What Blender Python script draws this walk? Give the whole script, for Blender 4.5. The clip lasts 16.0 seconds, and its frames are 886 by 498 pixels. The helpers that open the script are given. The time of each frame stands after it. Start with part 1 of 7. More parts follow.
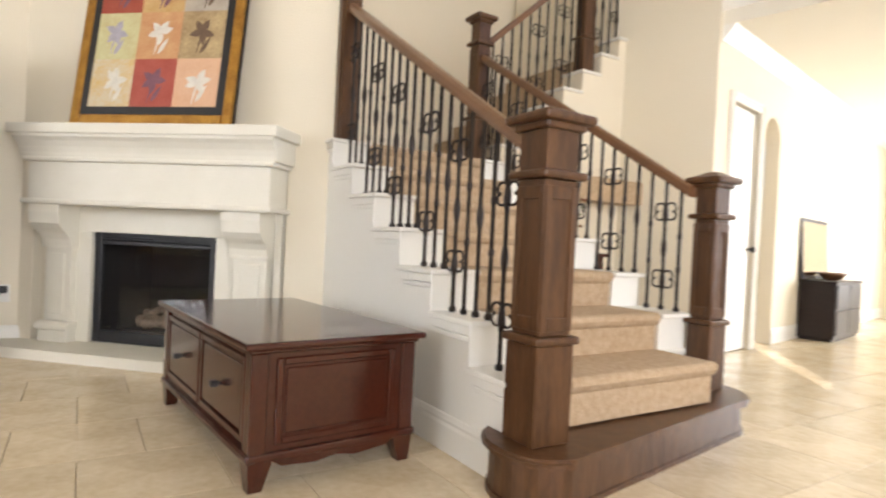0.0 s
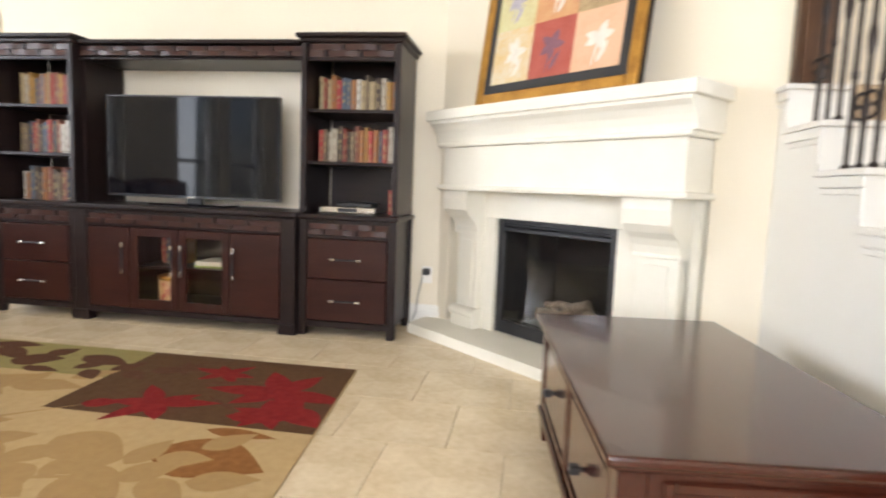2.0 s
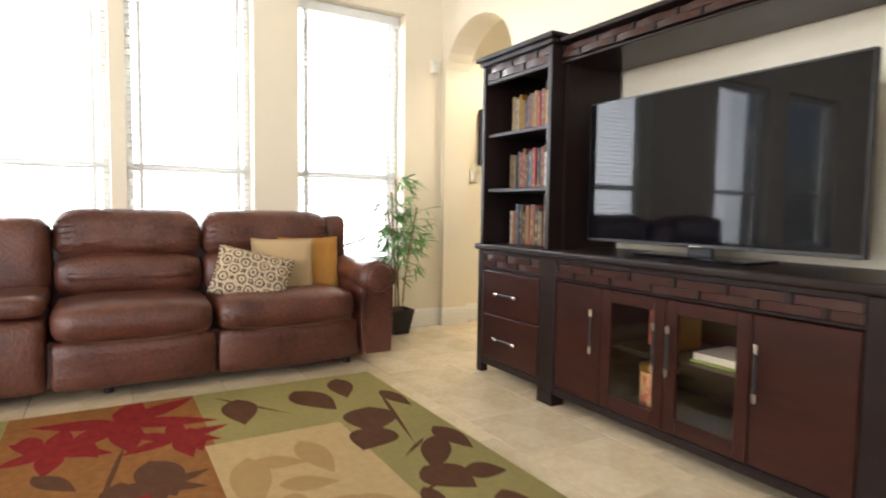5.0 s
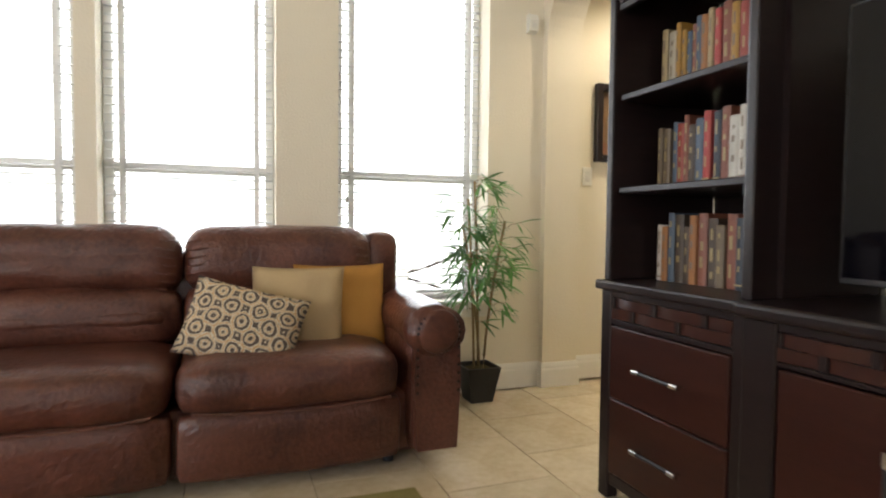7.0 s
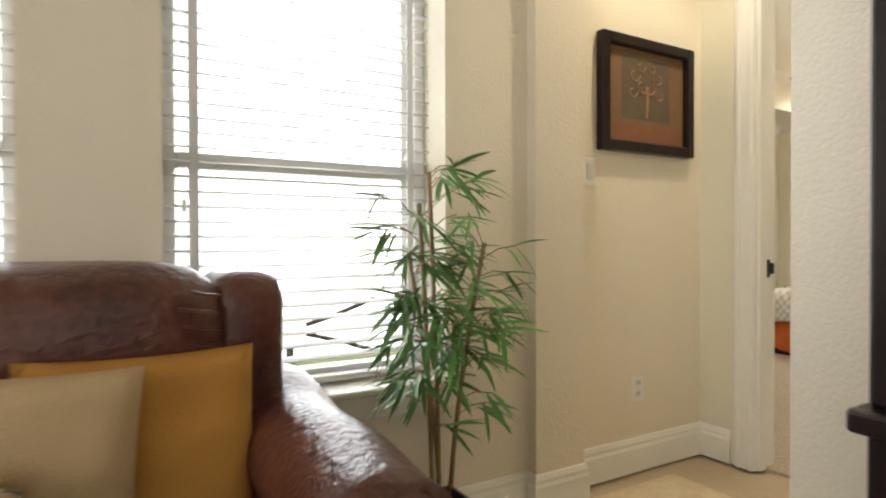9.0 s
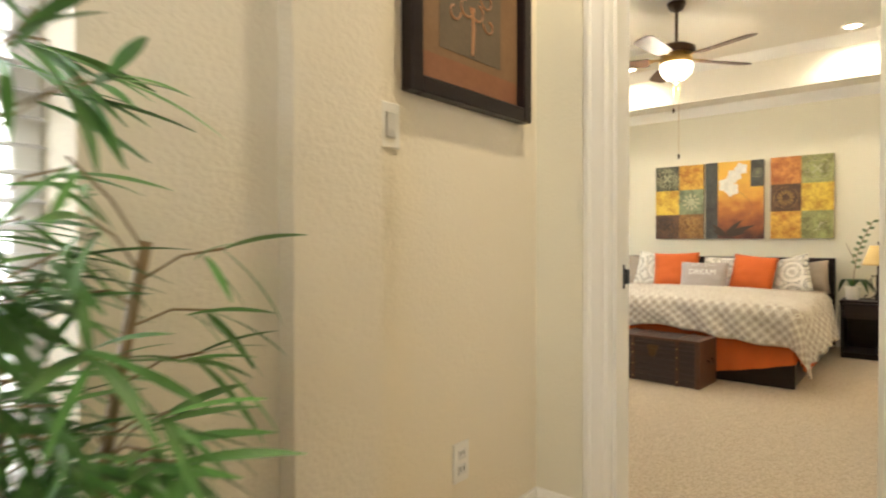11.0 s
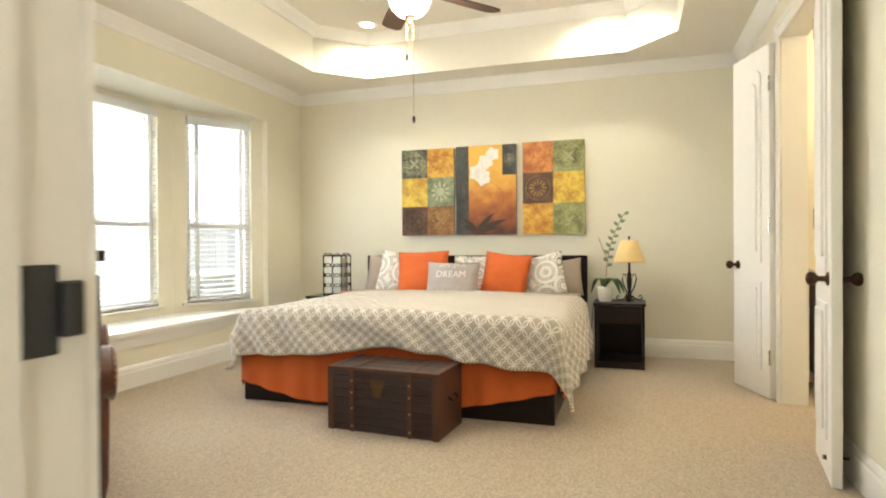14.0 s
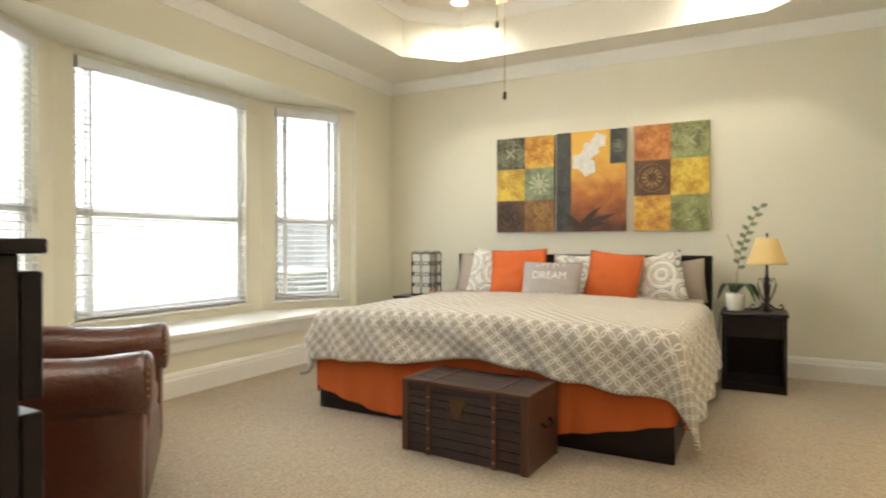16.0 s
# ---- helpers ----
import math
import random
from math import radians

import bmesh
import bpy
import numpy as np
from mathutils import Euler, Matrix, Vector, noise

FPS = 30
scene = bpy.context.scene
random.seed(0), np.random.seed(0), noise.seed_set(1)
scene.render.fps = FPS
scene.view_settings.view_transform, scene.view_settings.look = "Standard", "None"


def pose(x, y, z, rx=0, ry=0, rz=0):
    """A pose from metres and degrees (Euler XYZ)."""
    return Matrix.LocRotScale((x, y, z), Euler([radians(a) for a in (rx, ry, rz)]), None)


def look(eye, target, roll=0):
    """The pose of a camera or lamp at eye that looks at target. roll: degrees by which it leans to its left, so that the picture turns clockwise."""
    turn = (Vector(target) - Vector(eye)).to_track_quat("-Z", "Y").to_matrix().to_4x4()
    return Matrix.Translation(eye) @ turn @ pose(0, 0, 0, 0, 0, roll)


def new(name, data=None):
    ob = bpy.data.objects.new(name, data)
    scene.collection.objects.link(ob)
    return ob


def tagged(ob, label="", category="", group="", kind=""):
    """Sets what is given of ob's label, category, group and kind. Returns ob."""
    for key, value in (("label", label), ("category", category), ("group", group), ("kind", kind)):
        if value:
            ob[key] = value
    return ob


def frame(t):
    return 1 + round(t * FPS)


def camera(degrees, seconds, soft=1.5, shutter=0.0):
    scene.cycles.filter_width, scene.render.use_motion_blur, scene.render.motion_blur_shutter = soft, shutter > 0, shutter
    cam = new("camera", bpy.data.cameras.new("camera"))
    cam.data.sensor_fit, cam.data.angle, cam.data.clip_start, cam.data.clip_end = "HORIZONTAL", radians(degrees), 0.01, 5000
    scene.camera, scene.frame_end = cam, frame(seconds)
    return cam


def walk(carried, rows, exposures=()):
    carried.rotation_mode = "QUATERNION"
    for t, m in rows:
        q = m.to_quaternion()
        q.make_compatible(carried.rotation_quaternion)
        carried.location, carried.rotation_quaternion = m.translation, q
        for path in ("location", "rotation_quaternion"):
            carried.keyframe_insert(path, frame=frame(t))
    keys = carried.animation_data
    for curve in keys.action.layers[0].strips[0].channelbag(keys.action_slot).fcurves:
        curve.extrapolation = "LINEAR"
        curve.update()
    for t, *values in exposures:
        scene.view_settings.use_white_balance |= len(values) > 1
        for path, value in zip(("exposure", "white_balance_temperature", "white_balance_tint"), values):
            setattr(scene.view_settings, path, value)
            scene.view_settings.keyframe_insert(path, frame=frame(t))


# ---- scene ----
cam = camera(74.6, 16.0, 2.0, 0.5)
PATH = [
    (0, (1.225, -0.224, 0.863), (2.285, 1.472, 0.838), 2.8),
    (0.5, (1.365, -0.011, 0.897), (2.179, 1.815, 0.823), 2.7),
    (1, (1.439, 0.191, 0.93), (1.951, 2.122, 0.828), 2.8),
    (1.5, (1.53, 0.404, 0.982), (1.624, 2.396, 0.828), 2.4),
    (2, (1.524, 0.586, 0.991), (1.228, 2.553, 0.785), 2.2),
    (2.5, (1.503, 0.863, 0.987), (0.889, 2.755, 0.776), 2.0),
    (3, (1.414, 1.072, 0.993), (0.507, 2.841, 0.772), 1.6),
    (3.5, (1.319, 1.357, 1.011), (0.05, 2.888, 0.796), 1.3),
    (4, (1.191, 1.609, 0.984), (-0.304, 2.924, 0.793), 1.4),
    (4.5, (1.012, 1.891, 0.997), (-0.622, 3.033, 0.84), 1.3),
    (5, (0.783, 2.145, 1.004), (-0.94, 3.152, 0.87), 0.8),
    (5.2, (0.679, 2.234, 1.002), (-1.086, 3.167, 0.887), 0.7),
    (7.3, (-0.651, 2.961, 0.994), (-2.535, 3.631, 0.927), 0.4),
    (7.5, (-0.799, 3.013, 0.992), (-2.687, 3.672, 0.938), 0.3),
    (8, (-1.107, 3.105, 1.008), (-2.98, 3.806, 0.967), 0.3),
    (8.2, (-1.271, 3.149, 1.01), (-3.132, 3.882, 0.979), 0.2),
    (10.3, (-2.408, 3.649, 1.038), (-3.829, 5.057, 1.009), -0.3),
    (10.5, (-2.457, 3.744, 1.018), (-3.858, 5.171, 0.995), -0.3),
    (11, (-2.601, 3.994, 1.019), (-3.88, 5.531, 0.994), -0.1),
    (11.5, (-2.691, 4.211, 1.01), (-3.825, 5.859, 0.989), -0.1),
    (12, (-2.784, 4.488, 1.006), (-3.772, 6.227, 0.99), -0.1),
    (12.5, (-2.836, 4.725, 0.989), (-3.726, 6.516, 0.971), -0.2),
    (13, (-2.886, 4.995, 0.985), (-3.639, 6.848, 0.968), -0.2),
    (13.5, (-2.885, 5.243, 0.97), (-3.521, 7.139, 0.945), -0.4),
    (14, (-2.894, 5.503, 0.955), (-3.514, 7.404, 0.941), -0.4),
    (14.5, (-2.907, 5.709, 0.931), (-3.543, 7.605, 0.919), -0.3),
    (15, (-2.958, 5.9, 0.925), (-3.626, 7.785, 0.91), -0.3),
    (15.5, (-3.001, 5.966, 0.931), (-3.771, 7.811, 0.915), -0.2),
    (16, (-2.99, 5.942, 0.94), (-3.935, 7.705, 0.924), -0.0),
]
walk(cam, [(t, look(eye, aim, roll)) for t, eye, aim, roll in PATH], [(0, 0.48, 6350, 15), (1, 0.84, 6200, 15), (2, 0.96, 6150, 14), (3.4, 1.12, 6400, 14), (4, 1.15, 6350, 14), (5, 1.0, 6250, 13), (8.2, 0.12, 6300, 11), (10.3, 0.1, 6700, 12), (11.2, 0.5, 6600, 11), (12.5, 0.68, 6450, 10), (13.5, 0.7, 6150, 9), (14.5, 0.4, 6000, 9), (16, 0.28, 6000, 9)])

# ---- world and light ----
world = bpy.data.worlds.new("world")
scene.world = world
world.use_nodes = True
wn = world.node_tree.nodes
sky = wn.new("ShaderNodeTexSky")
sky.sky_type, sky.sun_disc = "NISHITA", False
sky.sun_elevation, sky.sun_rotation = radians(50), radians(135)
wn["Background"].inputs[1].default_value = 0.12
world.node_tree.links.new(sky.outputs[0], wn["Background"].inputs[0])


def lamp(name, kind, m, power, colour=(1, 1, 1), size=1.0, size_y=None):
    d = bpy.data.lights.new(name, kind)
    d.energy, d.color = power, colour
    if kind == "AREA":
        d.size = size
        if size_y:
            d.shape, d.size_y = "RECTANGLE", size_y
    elif kind == "SUN":
        d.angle = radians(size)
    elif kind == "SPOT":
        d.shadow_soft_size, d.spot_size, d.spot_blend = size, radians(size_y or 110), 0.6
    else:
        d.shadow_soft_size = size
    ob = new(name, d)
    ob.matrix_world = m
    return ob


DAY, WARM = (0.92, 0.97, 1.0), (1.0, 0.89, 0.70)
lamp("sun", "SUN", look((10, 10, 16), (0, 0, 0)), 3.0, (1, 0.95, 0.88), 0.5)
# area lamps standing in for daylight at the windows and the bright foyer end
lamp("window_light", "AREA", look((-5.2, 1.0, 1.7), (0, 1.0, 1.6)), 420, DAY, 7.6, 2.7)
lamp("window_light", "AREA", look((-7.5, 8.67, 1.75), (-3, 8.67, 1.65)), 340, DAY, 5.6, 3.4)
# added fill from the unseen south side, no window known there
lamp("window_light", "AREA", look((1.8, -4.85, 2.0), (1.8, 2, 1.3)), 170, (0.97, 0.98, 1.0), 4.4, 2.8)
lamp("window_light", "AREA", look((11.8, 0.6, 1.6), (6, 1.2, 0.8)), 230, DAY, 3.0, 2.6)


# ---- materials ----
def surf(name, c1, c2=None, scale=3.0, rough=0.6, bump=0.0, fine=60.0, metal=0.0, stretch=(1, 1, 1), coat=0.0, spread=0.2, tone=0.0, spec=0.5):
    """A surface that wanders between two colours at a coarse and a fine scale, with a fine relief."""
    m = bpy.data.materials.new(name)
    m.use_nodes = True
    nt = m.node_tree
    b = nt.nodes["Principled BSDF"]
    c2 = c2 or tuple(c * 0.88 for c in c1)
    tc, mp = nt.nodes.new("ShaderNodeTexCoord"), nt.nodes.new("ShaderNodeMapping")
    mp.inputs["Scale"].default_value = stretch
    nt.links.new(tc.outputs["Object"], mp.inputs[0])
    n1, n2 = nt.nodes.new("ShaderNodeTexNoise"), nt.nodes.new("ShaderNodeTexNoise")
    n1.inputs["Scale"].default_value, n2.inputs["Scale"].default_value = scale, fine
    n1.inputs["Detail"].default_value = 5
    for n in (n1, n2):
        nt.links.new(mp.outputs[0], n.inputs["Vector"])
    mix = nt.nodes.new("ShaderNodeMix")
    nt.links.new(n1.outputs[0], mix.inputs["A"])
    nt.links.new(n2.outputs[0], mix.inputs["B"])
    mix.inputs["Factor"].default_value = 0.35
    ramp = nt.nodes.new("ShaderNodeValToRGB")
    ramp.color_ramp.elements[0].position, ramp.color_ramp.elements[1].position = 0.5 - spread, 0.5 + spread
    ramp.color_ramp.elements[0].color, ramp.color_ramp.elements[1].color = (*c1, 1), (*c2, 1)
    nt.links.new(mix.outputs["Result"], ramp.inputs[0])
    out = ramp.outputs[0]
    if tone:
        info, hsv, mul = nt.nodes.new("ShaderNodeObjectInfo"), nt.nodes.new("ShaderNodeHueSaturation"), nt.nodes.new("ShaderNodeMapRange")
        mul.inputs["To Min"].default_value, mul.inputs["To Max"].default_value = 1 - tone, 1 + tone
        nt.links.new(info.outputs["Random"], mul.inputs["Value"])
        nt.links.new(mul.outputs[0], hsv.inputs["Value"])
        nt.links.new(out, hsv.inputs["Color"])
        out = hsv.outputs[0]
    nt.links.new(out, b.inputs["Base Color"])
    b.inputs["Roughness"].default_value, b.inputs["Metallic"].default_value, b.inputs["Coat Weight"].default_value = rough, metal, coat
    b.inputs["Specular IOR Level"].default_value = spec
    if bump:
        bp = nt.nodes.new("ShaderNodeBump")
        bp.inputs["Strength"].default_value, bp.inputs["Distance"].default_value = bump, 0.01
        nt.links.new(n2.outputs[0], bp.inputs["Height"])
        nt.links.new(bp.outputs[0], b.inputs["Normal"])
    return m


def glow(name, colour, strength):
    m = bpy.data.materials.new(name)
    m.use_nodes = True
    b = m.node_tree.nodes["Principled BSDF"]
    b.inputs["Base Color"].default_value = (0.8, 0.8, 0.8, 1)
    b.inputs["Emission Color"].default_value, b.inputs["Emission Strength"].default_value = (*colour, 1), strength
    return m


def pane_glass(name):
    m = bpy.data.materials.new(name)
    m.use_nodes = True
    nt = m.node_tree
    nt.nodes.remove(nt.nodes["Principled BSDF"])
    t, g, w, p, f, x = (nt.nodes.new("ShaderNode" + k) for k in ("BsdfTransparent", "BsdfGlossy", "LayerWeight", "Math", "Math", "MixShader"))
    p.operation, p.inputs[1].default_value = "POWER", 5.0
    f.operation, f.inputs[1].default_value, f.inputs[2].default_value = "MULTIPLY_ADD", 0.9, 0.04
    w.inputs["Blend"].default_value = 0.5
    nt.links.new(w.outputs["Facing"], p.inputs[0])
    nt.links.new(p.outputs[0], f.inputs[0])
    g.inputs["Roughness"].default_value = 0.02
    nt.links.new(f.outputs[0], x.inputs[0])
    nt.links.new(t.outputs[0], x.inputs[1])
    nt.links.new(g.outputs[0], x.inputs[2])
    nt.links.new(x.outputs[0], nt.nodes["Material Output"].inputs[0])
    return m


WALL = surf("wall_paint", (0.80, 0.73, 0.59), (0.78, 0.71, 0.57), 2, 0.75, 0.25, 90)
WALL_B = surf("bedroom_paint", (0.75, 0.71, 0.57), (0.73, 0.69, 0.55), 2, 0.75, 0.2, 90)
CEIL = surf("ceiling_paint", (0.80, 0.76, 0.66), (0.78, 0.74, 0.64), 2, 0.85, 0.2, 80)
WHITE = surf("white_trim_paint", (0.82, 0.80, 0.75), (0.80, 0.78, 0.72), 3, 0.4, 0.03, 40)
STONE = surf("cast_stone", (0.80, 0.77, 0.68), (0.74, 0.71, 0.61), 5, 0.6, 0.12, 120)
TILE = surf("travertine_tile", (0.56, 0.44, 0.275), (0.77, 0.66, 0.485), 4.5, 0.26, 0.06, 26, spread=0.19, tone=0.08)
GROUT = surf("grout", (0.52, 0.42, 0.29), (0.47, 0.38, 0.26), 20, 0.9, 0.2, 150)
ESP = surf("espresso_wood", (0.011, 0.0065, 0.0065), (0.019, 0.011, 0.010), 4, 0.33, 0.05, 50, stretch=(1, 1, 8), spec=0.25)
CHERRY = surf("cherry_panel", (0.021, 0.0055, 0.004), (0.040, 0.011, 0.007), 3, 0.36, 0.05, 45, stretch=(1, 1, 7), spec=0.25)
WEAVE = surf("woven_wood", (0.050, 0.016, 0.010), (0.026, 0.009, 0.007), 6, 0.3, 0.05, 45, stretch=(6, 1, 1), coat=0.15, spec=0.3)
MAHOG = surf("mahogany", (0.033, 0.0075, 0.004), (0.062, 0.015, 0.0075), 3, 0.16, 0.03, 45, stretch=(1, 7, 1), coat=0.2, spec=0.4)
OAK = surf("stained_oak", (0.036, 0.015, 0.006), (0.125, 0.058, 0.024), 9, 0.35, 0.2, 60, stretch=(3, 3, 0.4), coat=0.1, spec=0.3)
OAK_Y = surf("stained_oak_rail", (0.13, 0.058, 0.026), (0.19, 0.09, 0.04), 6, 0.3, 0.1, 60, stretch=(3, 0.4, 3), coat=0.3)
IRON = surf("wrought_iron", (0.025, 0.020, 0.017), (0.04, 0.03, 0.026), 20, 0.45, 0.15, 90, 0.7)
NICKEL = surf("brushed_nickel", (0.62, 0.60, 0.57), None, 30, 0.25, 0, 60, 1.0)
BRASS = surf("antique_brass", (0.60, 0.42, 0.16), (0.35, 0.24, 0.09), 18, 0.3, 0.05, 60, 1.0)
GOLD = surf("gold_leaf", (0.55, 0.30, 0.06), (0.30, 0.14, 0.03), 12, 0.35, 0.2, 60, 0.7)
BLACK = surf("black_metal", (0.012, 0.012, 0.014), (0.02, 0.02, 0.022), 10, 0.4, 0.05, 60)
SCREEN = surf("screen_glass", (0.004, 0.004, 0.006), (0.004, 0.004, 0.006), 3, 0.04, spec=0.24)
GLASS = pane_glass("clear_glass")
LEATHER = surf("brown_leather", (0.050, 0.015, 0.010), (0.135, 0.046, 0.028), 5.5, 0.38, 0.55, 55, spread=0.17)
LEATHER2 = surf("burgundy_leather", (0.07, 0.020, 0.012), (0.13, 0.042, 0.022), 4, 0.3, 0.3, 60)
PILE = surf("carpet_pile", (0.38, 0.295, 0.195), (0.71, 0.61, 0.47), 105, 0.95, 1.0, 220, spread=0.17)
STAIRPILE = surf("stair_carpet", (0.42, 0.29, 0.17), (0.60, 0.46, 0.31), 34, 0.95, 0.9, 160)
SKIRT = surf("orange_cotton", (0.64, 0.135, 0.022), (0.54, 0.10, 0.016), 4, 0.85, 0.2, 220)
TAN = surf("tan_suede", (0.50, 0.37, 0.20), (0.42, 0.30, 0.16), 6, 0.9, 0.3, 200)
MUSTARD = surf("mustard_cotton", (0.50, 0.25, 0.05), (0.42, 0.20, 0.04), 6, 0.9, 0.3, 200)
GREYCLOTH = surf("grey_linen", (0.42, 0.37, 0.34), (0.36, 0.32, 0.29), 8, 0.9, 0.3, 240)
TAUPE = surf("taupe_cotton", (0.42, 0.35, 0.28), (0.37, 0.31, 0.25), 8, 0.9, 0.3, 240)
BLIND = surf("white_blind_slat", (0.80, 0.79, 0.76), None, 4, 0.5, 0, 40)
nt = BLIND.node_tree
tl_, mix_ = nt.nodes.new("ShaderNodeBsdfTranslucent"), nt.nodes.new("ShaderNodeMixShader")
tl_.inputs["Color"].default_value = (0.80, 0.79, 0.76, 1)
mix_.inputs[0].default_value = 0.25
nt.links.new(nt.nodes["Principled BSDF"].outputs[0], mix_.inputs[1])
nt.links.new(tl_.outputs[0], mix_.inputs[2])
nt.links.new(mix_.outputs[0], nt.nodes["Material Output"].inputs[0])
GREEN = surf("bamboo_leaf", (0.07, 0.20, 0.035), (0.17, 0.36, 0.09), 7, 0.45, 0.05, 40, tone=0.3)
CANE = surf("bamboo_cane", (0.32, 0.20, 0.09), (0.20, 0.15, 0.06), 12, 0.5, 0.1, 50)
FIRE_LOG = surf("ceramic_log", (0.10, 0.07, 0.05), (0.32, 0.25, 0.18), 14, 0.9, 0.8, 40)
PAPER = surf("book_paper", (0.70, 0.62, 0.48), None, 30, 0.9, 0.1, 200)
SHADE = surf("lampshade_parchment", (0.78, 0.58, 0.26), (0.70, 0.50, 0.20), 6, 0.8, 0.1, 90)
BACKDROP = glow("bright_outdoors", (0.93, 0.97, 1.0), 1.55)
CAN = glow("lamp_glow", (1.0, 0.86, 0.62), 22.0)
BOWL = glow("frosted_bowl_glow", (1.0, 0.90, 0.70), 5.0)
DARKHOLE = surf("dark_cavity", (0.02, 0.018, 0.016), None, 5, 0.9)


# ---- mesh helpers ----
def mx(v):
    return Matrix.Translation(v)


def box(x0, x1, y0, y1, z0, z1, bm=None, bev=0.0, seg=1):
    out = bmesh.new() if bm is None else bm
    m = Matrix.LocRotScale(((x0 + x1) / 2, (y0 + y1) / 2, (z0 + z1) / 2), None, (abs(x1 - x0), abs(y1 - y0), abs(z1 - z0)))
    made = bmesh.ops.create_cube(out, size=1, matrix=m)
    if bev:
        es = list({e for v in made["verts"] for e in v.link_edges})
        bmesh.ops.bevel(out, geom=es, offset=bev, segments=seg, affect="EDGES", profile=0.5)
    return out


def cyl(p, q, r, r2=None, n=12, bm=None):
    out = bmesh.new() if bm is None else bm
    p, q = Vector(p), Vector(q)
    rot = (q - p).to_track_quat("Z", "Y").to_matrix().to_4x4()
    bmesh.ops.create_cone(out, cap_ends=True, segments=n, radius1=r, radius2=r if r2 is None else r2, depth=(q - p).length, matrix=Matrix.Translation((p + q) / 2) @ rot)
    return out


def lathe(profile, n=20, at=(0, 0, 0), bm=None):
    """A turned solid from (radius, height) pairs."""
    out = bmesh.new() if bm is None else bm
    rings = []
    for r, z in profile:
        rings.append([out.verts.new((at[0] + max(r, 0.0004) * math.cos(2 * math.pi * i / n), at[1] + max(r, 0.0004) * math.sin(2 * math.pi * i / n), at[2] + z)) for i in range(n)])
    for a, b in zip(rings, rings[1:]):
        for i in range(n):
            out.faces.new((a[i], a[(i + 1) % n], b[(i + 1) % n], b[i]))
    out.faces.new(rings[0][::-1])
    out.faces.new(rings[-1])
    return out


def prism(points, axis, a, b, bm=None):
    """A solid from an outline drawn across one axis and drawn out along it from a to b."""
    out = bmesh.new() if bm is None else bm

    def put(u, v, w):
        return {"x": (w, u, v), "y": (u, w, v), "z": (u, v, w)}[axis]
    lo, hi = [out.verts.new(put(u, v, a)) for u, v in points], [out.verts.new(put(u, v, b)) for u, v in points]
    k = len(points)
    out.faces.new(lo[::-1])
    out.faces.new(hi)
    for i in range(k):
        out.faces.new((lo[i], lo[(i + 1) % k], hi[(i + 1) % k], hi[i]))
    return out


def tube(pts, r, n=8, bm=None, flat=1.0):
    """A round bar along a line of points."""
    out = bmesh.new() if bm is None else bm
    pts = [Vector(p) for p in pts]
    rings = []
    for i, p in enumerate(pts):
        d = (pts[min(i + 1, len(pts) - 1)] - pts[max(i - 1, 0)]).normalized()
        side = d.cross(Vector((0, 0, 1)))
        side = side.normalized() if side.length > 0.05 else d.cross(Vector((0, 1, 0))).normalized()
        up = side.cross(d)
        rings.append([out.verts.new(p + side * r * math.cos(2 * math.pi * j / n) + up * r * flat * math.sin(2 * math.pi * j / n)) for j in range(n)])
    for a, b in zip(rings, rings[1:]):
        for j in range(n):
            out.faces.new((a[j], a[(j + 1) % n], b[(j + 1) % n], b[j]))
    out.faces.new(rings[0][::-1])
    out.faces.new(rings[-1])
    return out


def cushion(w, d, h, n=10, puff=2.4, seed=0, wrinkle=0.006, bm=None, pinch=0.0):
    """A stuffed rectangle w by d, h thick at its middle, thin at its seam, centred on the origin."""
    out = bmesh.new() if bm is None else bm
    grid = {}
    for s in (1, -1):
        for i in range(n + 1):
            for j in range(n + 1):
                u, v = 2 * i / n - 1, 2 * j / n - 1
                edge = i in (0, n) or j in (0, n)
                if edge and s == -1:
                    grid[s, i, j] = grid[1, i, j]
                    continue
                t = (1 - abs(u) ** puff) * (1 - abs(v) ** puff)
                k = 1 - pinch * (1 - abs(u) ** 2) * (abs(v) ** 6) - pinch * (1 - abs(v) ** 2) * (abs(u) ** 6)
                z = s * h / 2 * max(t, 0) ** 0.5 + wrinkle * noise.noise(Vector((u * 3 + seed, v * 3, s * 2)))
                grid[s, i, j] = out.verts.new((u * w / 2 * (1 - pinch * (1 - v * v) * 0.5), v * d / 2 * (1 - pinch * (1 - u * u) * 0.5), 0 if edge else z))
        for i in range(n):
            for j in range(n):
                f = (grid[s, i, j], grid[s, i + 1, j], grid[s, i + 1, j + 1], grid[s, i, j + 1])
                out.faces.new(f if s == 1 else f[::-1])
    return out


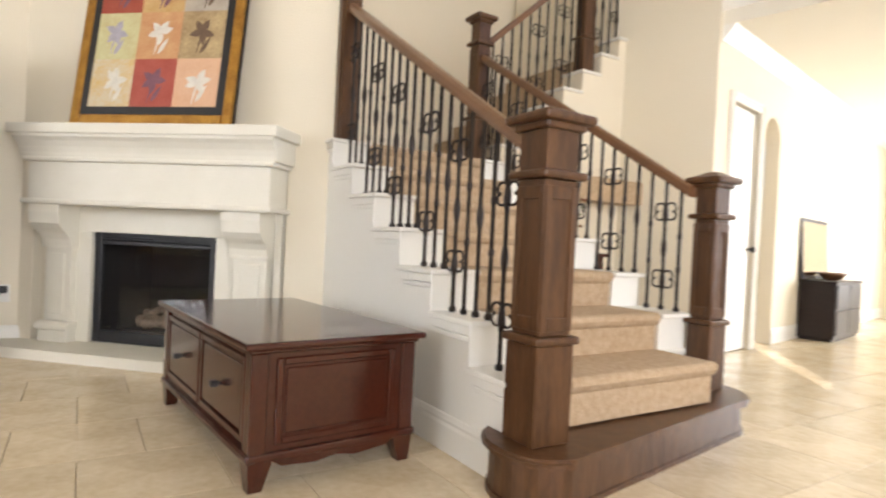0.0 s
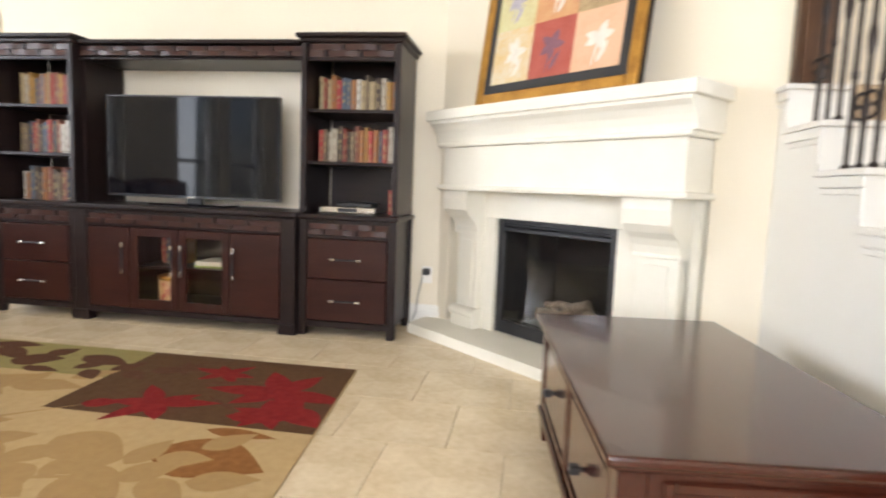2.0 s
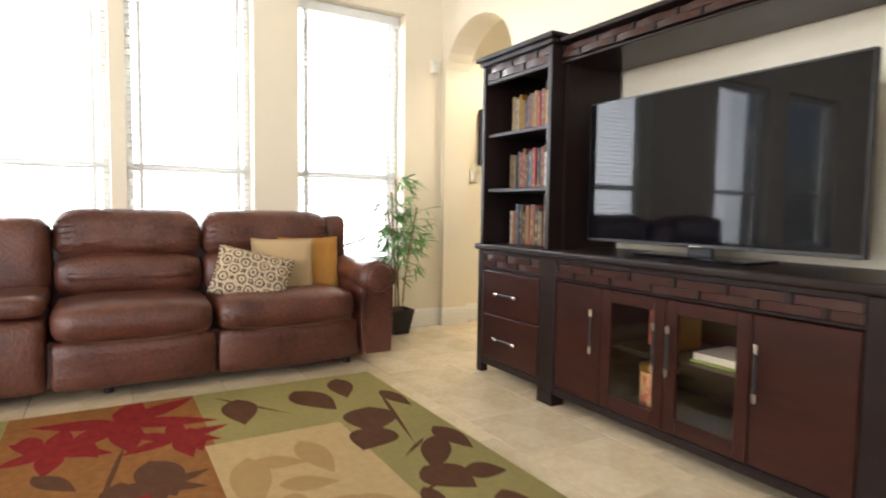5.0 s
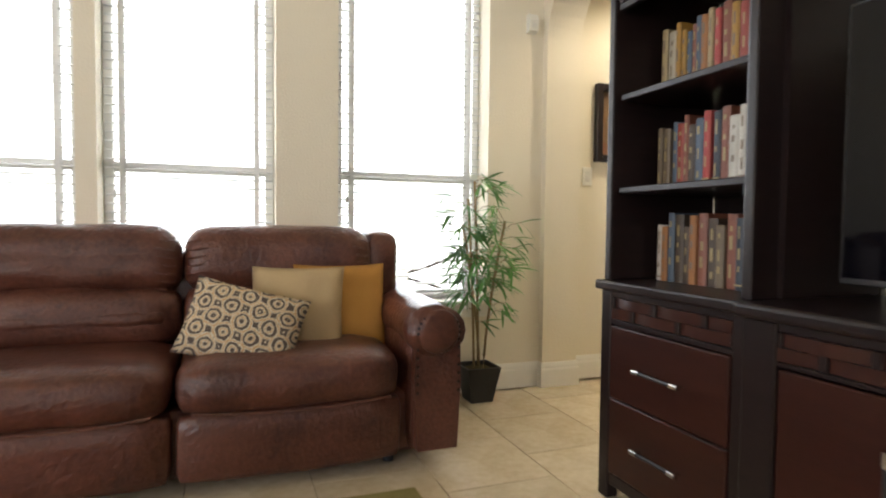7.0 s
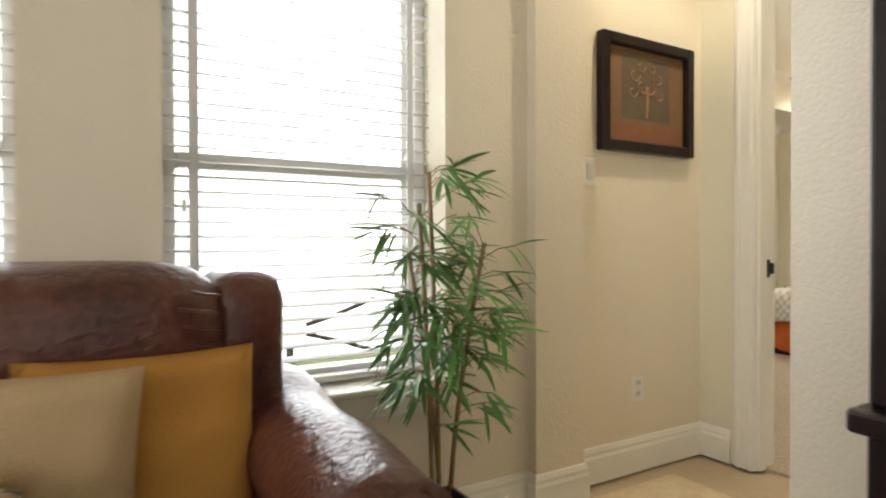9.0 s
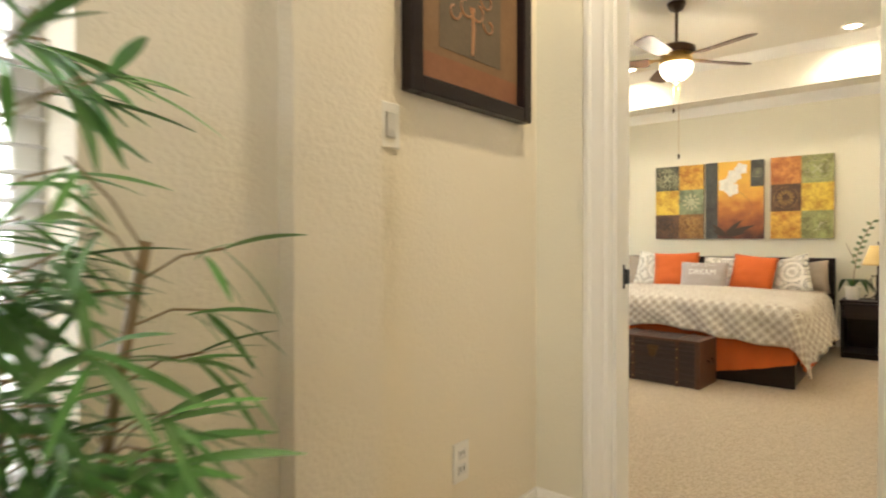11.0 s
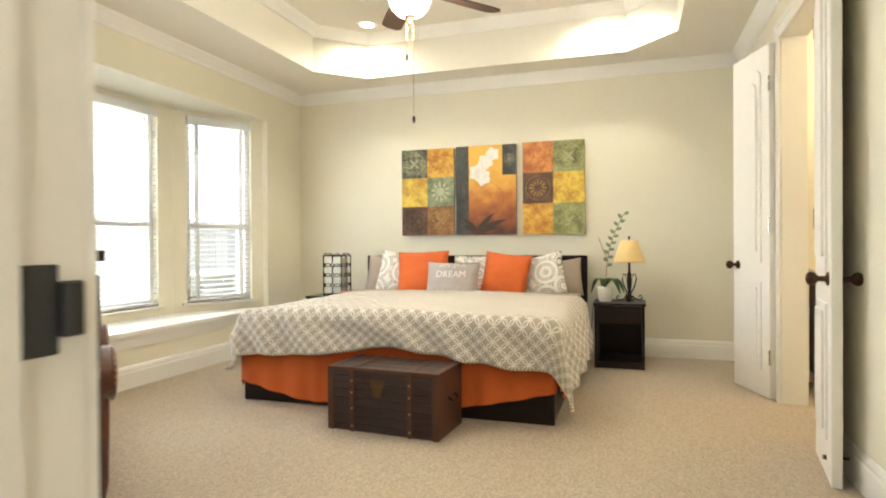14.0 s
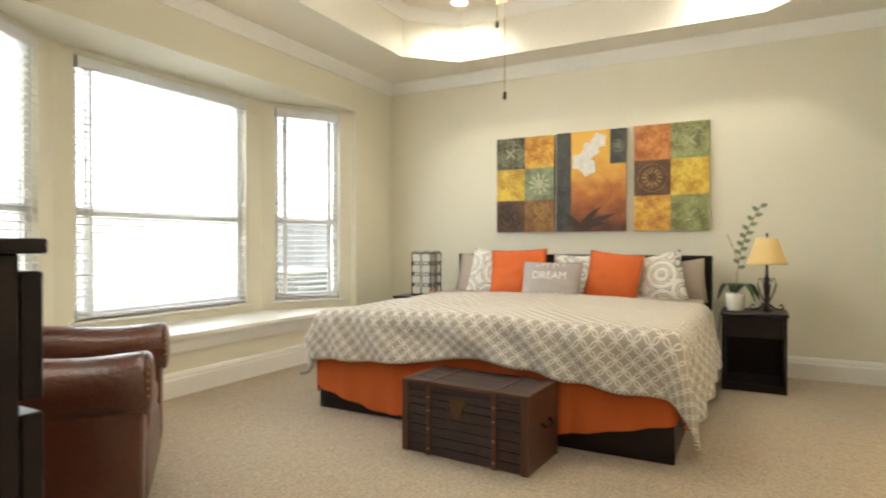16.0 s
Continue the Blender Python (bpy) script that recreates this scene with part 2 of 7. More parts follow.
def puffy(x0, x1, y0, y1, z0, z1, r=0.06, seed=0, lump=0.008, bm=None, cuts=5):
    """A padded block with rounded edges and a soft uneven skin."""
    out = bmesh.new() if bm is None else bm
    made = bmesh.ops.create_cube(out, size=2)
    bmesh.ops.subdivide_edges(out, edges=list(out.edges), cuts=cuts, use_grid_fill=True)
    vs = list(out.verts)
    c, hs = Vector(((x0 + x1) / 2, (y0 + y1) / 2, (z0 + z1) / 2)), Vector((abs(x1 - x0) / 2, abs(y1 - y0) / 2, abs(z1 - z0) / 2))
    for v in vs:
        p = Vector((v.co.x * hs.x, v.co.y * hs.y, v.co.z * hs.z))
        q = Vector([max(-hs[i] + r, min(hs[i] - r, p[i])) for i in range(3)])
        d = p - q
        if d.length > 1e-6:
            p = q + d.normalized() * r
        nse = noise.noise((p + Vector((seed * 3.1, seed, 0))) * 4)
        v.co = c + p * (1 + 0.0) + (p.normalized() if p.length else p) * nse * lump
    return out


def mesh_of(name, bm, material, smooth=False):
    me = bpy.data.meshes.new(name)
    bmesh.ops.recalc_face_normals(bm, faces=bm.faces)
    bm.to_mesh(me)
    bm.free()
    me.materials.append(material)
    if smooth:
        me.polygons.foreach_set("use_smooth", [True] * len(me.polygons))
    return me


def part(name, bm, material, parent, label="", smooth=False, m=None):
    ob = new(name, bm if isinstance(bm, bpy.types.Mesh) else mesh_of(name, bm, material, smooth))
    ob.parent = parent
    if m is not None:
        ob.matrix_basis = m
    return tagged(ob, label)


def thing(name, label, category, m=None, group="", kind=""):
    ob = new(name)
    ob.empty_display_size = 0.1
    if m is not None:
        ob.matrix_basis = m
    return tagged(ob, label, category, group, kind)


def solid(name, bm, material, label="", category="", kind="", smooth=False, m=None, group=""):
    ob = new(name, mesh_of(name, bm, material, smooth))
    if m is not None:
        ob.matrix_basis = m
    return tagged(ob, label, category, group, kind)


def S(name, b, m, label=""):
    bm = bmesh.new()
    for q in (b if isinstance(b[0], (tuple, list)) else [b]):
        box(*q, bm=bm)
    return solid(name, bm, m, label, kind="structure")


# ---- structure: living room ----
WEST = -3.60
floor = S("floor", (-4, 12.2, -5.2, 5.92, -0.12, -0.012), GROUT, "beige travertine tiles laid in offset rows")
WIN = [(3.43, 4.32), (2.285, 3.105), (1.365, 2.195), (-0.87, 0.23), (-2.5, -1.23)]
pieces, last = [], -5.2
for y0, y1 in sorted(WIN):
    pieces += [(-3.85, WEST, last, y0, 0, 5.0), (-3.85, WEST, y0, y1, 0, 0.55), (-3.85, WEST, y0, y1, 2.60, 5.0)]
    last = y1
pieces.append((-3.85, WEST, last, 4.68, 0, 5.0))
S("wall_west", pieces, WALL, "cream painted wall with tall windows")


def arch_wall(name, x0, x1, y0, y1, top, a0, a1, spring, rise, material, label):
    """A wall along x with one arched opening from a0 to a1."""
    bm = bmesh.new()
    box(x0, a0, y0, y1, 0, top, bm)
    box(a1, x1, y0, y1, 0, top, bm)
    n, mid, half = 18, (a0 + a1) / 2, (a1 - a0) / 2
    pts = [(a0, top), (a1, top)]
    pts += [(mid + half * math.cos(math.pi * i / n), spring + rise * math.sin(math.pi * i / n)) for i in range(n + 1)]
    prism(pts, "y", y0, y1, bm)
    return solid(name, bm, material, label, kind="structure")


arch_wall("wall_north", -3.85, 1.06, 4.68, 4.92, 5.0, -3.55, -2.62, 2.12, 0.40, WALL, "cream painted wall with an arched opening")
# fireplace corner wall, set across the corner
FC, FA = Vector((1.66, 4.087, 0)), radians(-42.8)
FM = Matrix.Translation(FC) @ Matrix.Rotation(FA, 4, "Z")
WM = Matrix.Translation((0.88, 4.68, 0)) @ Matrix.Rotation(radians(-39.8), 4, "Z")
bm = bmesh.new()
for b in [(-0.12, 0.10, 0, 0.2, 0, 5.0), (1.90, 2.19, 0, 0.14, 0, 5.0), (0.10, 1.90, 0, 0.2, 1.28, 5.0)]:
    box(*b, bm=bm)
solid("wall_fireplace", bm, WALL, "cream painted wall set across the corner", kind="structure", m=WM)
# unseen slab added to keep sunlight from leaking in at the corner
S("light_block_fireplace", (0.80, 2.563, 4.925, 5.10, 0, 5.0), WALL)
S("wall_stair", (2.565, 2.70, 3.285, 6.0, 0, 5.0), WALL, "cream full-height wall beside the landing")
S("wall_stair_back", (2.70, 6.7, 4.85, 5.0, 0, 5.0), WALL)
S("wall_under_stair", (4.0, 5.60, 3.485, 3.565, 0, 1.57), WALL)
FO = Matrix.Translation((5.62, 2.66, 0)) @ Matrix.Rotation(radians(11), 4, "Z")
bm = bmesh.new()
for b in [(0.28, 0.95, 0, 0.14, 2.2, 5), (0.95, 1.08, 0, 0.14, 0, 5), (1.52, 6.6, 0, 0.14, 0, 5), (-0.05, 0.28, 0, 0.14, 0, 5)]:
    box(*b, bm=bm)
pts = [(1.08, 5), (1.52, 5)] + [(1.30 + 0.22 * math.cos(math.pi * i / 14), 1.98 + 0.24 * math.sin(math.pi * i / 14)) for i in range(15)]
prism(pts, "y", 0, 0.14, bm)
solid("wall_foyer", bm, WALL, "cream foyer wall with a tall arched niche", kind="structure", m=FO)
solid("wall_niche", box(0.9, 1.7, 0.42, 0.5, 0, 2.6), WALL, kind="structure", m=FO)
solid("wall_stairwell", box(-0.05, 0.06, 0.14, 2.2, 0, 5), WALL, kind="structure", m=FO)
solid("ceiling_foyer", box(0.0, 6.6, -6, 0.1, 2.74, 2.86), CEIL, "pale foyer ceiling", kind="structure", m=FO)
bm = prism([(0, 2.74), (0, 2.62), (-0.015, 2.62), (-0.03, 2.65), (-0.085, 2.71), (-0.10, 2.74)], "x", 0.0, 6.6)
solid("trim_foyer", bm, WHITE, "white crown moulding", kind="structure", m=FO)
S("ceiling", (-4, 5.6, -5.2, 5.0, 4.6, 4.75), CEIL, "pale painted ceiling")
# unseen south wall; its opening is made up to go with the fill lamp
S("wall_south", [(-4, -0.4, -5.35, -5.0, 0, 5), (4.0, 12.2, -5.35, -5.0, 0, 5), (-0.4, 4.0, -5.35, -5.0, 0, 0.5), (-0.4, 4.0, -5.35, -5.0, 3.5, 5)], WALL)
S("wall_east", [(12.05, 12.2, -5, -1.0, 0, 5), (12.05, 12.2, 2.2, 5, 0, 5), (12.05, 12.2, -1, 2.2, 3.0, 5)], WALL)

# hall beyond the arch
S("wall_hall", (-3.9, -3.66, 4.92, 5.78, 0, 2.9), WALL, "cream painted hall wall")
S("wall_hall_east", (-1.95, -1.8, 4.92, 5.78, 0, 2.9), WALL)
S("ceiling_hall", (-3.9, -1.8, 4.92, 5.78, 2.75, 2.9), CEIL)
DX0, DX1 = -3.385, -2.68
S("wall_bedroom_south", [(-6.9, DX0 - 0.02, 5.78, 5.92, 0, 3), (DX1 + 0.02, -1.9, 5.78, 5.92, 0, 3), (DX0 - 0.02, DX1 + 0.02, 5.78, 5.92, 2.32, 3)], WALL_B, "cream wall around the bedroom door")

# ---- structure: bedroom ----
BW, BE, BN = -6.12, -2.06, 10.70
S("floor_bedroom", (-6.95, -1.95, 5.86, 10.9, -0.1, 0.004), PILE, "beige speckled carpet")
S("floor_bathroom", (-2.05, 0.3, 8.0, 10.2, -0.1, 0.002), TILE)
S("wall_bedroom_north", (-6.9, -1.9, BN, BN + 0.15, 0, 3), WALL_B, "pale cream painted wall behind the bed")
S("wall_bedroom_east", [(BE, -1.92, 5.92, 8.52, 0, 3), (BE, -1.92, 9.40, BN, 0, 3), (BE, -1.92, 8.52, 9.40, 2.18, 3)], WALL_B, "pale cream wall with a double doorway")
BAY0, BAY1 = 7.20, 10.14
S("wall_bedroom_west", [(BW - 0.13, BW, 5.92, BAY0, 0, 3), (BW - 0.13, BW, BAY1, BN, 0, 3), (BW - 0.13, BW, BAY0, BAY1, 0, 0.36), (BW - 0.13, BW, BAY0, BAY1, 2.13, 3)], WALL_B, "pale cream wall around the bay window")
S("wall_bath_far", [(-0.1, 0.05, 8.0, 10.2, 0, 2.9), (-1.92, 0.05, 10.05, 10.2, 0, 2.9), (-1.92, 0.05, 7.95, 8.1, 0, 2.9)], WALL)
S("ceiling_bathroom", (-1.95, 0.05, 7.95, 10.2, 2.6, 2.7), CEIL)
TZ, CZ = 2.86, 2.47
S("ceiling_bedroom", (-6.9, -1.9, 5.9, 10.9, TZ, TZ + 0.1), CEIL, "pale ceiling raised in a tray")
# border around the tray, with cut corners
TX0, TX1, TY0, TY1, CUT = -5.53, -2.58, 6.45, 10.33, 0.35
bm = bmesh.new()
outer = [(-6.9, 5.9), (-1.9, 5.9), (-1.9, 10.8), (-6.9, 10.8)]
inner = [(TX0 + CUT, TY0), (TX1 - CUT, TY0), (TX1, TY0 + CUT), (TX1, TY1 - CUT), (TX1 - CUT, TY1), (TX0 + CUT, TY1), (TX0, TY1 - CUT), (TX0, TY0 + CUT)]
rings = {}
for z in (CZ, TZ + 0.02):
    rings[z] = ([bm.verts.new((*p, z)) for p in outer], [bm.verts.new((*p, z)) for p in inner])
for z, (o, i) in rings.items():
    for f in ((o[0], o[1], i[1], i[0]), (o[1], i[2], i[1]), (o[1], o[2], i[3], i[2]), (o[2], i[4], i[3]), (o[2], o[3], i[5], i[4]), (o[3], i[6], i[5]), (o[3], o[0], i[7], i[6]), (o[0], i[0], i[7])):
        bm.faces.new(f)
lo, hi = rings[CZ], rings[TZ + 0.02]
for a, b in ((lo[0], hi[0]), (lo[1], hi[1])):
    for k in range(len(a)):
        bm.faces.new((a[k], a[(k + 1) % len(a)], b[(k + 1) % len(a)], b[k]))
solid("ceiling_border", bm, CEIL, "dropped ceiling border with cut corners around a tray", kind="structure")


def sweep(points, profile, closed=False):
    """A moulding: a profile of (inwards, up) pairs carried along a line in the plan, mitred; inwards is to the left of the way."""
    bm = bmesh.new()
    k = len(points)
    rows = []
    for i, p in enumerate(points):
        p = Vector((*p, 0)) if len(p) == 2 else Vector(p)
        d0 = (p.xy - Vector(points[i - 1][:2])).normalized() if (closed or i) else None
        d1 = (Vector(points[(i + 1) % k][:2]) - p.xy).normalized() if (closed or i < k - 1) else None
        d0, d1 = d0 or d1, d1 or d0
        n0, n1 = Vector((-d0.y, d0.x)), Vector((-d1.y, d1.x))
        nn = (n0 + n1).normalized()
        nn = nn / max(nn.dot(n0), 0.3)
        rows.append([bm.verts.new((p.x + nn.x * a, p.y + nn.y * a, p.z + b)) for a, b in profile])
    for i in range(k if closed else k - 1):
        a, b = rows[i], rows[(i + 1) % k]
        for j in range(len(profile)):
            bm.faces.new((a[j], b[j], b[(j + 1) % len(profile)], a[(j + 1) % len(profile)]))
    if not closed:
        bm.faces.new(rows[0])
        bm.faces.new(rows[-1][::-1])
    return bm


BASE = [(0.001, 0), (0.016, 0), (0.016, 0.105), (0.012, 0.118), (0.012, 0.13), (0.006, 0.148), (0.001, 0.152)]
CROWN = [(0.0, 0.0), (0.0, -0.092), (0.012, -0.092), (0.018, -0.078), (0.026, -0.064), (0.056, -0.028), (0.068, -0.016), (0.078, 0.0)]


def trim(name, pts, profile, z=0.0, closed=False, label="white painted moulding"):
    return solid(name, sweep([(*p, z) for p in pts], profile, closed), WHITE, label, kind="structure")


trim("baseboard", [(WEST, 4.68), (WEST, -5.0)], BASE, label="tall white baseboard")
trim("baseboard", [(1.0, 4.68), (-2.62, 4.68), (-2.62, 4.92)], BASE, label="tall white baseboard")
trim("baseboard", [(-3.66, 5.78), (-3.66, 4.92), (-3.55, 4.92), (-3.55, 4.68), (WEST, 4.68)], BASE, label="tall white baseboard")
trim("baseboard", [(DX0 - 0.11, 5.78), (-3.66, 5.78)], BASE, label="tall white baseboard")
trim("baseboard", [(-2.05, 5.78), (DX1 + 0.11, 5.78)], BASE, label="tall white baseboard")
trim("baseboard", [(BE, 9.5), (BE, BN), (BW, BN), (BW, 5.93)], BASE, 0.004, label="tall white baseboard")
trim("baseboard", [(BE, 5.93), (BE, 8.42)], BASE, 0.004, label="tall white baseboard")
trim("trim_crown", [(BE, 5.93), (BE, BN), (BW, BN), (BW, 5.93)], CROWN, CZ, label="white crown moulding")
trim("trim_tray", inner, [(0, 0), (0, -0.09), (0.012, -0.09), (0.03, -0.06), (0.06, -0.02), (0.07, 0)], TZ, True, "white crown moulding in the tray")


def door_case(name, x0, x1, top, y, m=None, w=0.09):
    """A moulded casing around an opening along x, proud of the wall face at y, towards -y."""
    bm = bmesh.new()
    for a, b in ((x0 - w, x0), (x1, x1 + w)):
        box(a, b, y - 0.016, y + 0.002, 0, top + w, bm, 0.004)
        box(a + 0.012, a + 0.03, y - 0.024, y - 0.012, 0, top + w, bm, 0.004)
        box(b - 0.02, b - 0.008, y - 0.022, y - 0.012, 0, top + w, bm, 0.004)
    box(x0, x1, y - 0.016, y + 0.002, top, top + w, bm, 0.004)
    box(x0, x1, y - 0.024, y - 0.012, top + w - 0.03, top + w - 0.012, bm, 0.004)
    return solid(name, bm, WHITE, "white moulded door casing", kind="structure", m=m)


# bedroom entry: casing, jambs, strike plate and hinge leaf
door_case("trim_door", DX0, DX1, 2.30, 5.78)
door_case("trim_door", -DX1, -DX0, 2.30, -5.92, m=Matrix.Rotation(math.pi, 4, "Z"))
jamb = S("trim_jamb", [(DX0 - 0.02, DX0, 5.782, 5.918, 0, 2.32), (DX1, DX1 + 0.02, 5.782, 5.918, 0, 2.32), (DX0, DX1, 5.782, 5.918, 2.30, 2.32), (DX0, DX0 + 0.012, 5.80, 5.85, 0, 2.30), (DX1 - 0.012, DX1, 5.80, 5.85, 0, 2.30)], WHITE, "white painted door jamb")
plate = thing("strike_plate", "dark bronze strike plate set in the door jamb", "strike plate")
part("plate", box(DX0, DX0 + 0.004, 5.855, 5.89, 0.86, 0.94, bev=0.001), BLACK, plate)
part("lip", box(DX0, DX0 + 0.012, 5.89, 5.91, 0.875, 0.925, bev=0.002), BLACK, plate)
for z in (0.95, 1.95, 0.25):
    h = part("hinge", prism([(5.855, z - 0.045), (5.895, z - 0.045), (5.91, z - 0.03), (5.91, z + 0.03), (5.895, z + 0.045), (5.855, z + 0.045)], "x", DX1 - 0.005, DX1), WHITE, jamb, "white painted hinge leaf")
    part("knuckle", cyl((DX1 - 0.008, 5.918, z - 0.05), (DX1 - 0.008, 5.918, z + 0.05), 0.007), WHITE, h)
    for dz in (-0.028, 0.0, 0.028):
        part("screw", cyl((DX1 - 0.008, 5.88, z + dz), (DX1 - 0.004, 5.88, z + dz), 0.004, n=8), WHITE, h)
# bathroom doorway casing
CM = Matrix.Translation((BE, 0, 0)) @ Matrix.Rotation(radians(90), 4, "Z")
door_case("trim_bath_door", 8.54, 9.38, 2.16, 0, m=Matrix.Translation((BE, 0, 0)) @ Matrix.Rotation(radians(-90), 4, "Z") @ Matrix.Diagonal((-1, 1, 1, 1)))
S("trim_bath_jamb", [(BE + 0.002, -1.922, 8.52, 8.54, 0, 2.18), (BE + 0.002, -1.922, 9.38, 9.40, 0, 2.18), (BE + 0.002, -1.922, 8.54, 9.38, 2.16, 2.18)], WHITE)


# ---- windows ----
SLATS = {}


def window(name, m, w, z0, z1, label, group, meet=None):
    """A sash window with a slatted blind inside it: width along local x, the room at -y."""
    t = thing(name, label, "window", m, kind="structure")
    meet = meet or (z0 + z1) / 2
    f = bmesh.new()
    for b in [(-w / 2, -w / 2 + 0.045, 0.06, 0.12, z0, z1), (w / 2 - 0.045, w / 2, 0.06, 0.12, z0, z1), (-w / 2 + 0.045, w / 2 - 0.045, 0.06, 0.12, z0, z0 + 0.05), (-w / 2 + 0.045, w / 2 - 0.045, 0.06, 0.12, z1 - 0.05, z1), (-w / 2 + 0.045, w / 2 - 0.045, 0.055, 0.125, meet - 0.025, meet + 0.025)]:
        box(*b, bm=f, bev=0.004)
    part("window_frame", f, WHITE, t)
    for a, b in ((z0 + 0.05, meet - 0.025), (meet + 0.025, z1 - 0.05)):
        g = part("pane", box(-w / 2 + 0.045, w / 2 - 0.045, 0.088, 0.092, a, b), GLASS, t)
        g.visible_shadow = False
    bl = thing("window_blind", "white slatted blind, open, hung in the window", "blind", m, group=group)
    part("headrail", box(-w / 2 + 0.01, w / 2 - 0.01, -0.005, 0.055, z1 - 0.075, z1 - 0.004, bev=0.004), BLIND, bl)
    key = round(w, 2)
    if key not in SLATS:
        s = prism([(0.0, 0.0), (0.024, 0.004), (0.048, 0.0), (0.048, 0.003), (0.024, 0.007), (0.0, 0.003)], "x", -w / 2 + 0.012, w / 2 - 0.012)
        SLATS[key] = mesh_of("slat", s, BLIND)
    z, tilt = z1 - 0.11, 0
    while z > z0 + 0.05:
        part("slat", SLATS[key], BLIND, bl, m=Matrix.Translation((0, 0.002, z)) @ Matrix.Rotation(radians(8 + random.uniform(-2, 2)), 4, "X"))
        z -= 0.044
    part("bottom_rail", box(-w / 2 + 0.012, w / 2 - 0.012, 0.0, 0.05, z0 + 0.012, z0 + 0.032, bev=0.004), BLIND, bl)
    for x in (-w / 2 + 0.09, w / 2 - 0.09):
        for y in (0.0, 0.052):
            part("ladder_tape", box(x - 0.012, x + 0.012, y - 0.0006, y + 0.0006, z0 + 0.03, z1 - 0.07), BLIND, bl)
    part("pull_cord", tube([(-w / 2 + 0.06, -0.008, z1 - 0.07), (-w / 2 + 0.06, -0.008, meet - 0.12)], 0.0018, 6), BLIND, bl)
    part("cord_tassel", lathe([(0.003, 0), (0.008, -0.012), (0.007, -0.035), (0.002, -0.04)], 10, (-w / 2 + 0.06, -0.008, meet - 0.12)), BLIND, bl, smooth=True)
    return t


RW = Matrix.Rotation(radians(90), 4, "Z")
for i, (y0, y1) in enumerate(WIN):
    window("window_%d" % (i + 1), Matrix.Translation((WEST - 0.09, (y0 + y1) / 2, 0)) @ RW, y1 - y0 - 0.004, 0.552, 2.598, "tall white sash window with daylight behind it", "living room blinds", 1.27)
    sill = box(WEST - 0.12, WEST + 0.03, y0 - 0.05, y1 + 0.05, 0.53, 0.5515, bev=0.005)
    box(WEST - 0.002, WEST + 0.016, y0 - 0.03, y1 + 0.03, 0.45, 0.53, bm=sill, bev=0.004)
    solid("trim_sill", sill, WHITE, "white window sill and apron", kind="structure")

# bay window in the bedroom: a middle light and two canted ones
BC = -6.60
by0, by1 = 7.86, 9.48


def bay_wall(a, b, name):
    a, b = Vector(a), Vector(b)
    d = (b - a)
    m = Matrix.Translation((*a, 0)) @ Matrix.Rotation(math.atan2(d.y, d.x), 4, "Z")
    return m, d.length


for name, a, b, wx0, wx1 in (("wall_bay_middle", (BC, by0), (BC, by1), 0.12, 0.16), ("wall_bay_north", (BC, by1), (BW - 0.05, BAY1), 0.11, 0.11), ("wall_bay_south", (BW - 0.05, BAY0), (BC, by0), 0.14, 0.14)):
    m, ln = bay_wall(a, b, name)
    bm = bmesh.new()
    for q in [(0, wx0, 0, 0.12, 0, 2.13), (ln - wx1, ln, 0, 0.12, 0, 2.13), (wx0, ln - wx1, 0, 0.12, 0, 0.47), (wx0, ln - wx1, 0, 0.12, 2.09, 2.13)]:
        box(*q, bm=bm)
    solid(name, bm, WALL_B, "cream wall between the bay window lights", kind="structure", m=m)
    window("window_" + name[9:], m @ Matrix.Translation(((wx0 + ln - wx1) / 2, -0.01, 0)), ln - wx0 - wx1 - 0.004, 0.472, 2.088, "white sash window of the bay with daylight behind it", "bedroom blinds", 1.14)
    solid("trim_bay_stool", box(wx0 - 0.04, ln - wx1 + 0.04, -0.03, 0.02, 0.45, 0.47, bev=0.005), WHITE, kind="structure", m=m)
bm = prism([(BC - 0.02, by0), (BW + 0.05, BAY0 - 0.03), (BW + 0.05, BAY1 + 0.03), (BC - 0.02, by1)], "z", 0.36, 0.392)
solid("trim_bay_sill", bm, WHITE, "deep white window seat board of the bay", kind="structure")
S("trim_bay_apron", [(BW, BW + 0.022, BAY0 - 0.02, BAY1 + 0.02, 0.30, 0.36), (BW, BW + 0.014, BAY0 - 0.02, BAY1 + 0.02, 0.275, 0.30)], WHITE, "white moulding under the window seat")
bm = prism([(BC - 0.1, by0 - 0.05), (BW - 0.002, BAY0 - 0.05), (BW - 0.002, BAY1 + 0.05), (BC - 0.1, by1 + 0.05)], "z", 2.124, 2.16)
solid("ceiling_bay", bm, WALL_B, "flat head of the bay", kind="structure")
# bright outdoors, well outside the panes
S("ground", (-80, 80, -80, 80, -0.5, -0.4), surf("lawn", (0.10, 0.14, 0.05), (0.2, 0.22, 0.1), 1, 0.95))
for nm, b in (("backdrop", (-9.02, -9.0, -8, 14, -0.4, 7)), ("backdrop_south", (-6, 12, -9.02, -9.0, -0.4, 7)), ("backdrop_east", (15, 15.02, -6, 6, -0.4, 6))):
    S(nm, b, BACKDROP, "overexposed bright daylight outside")

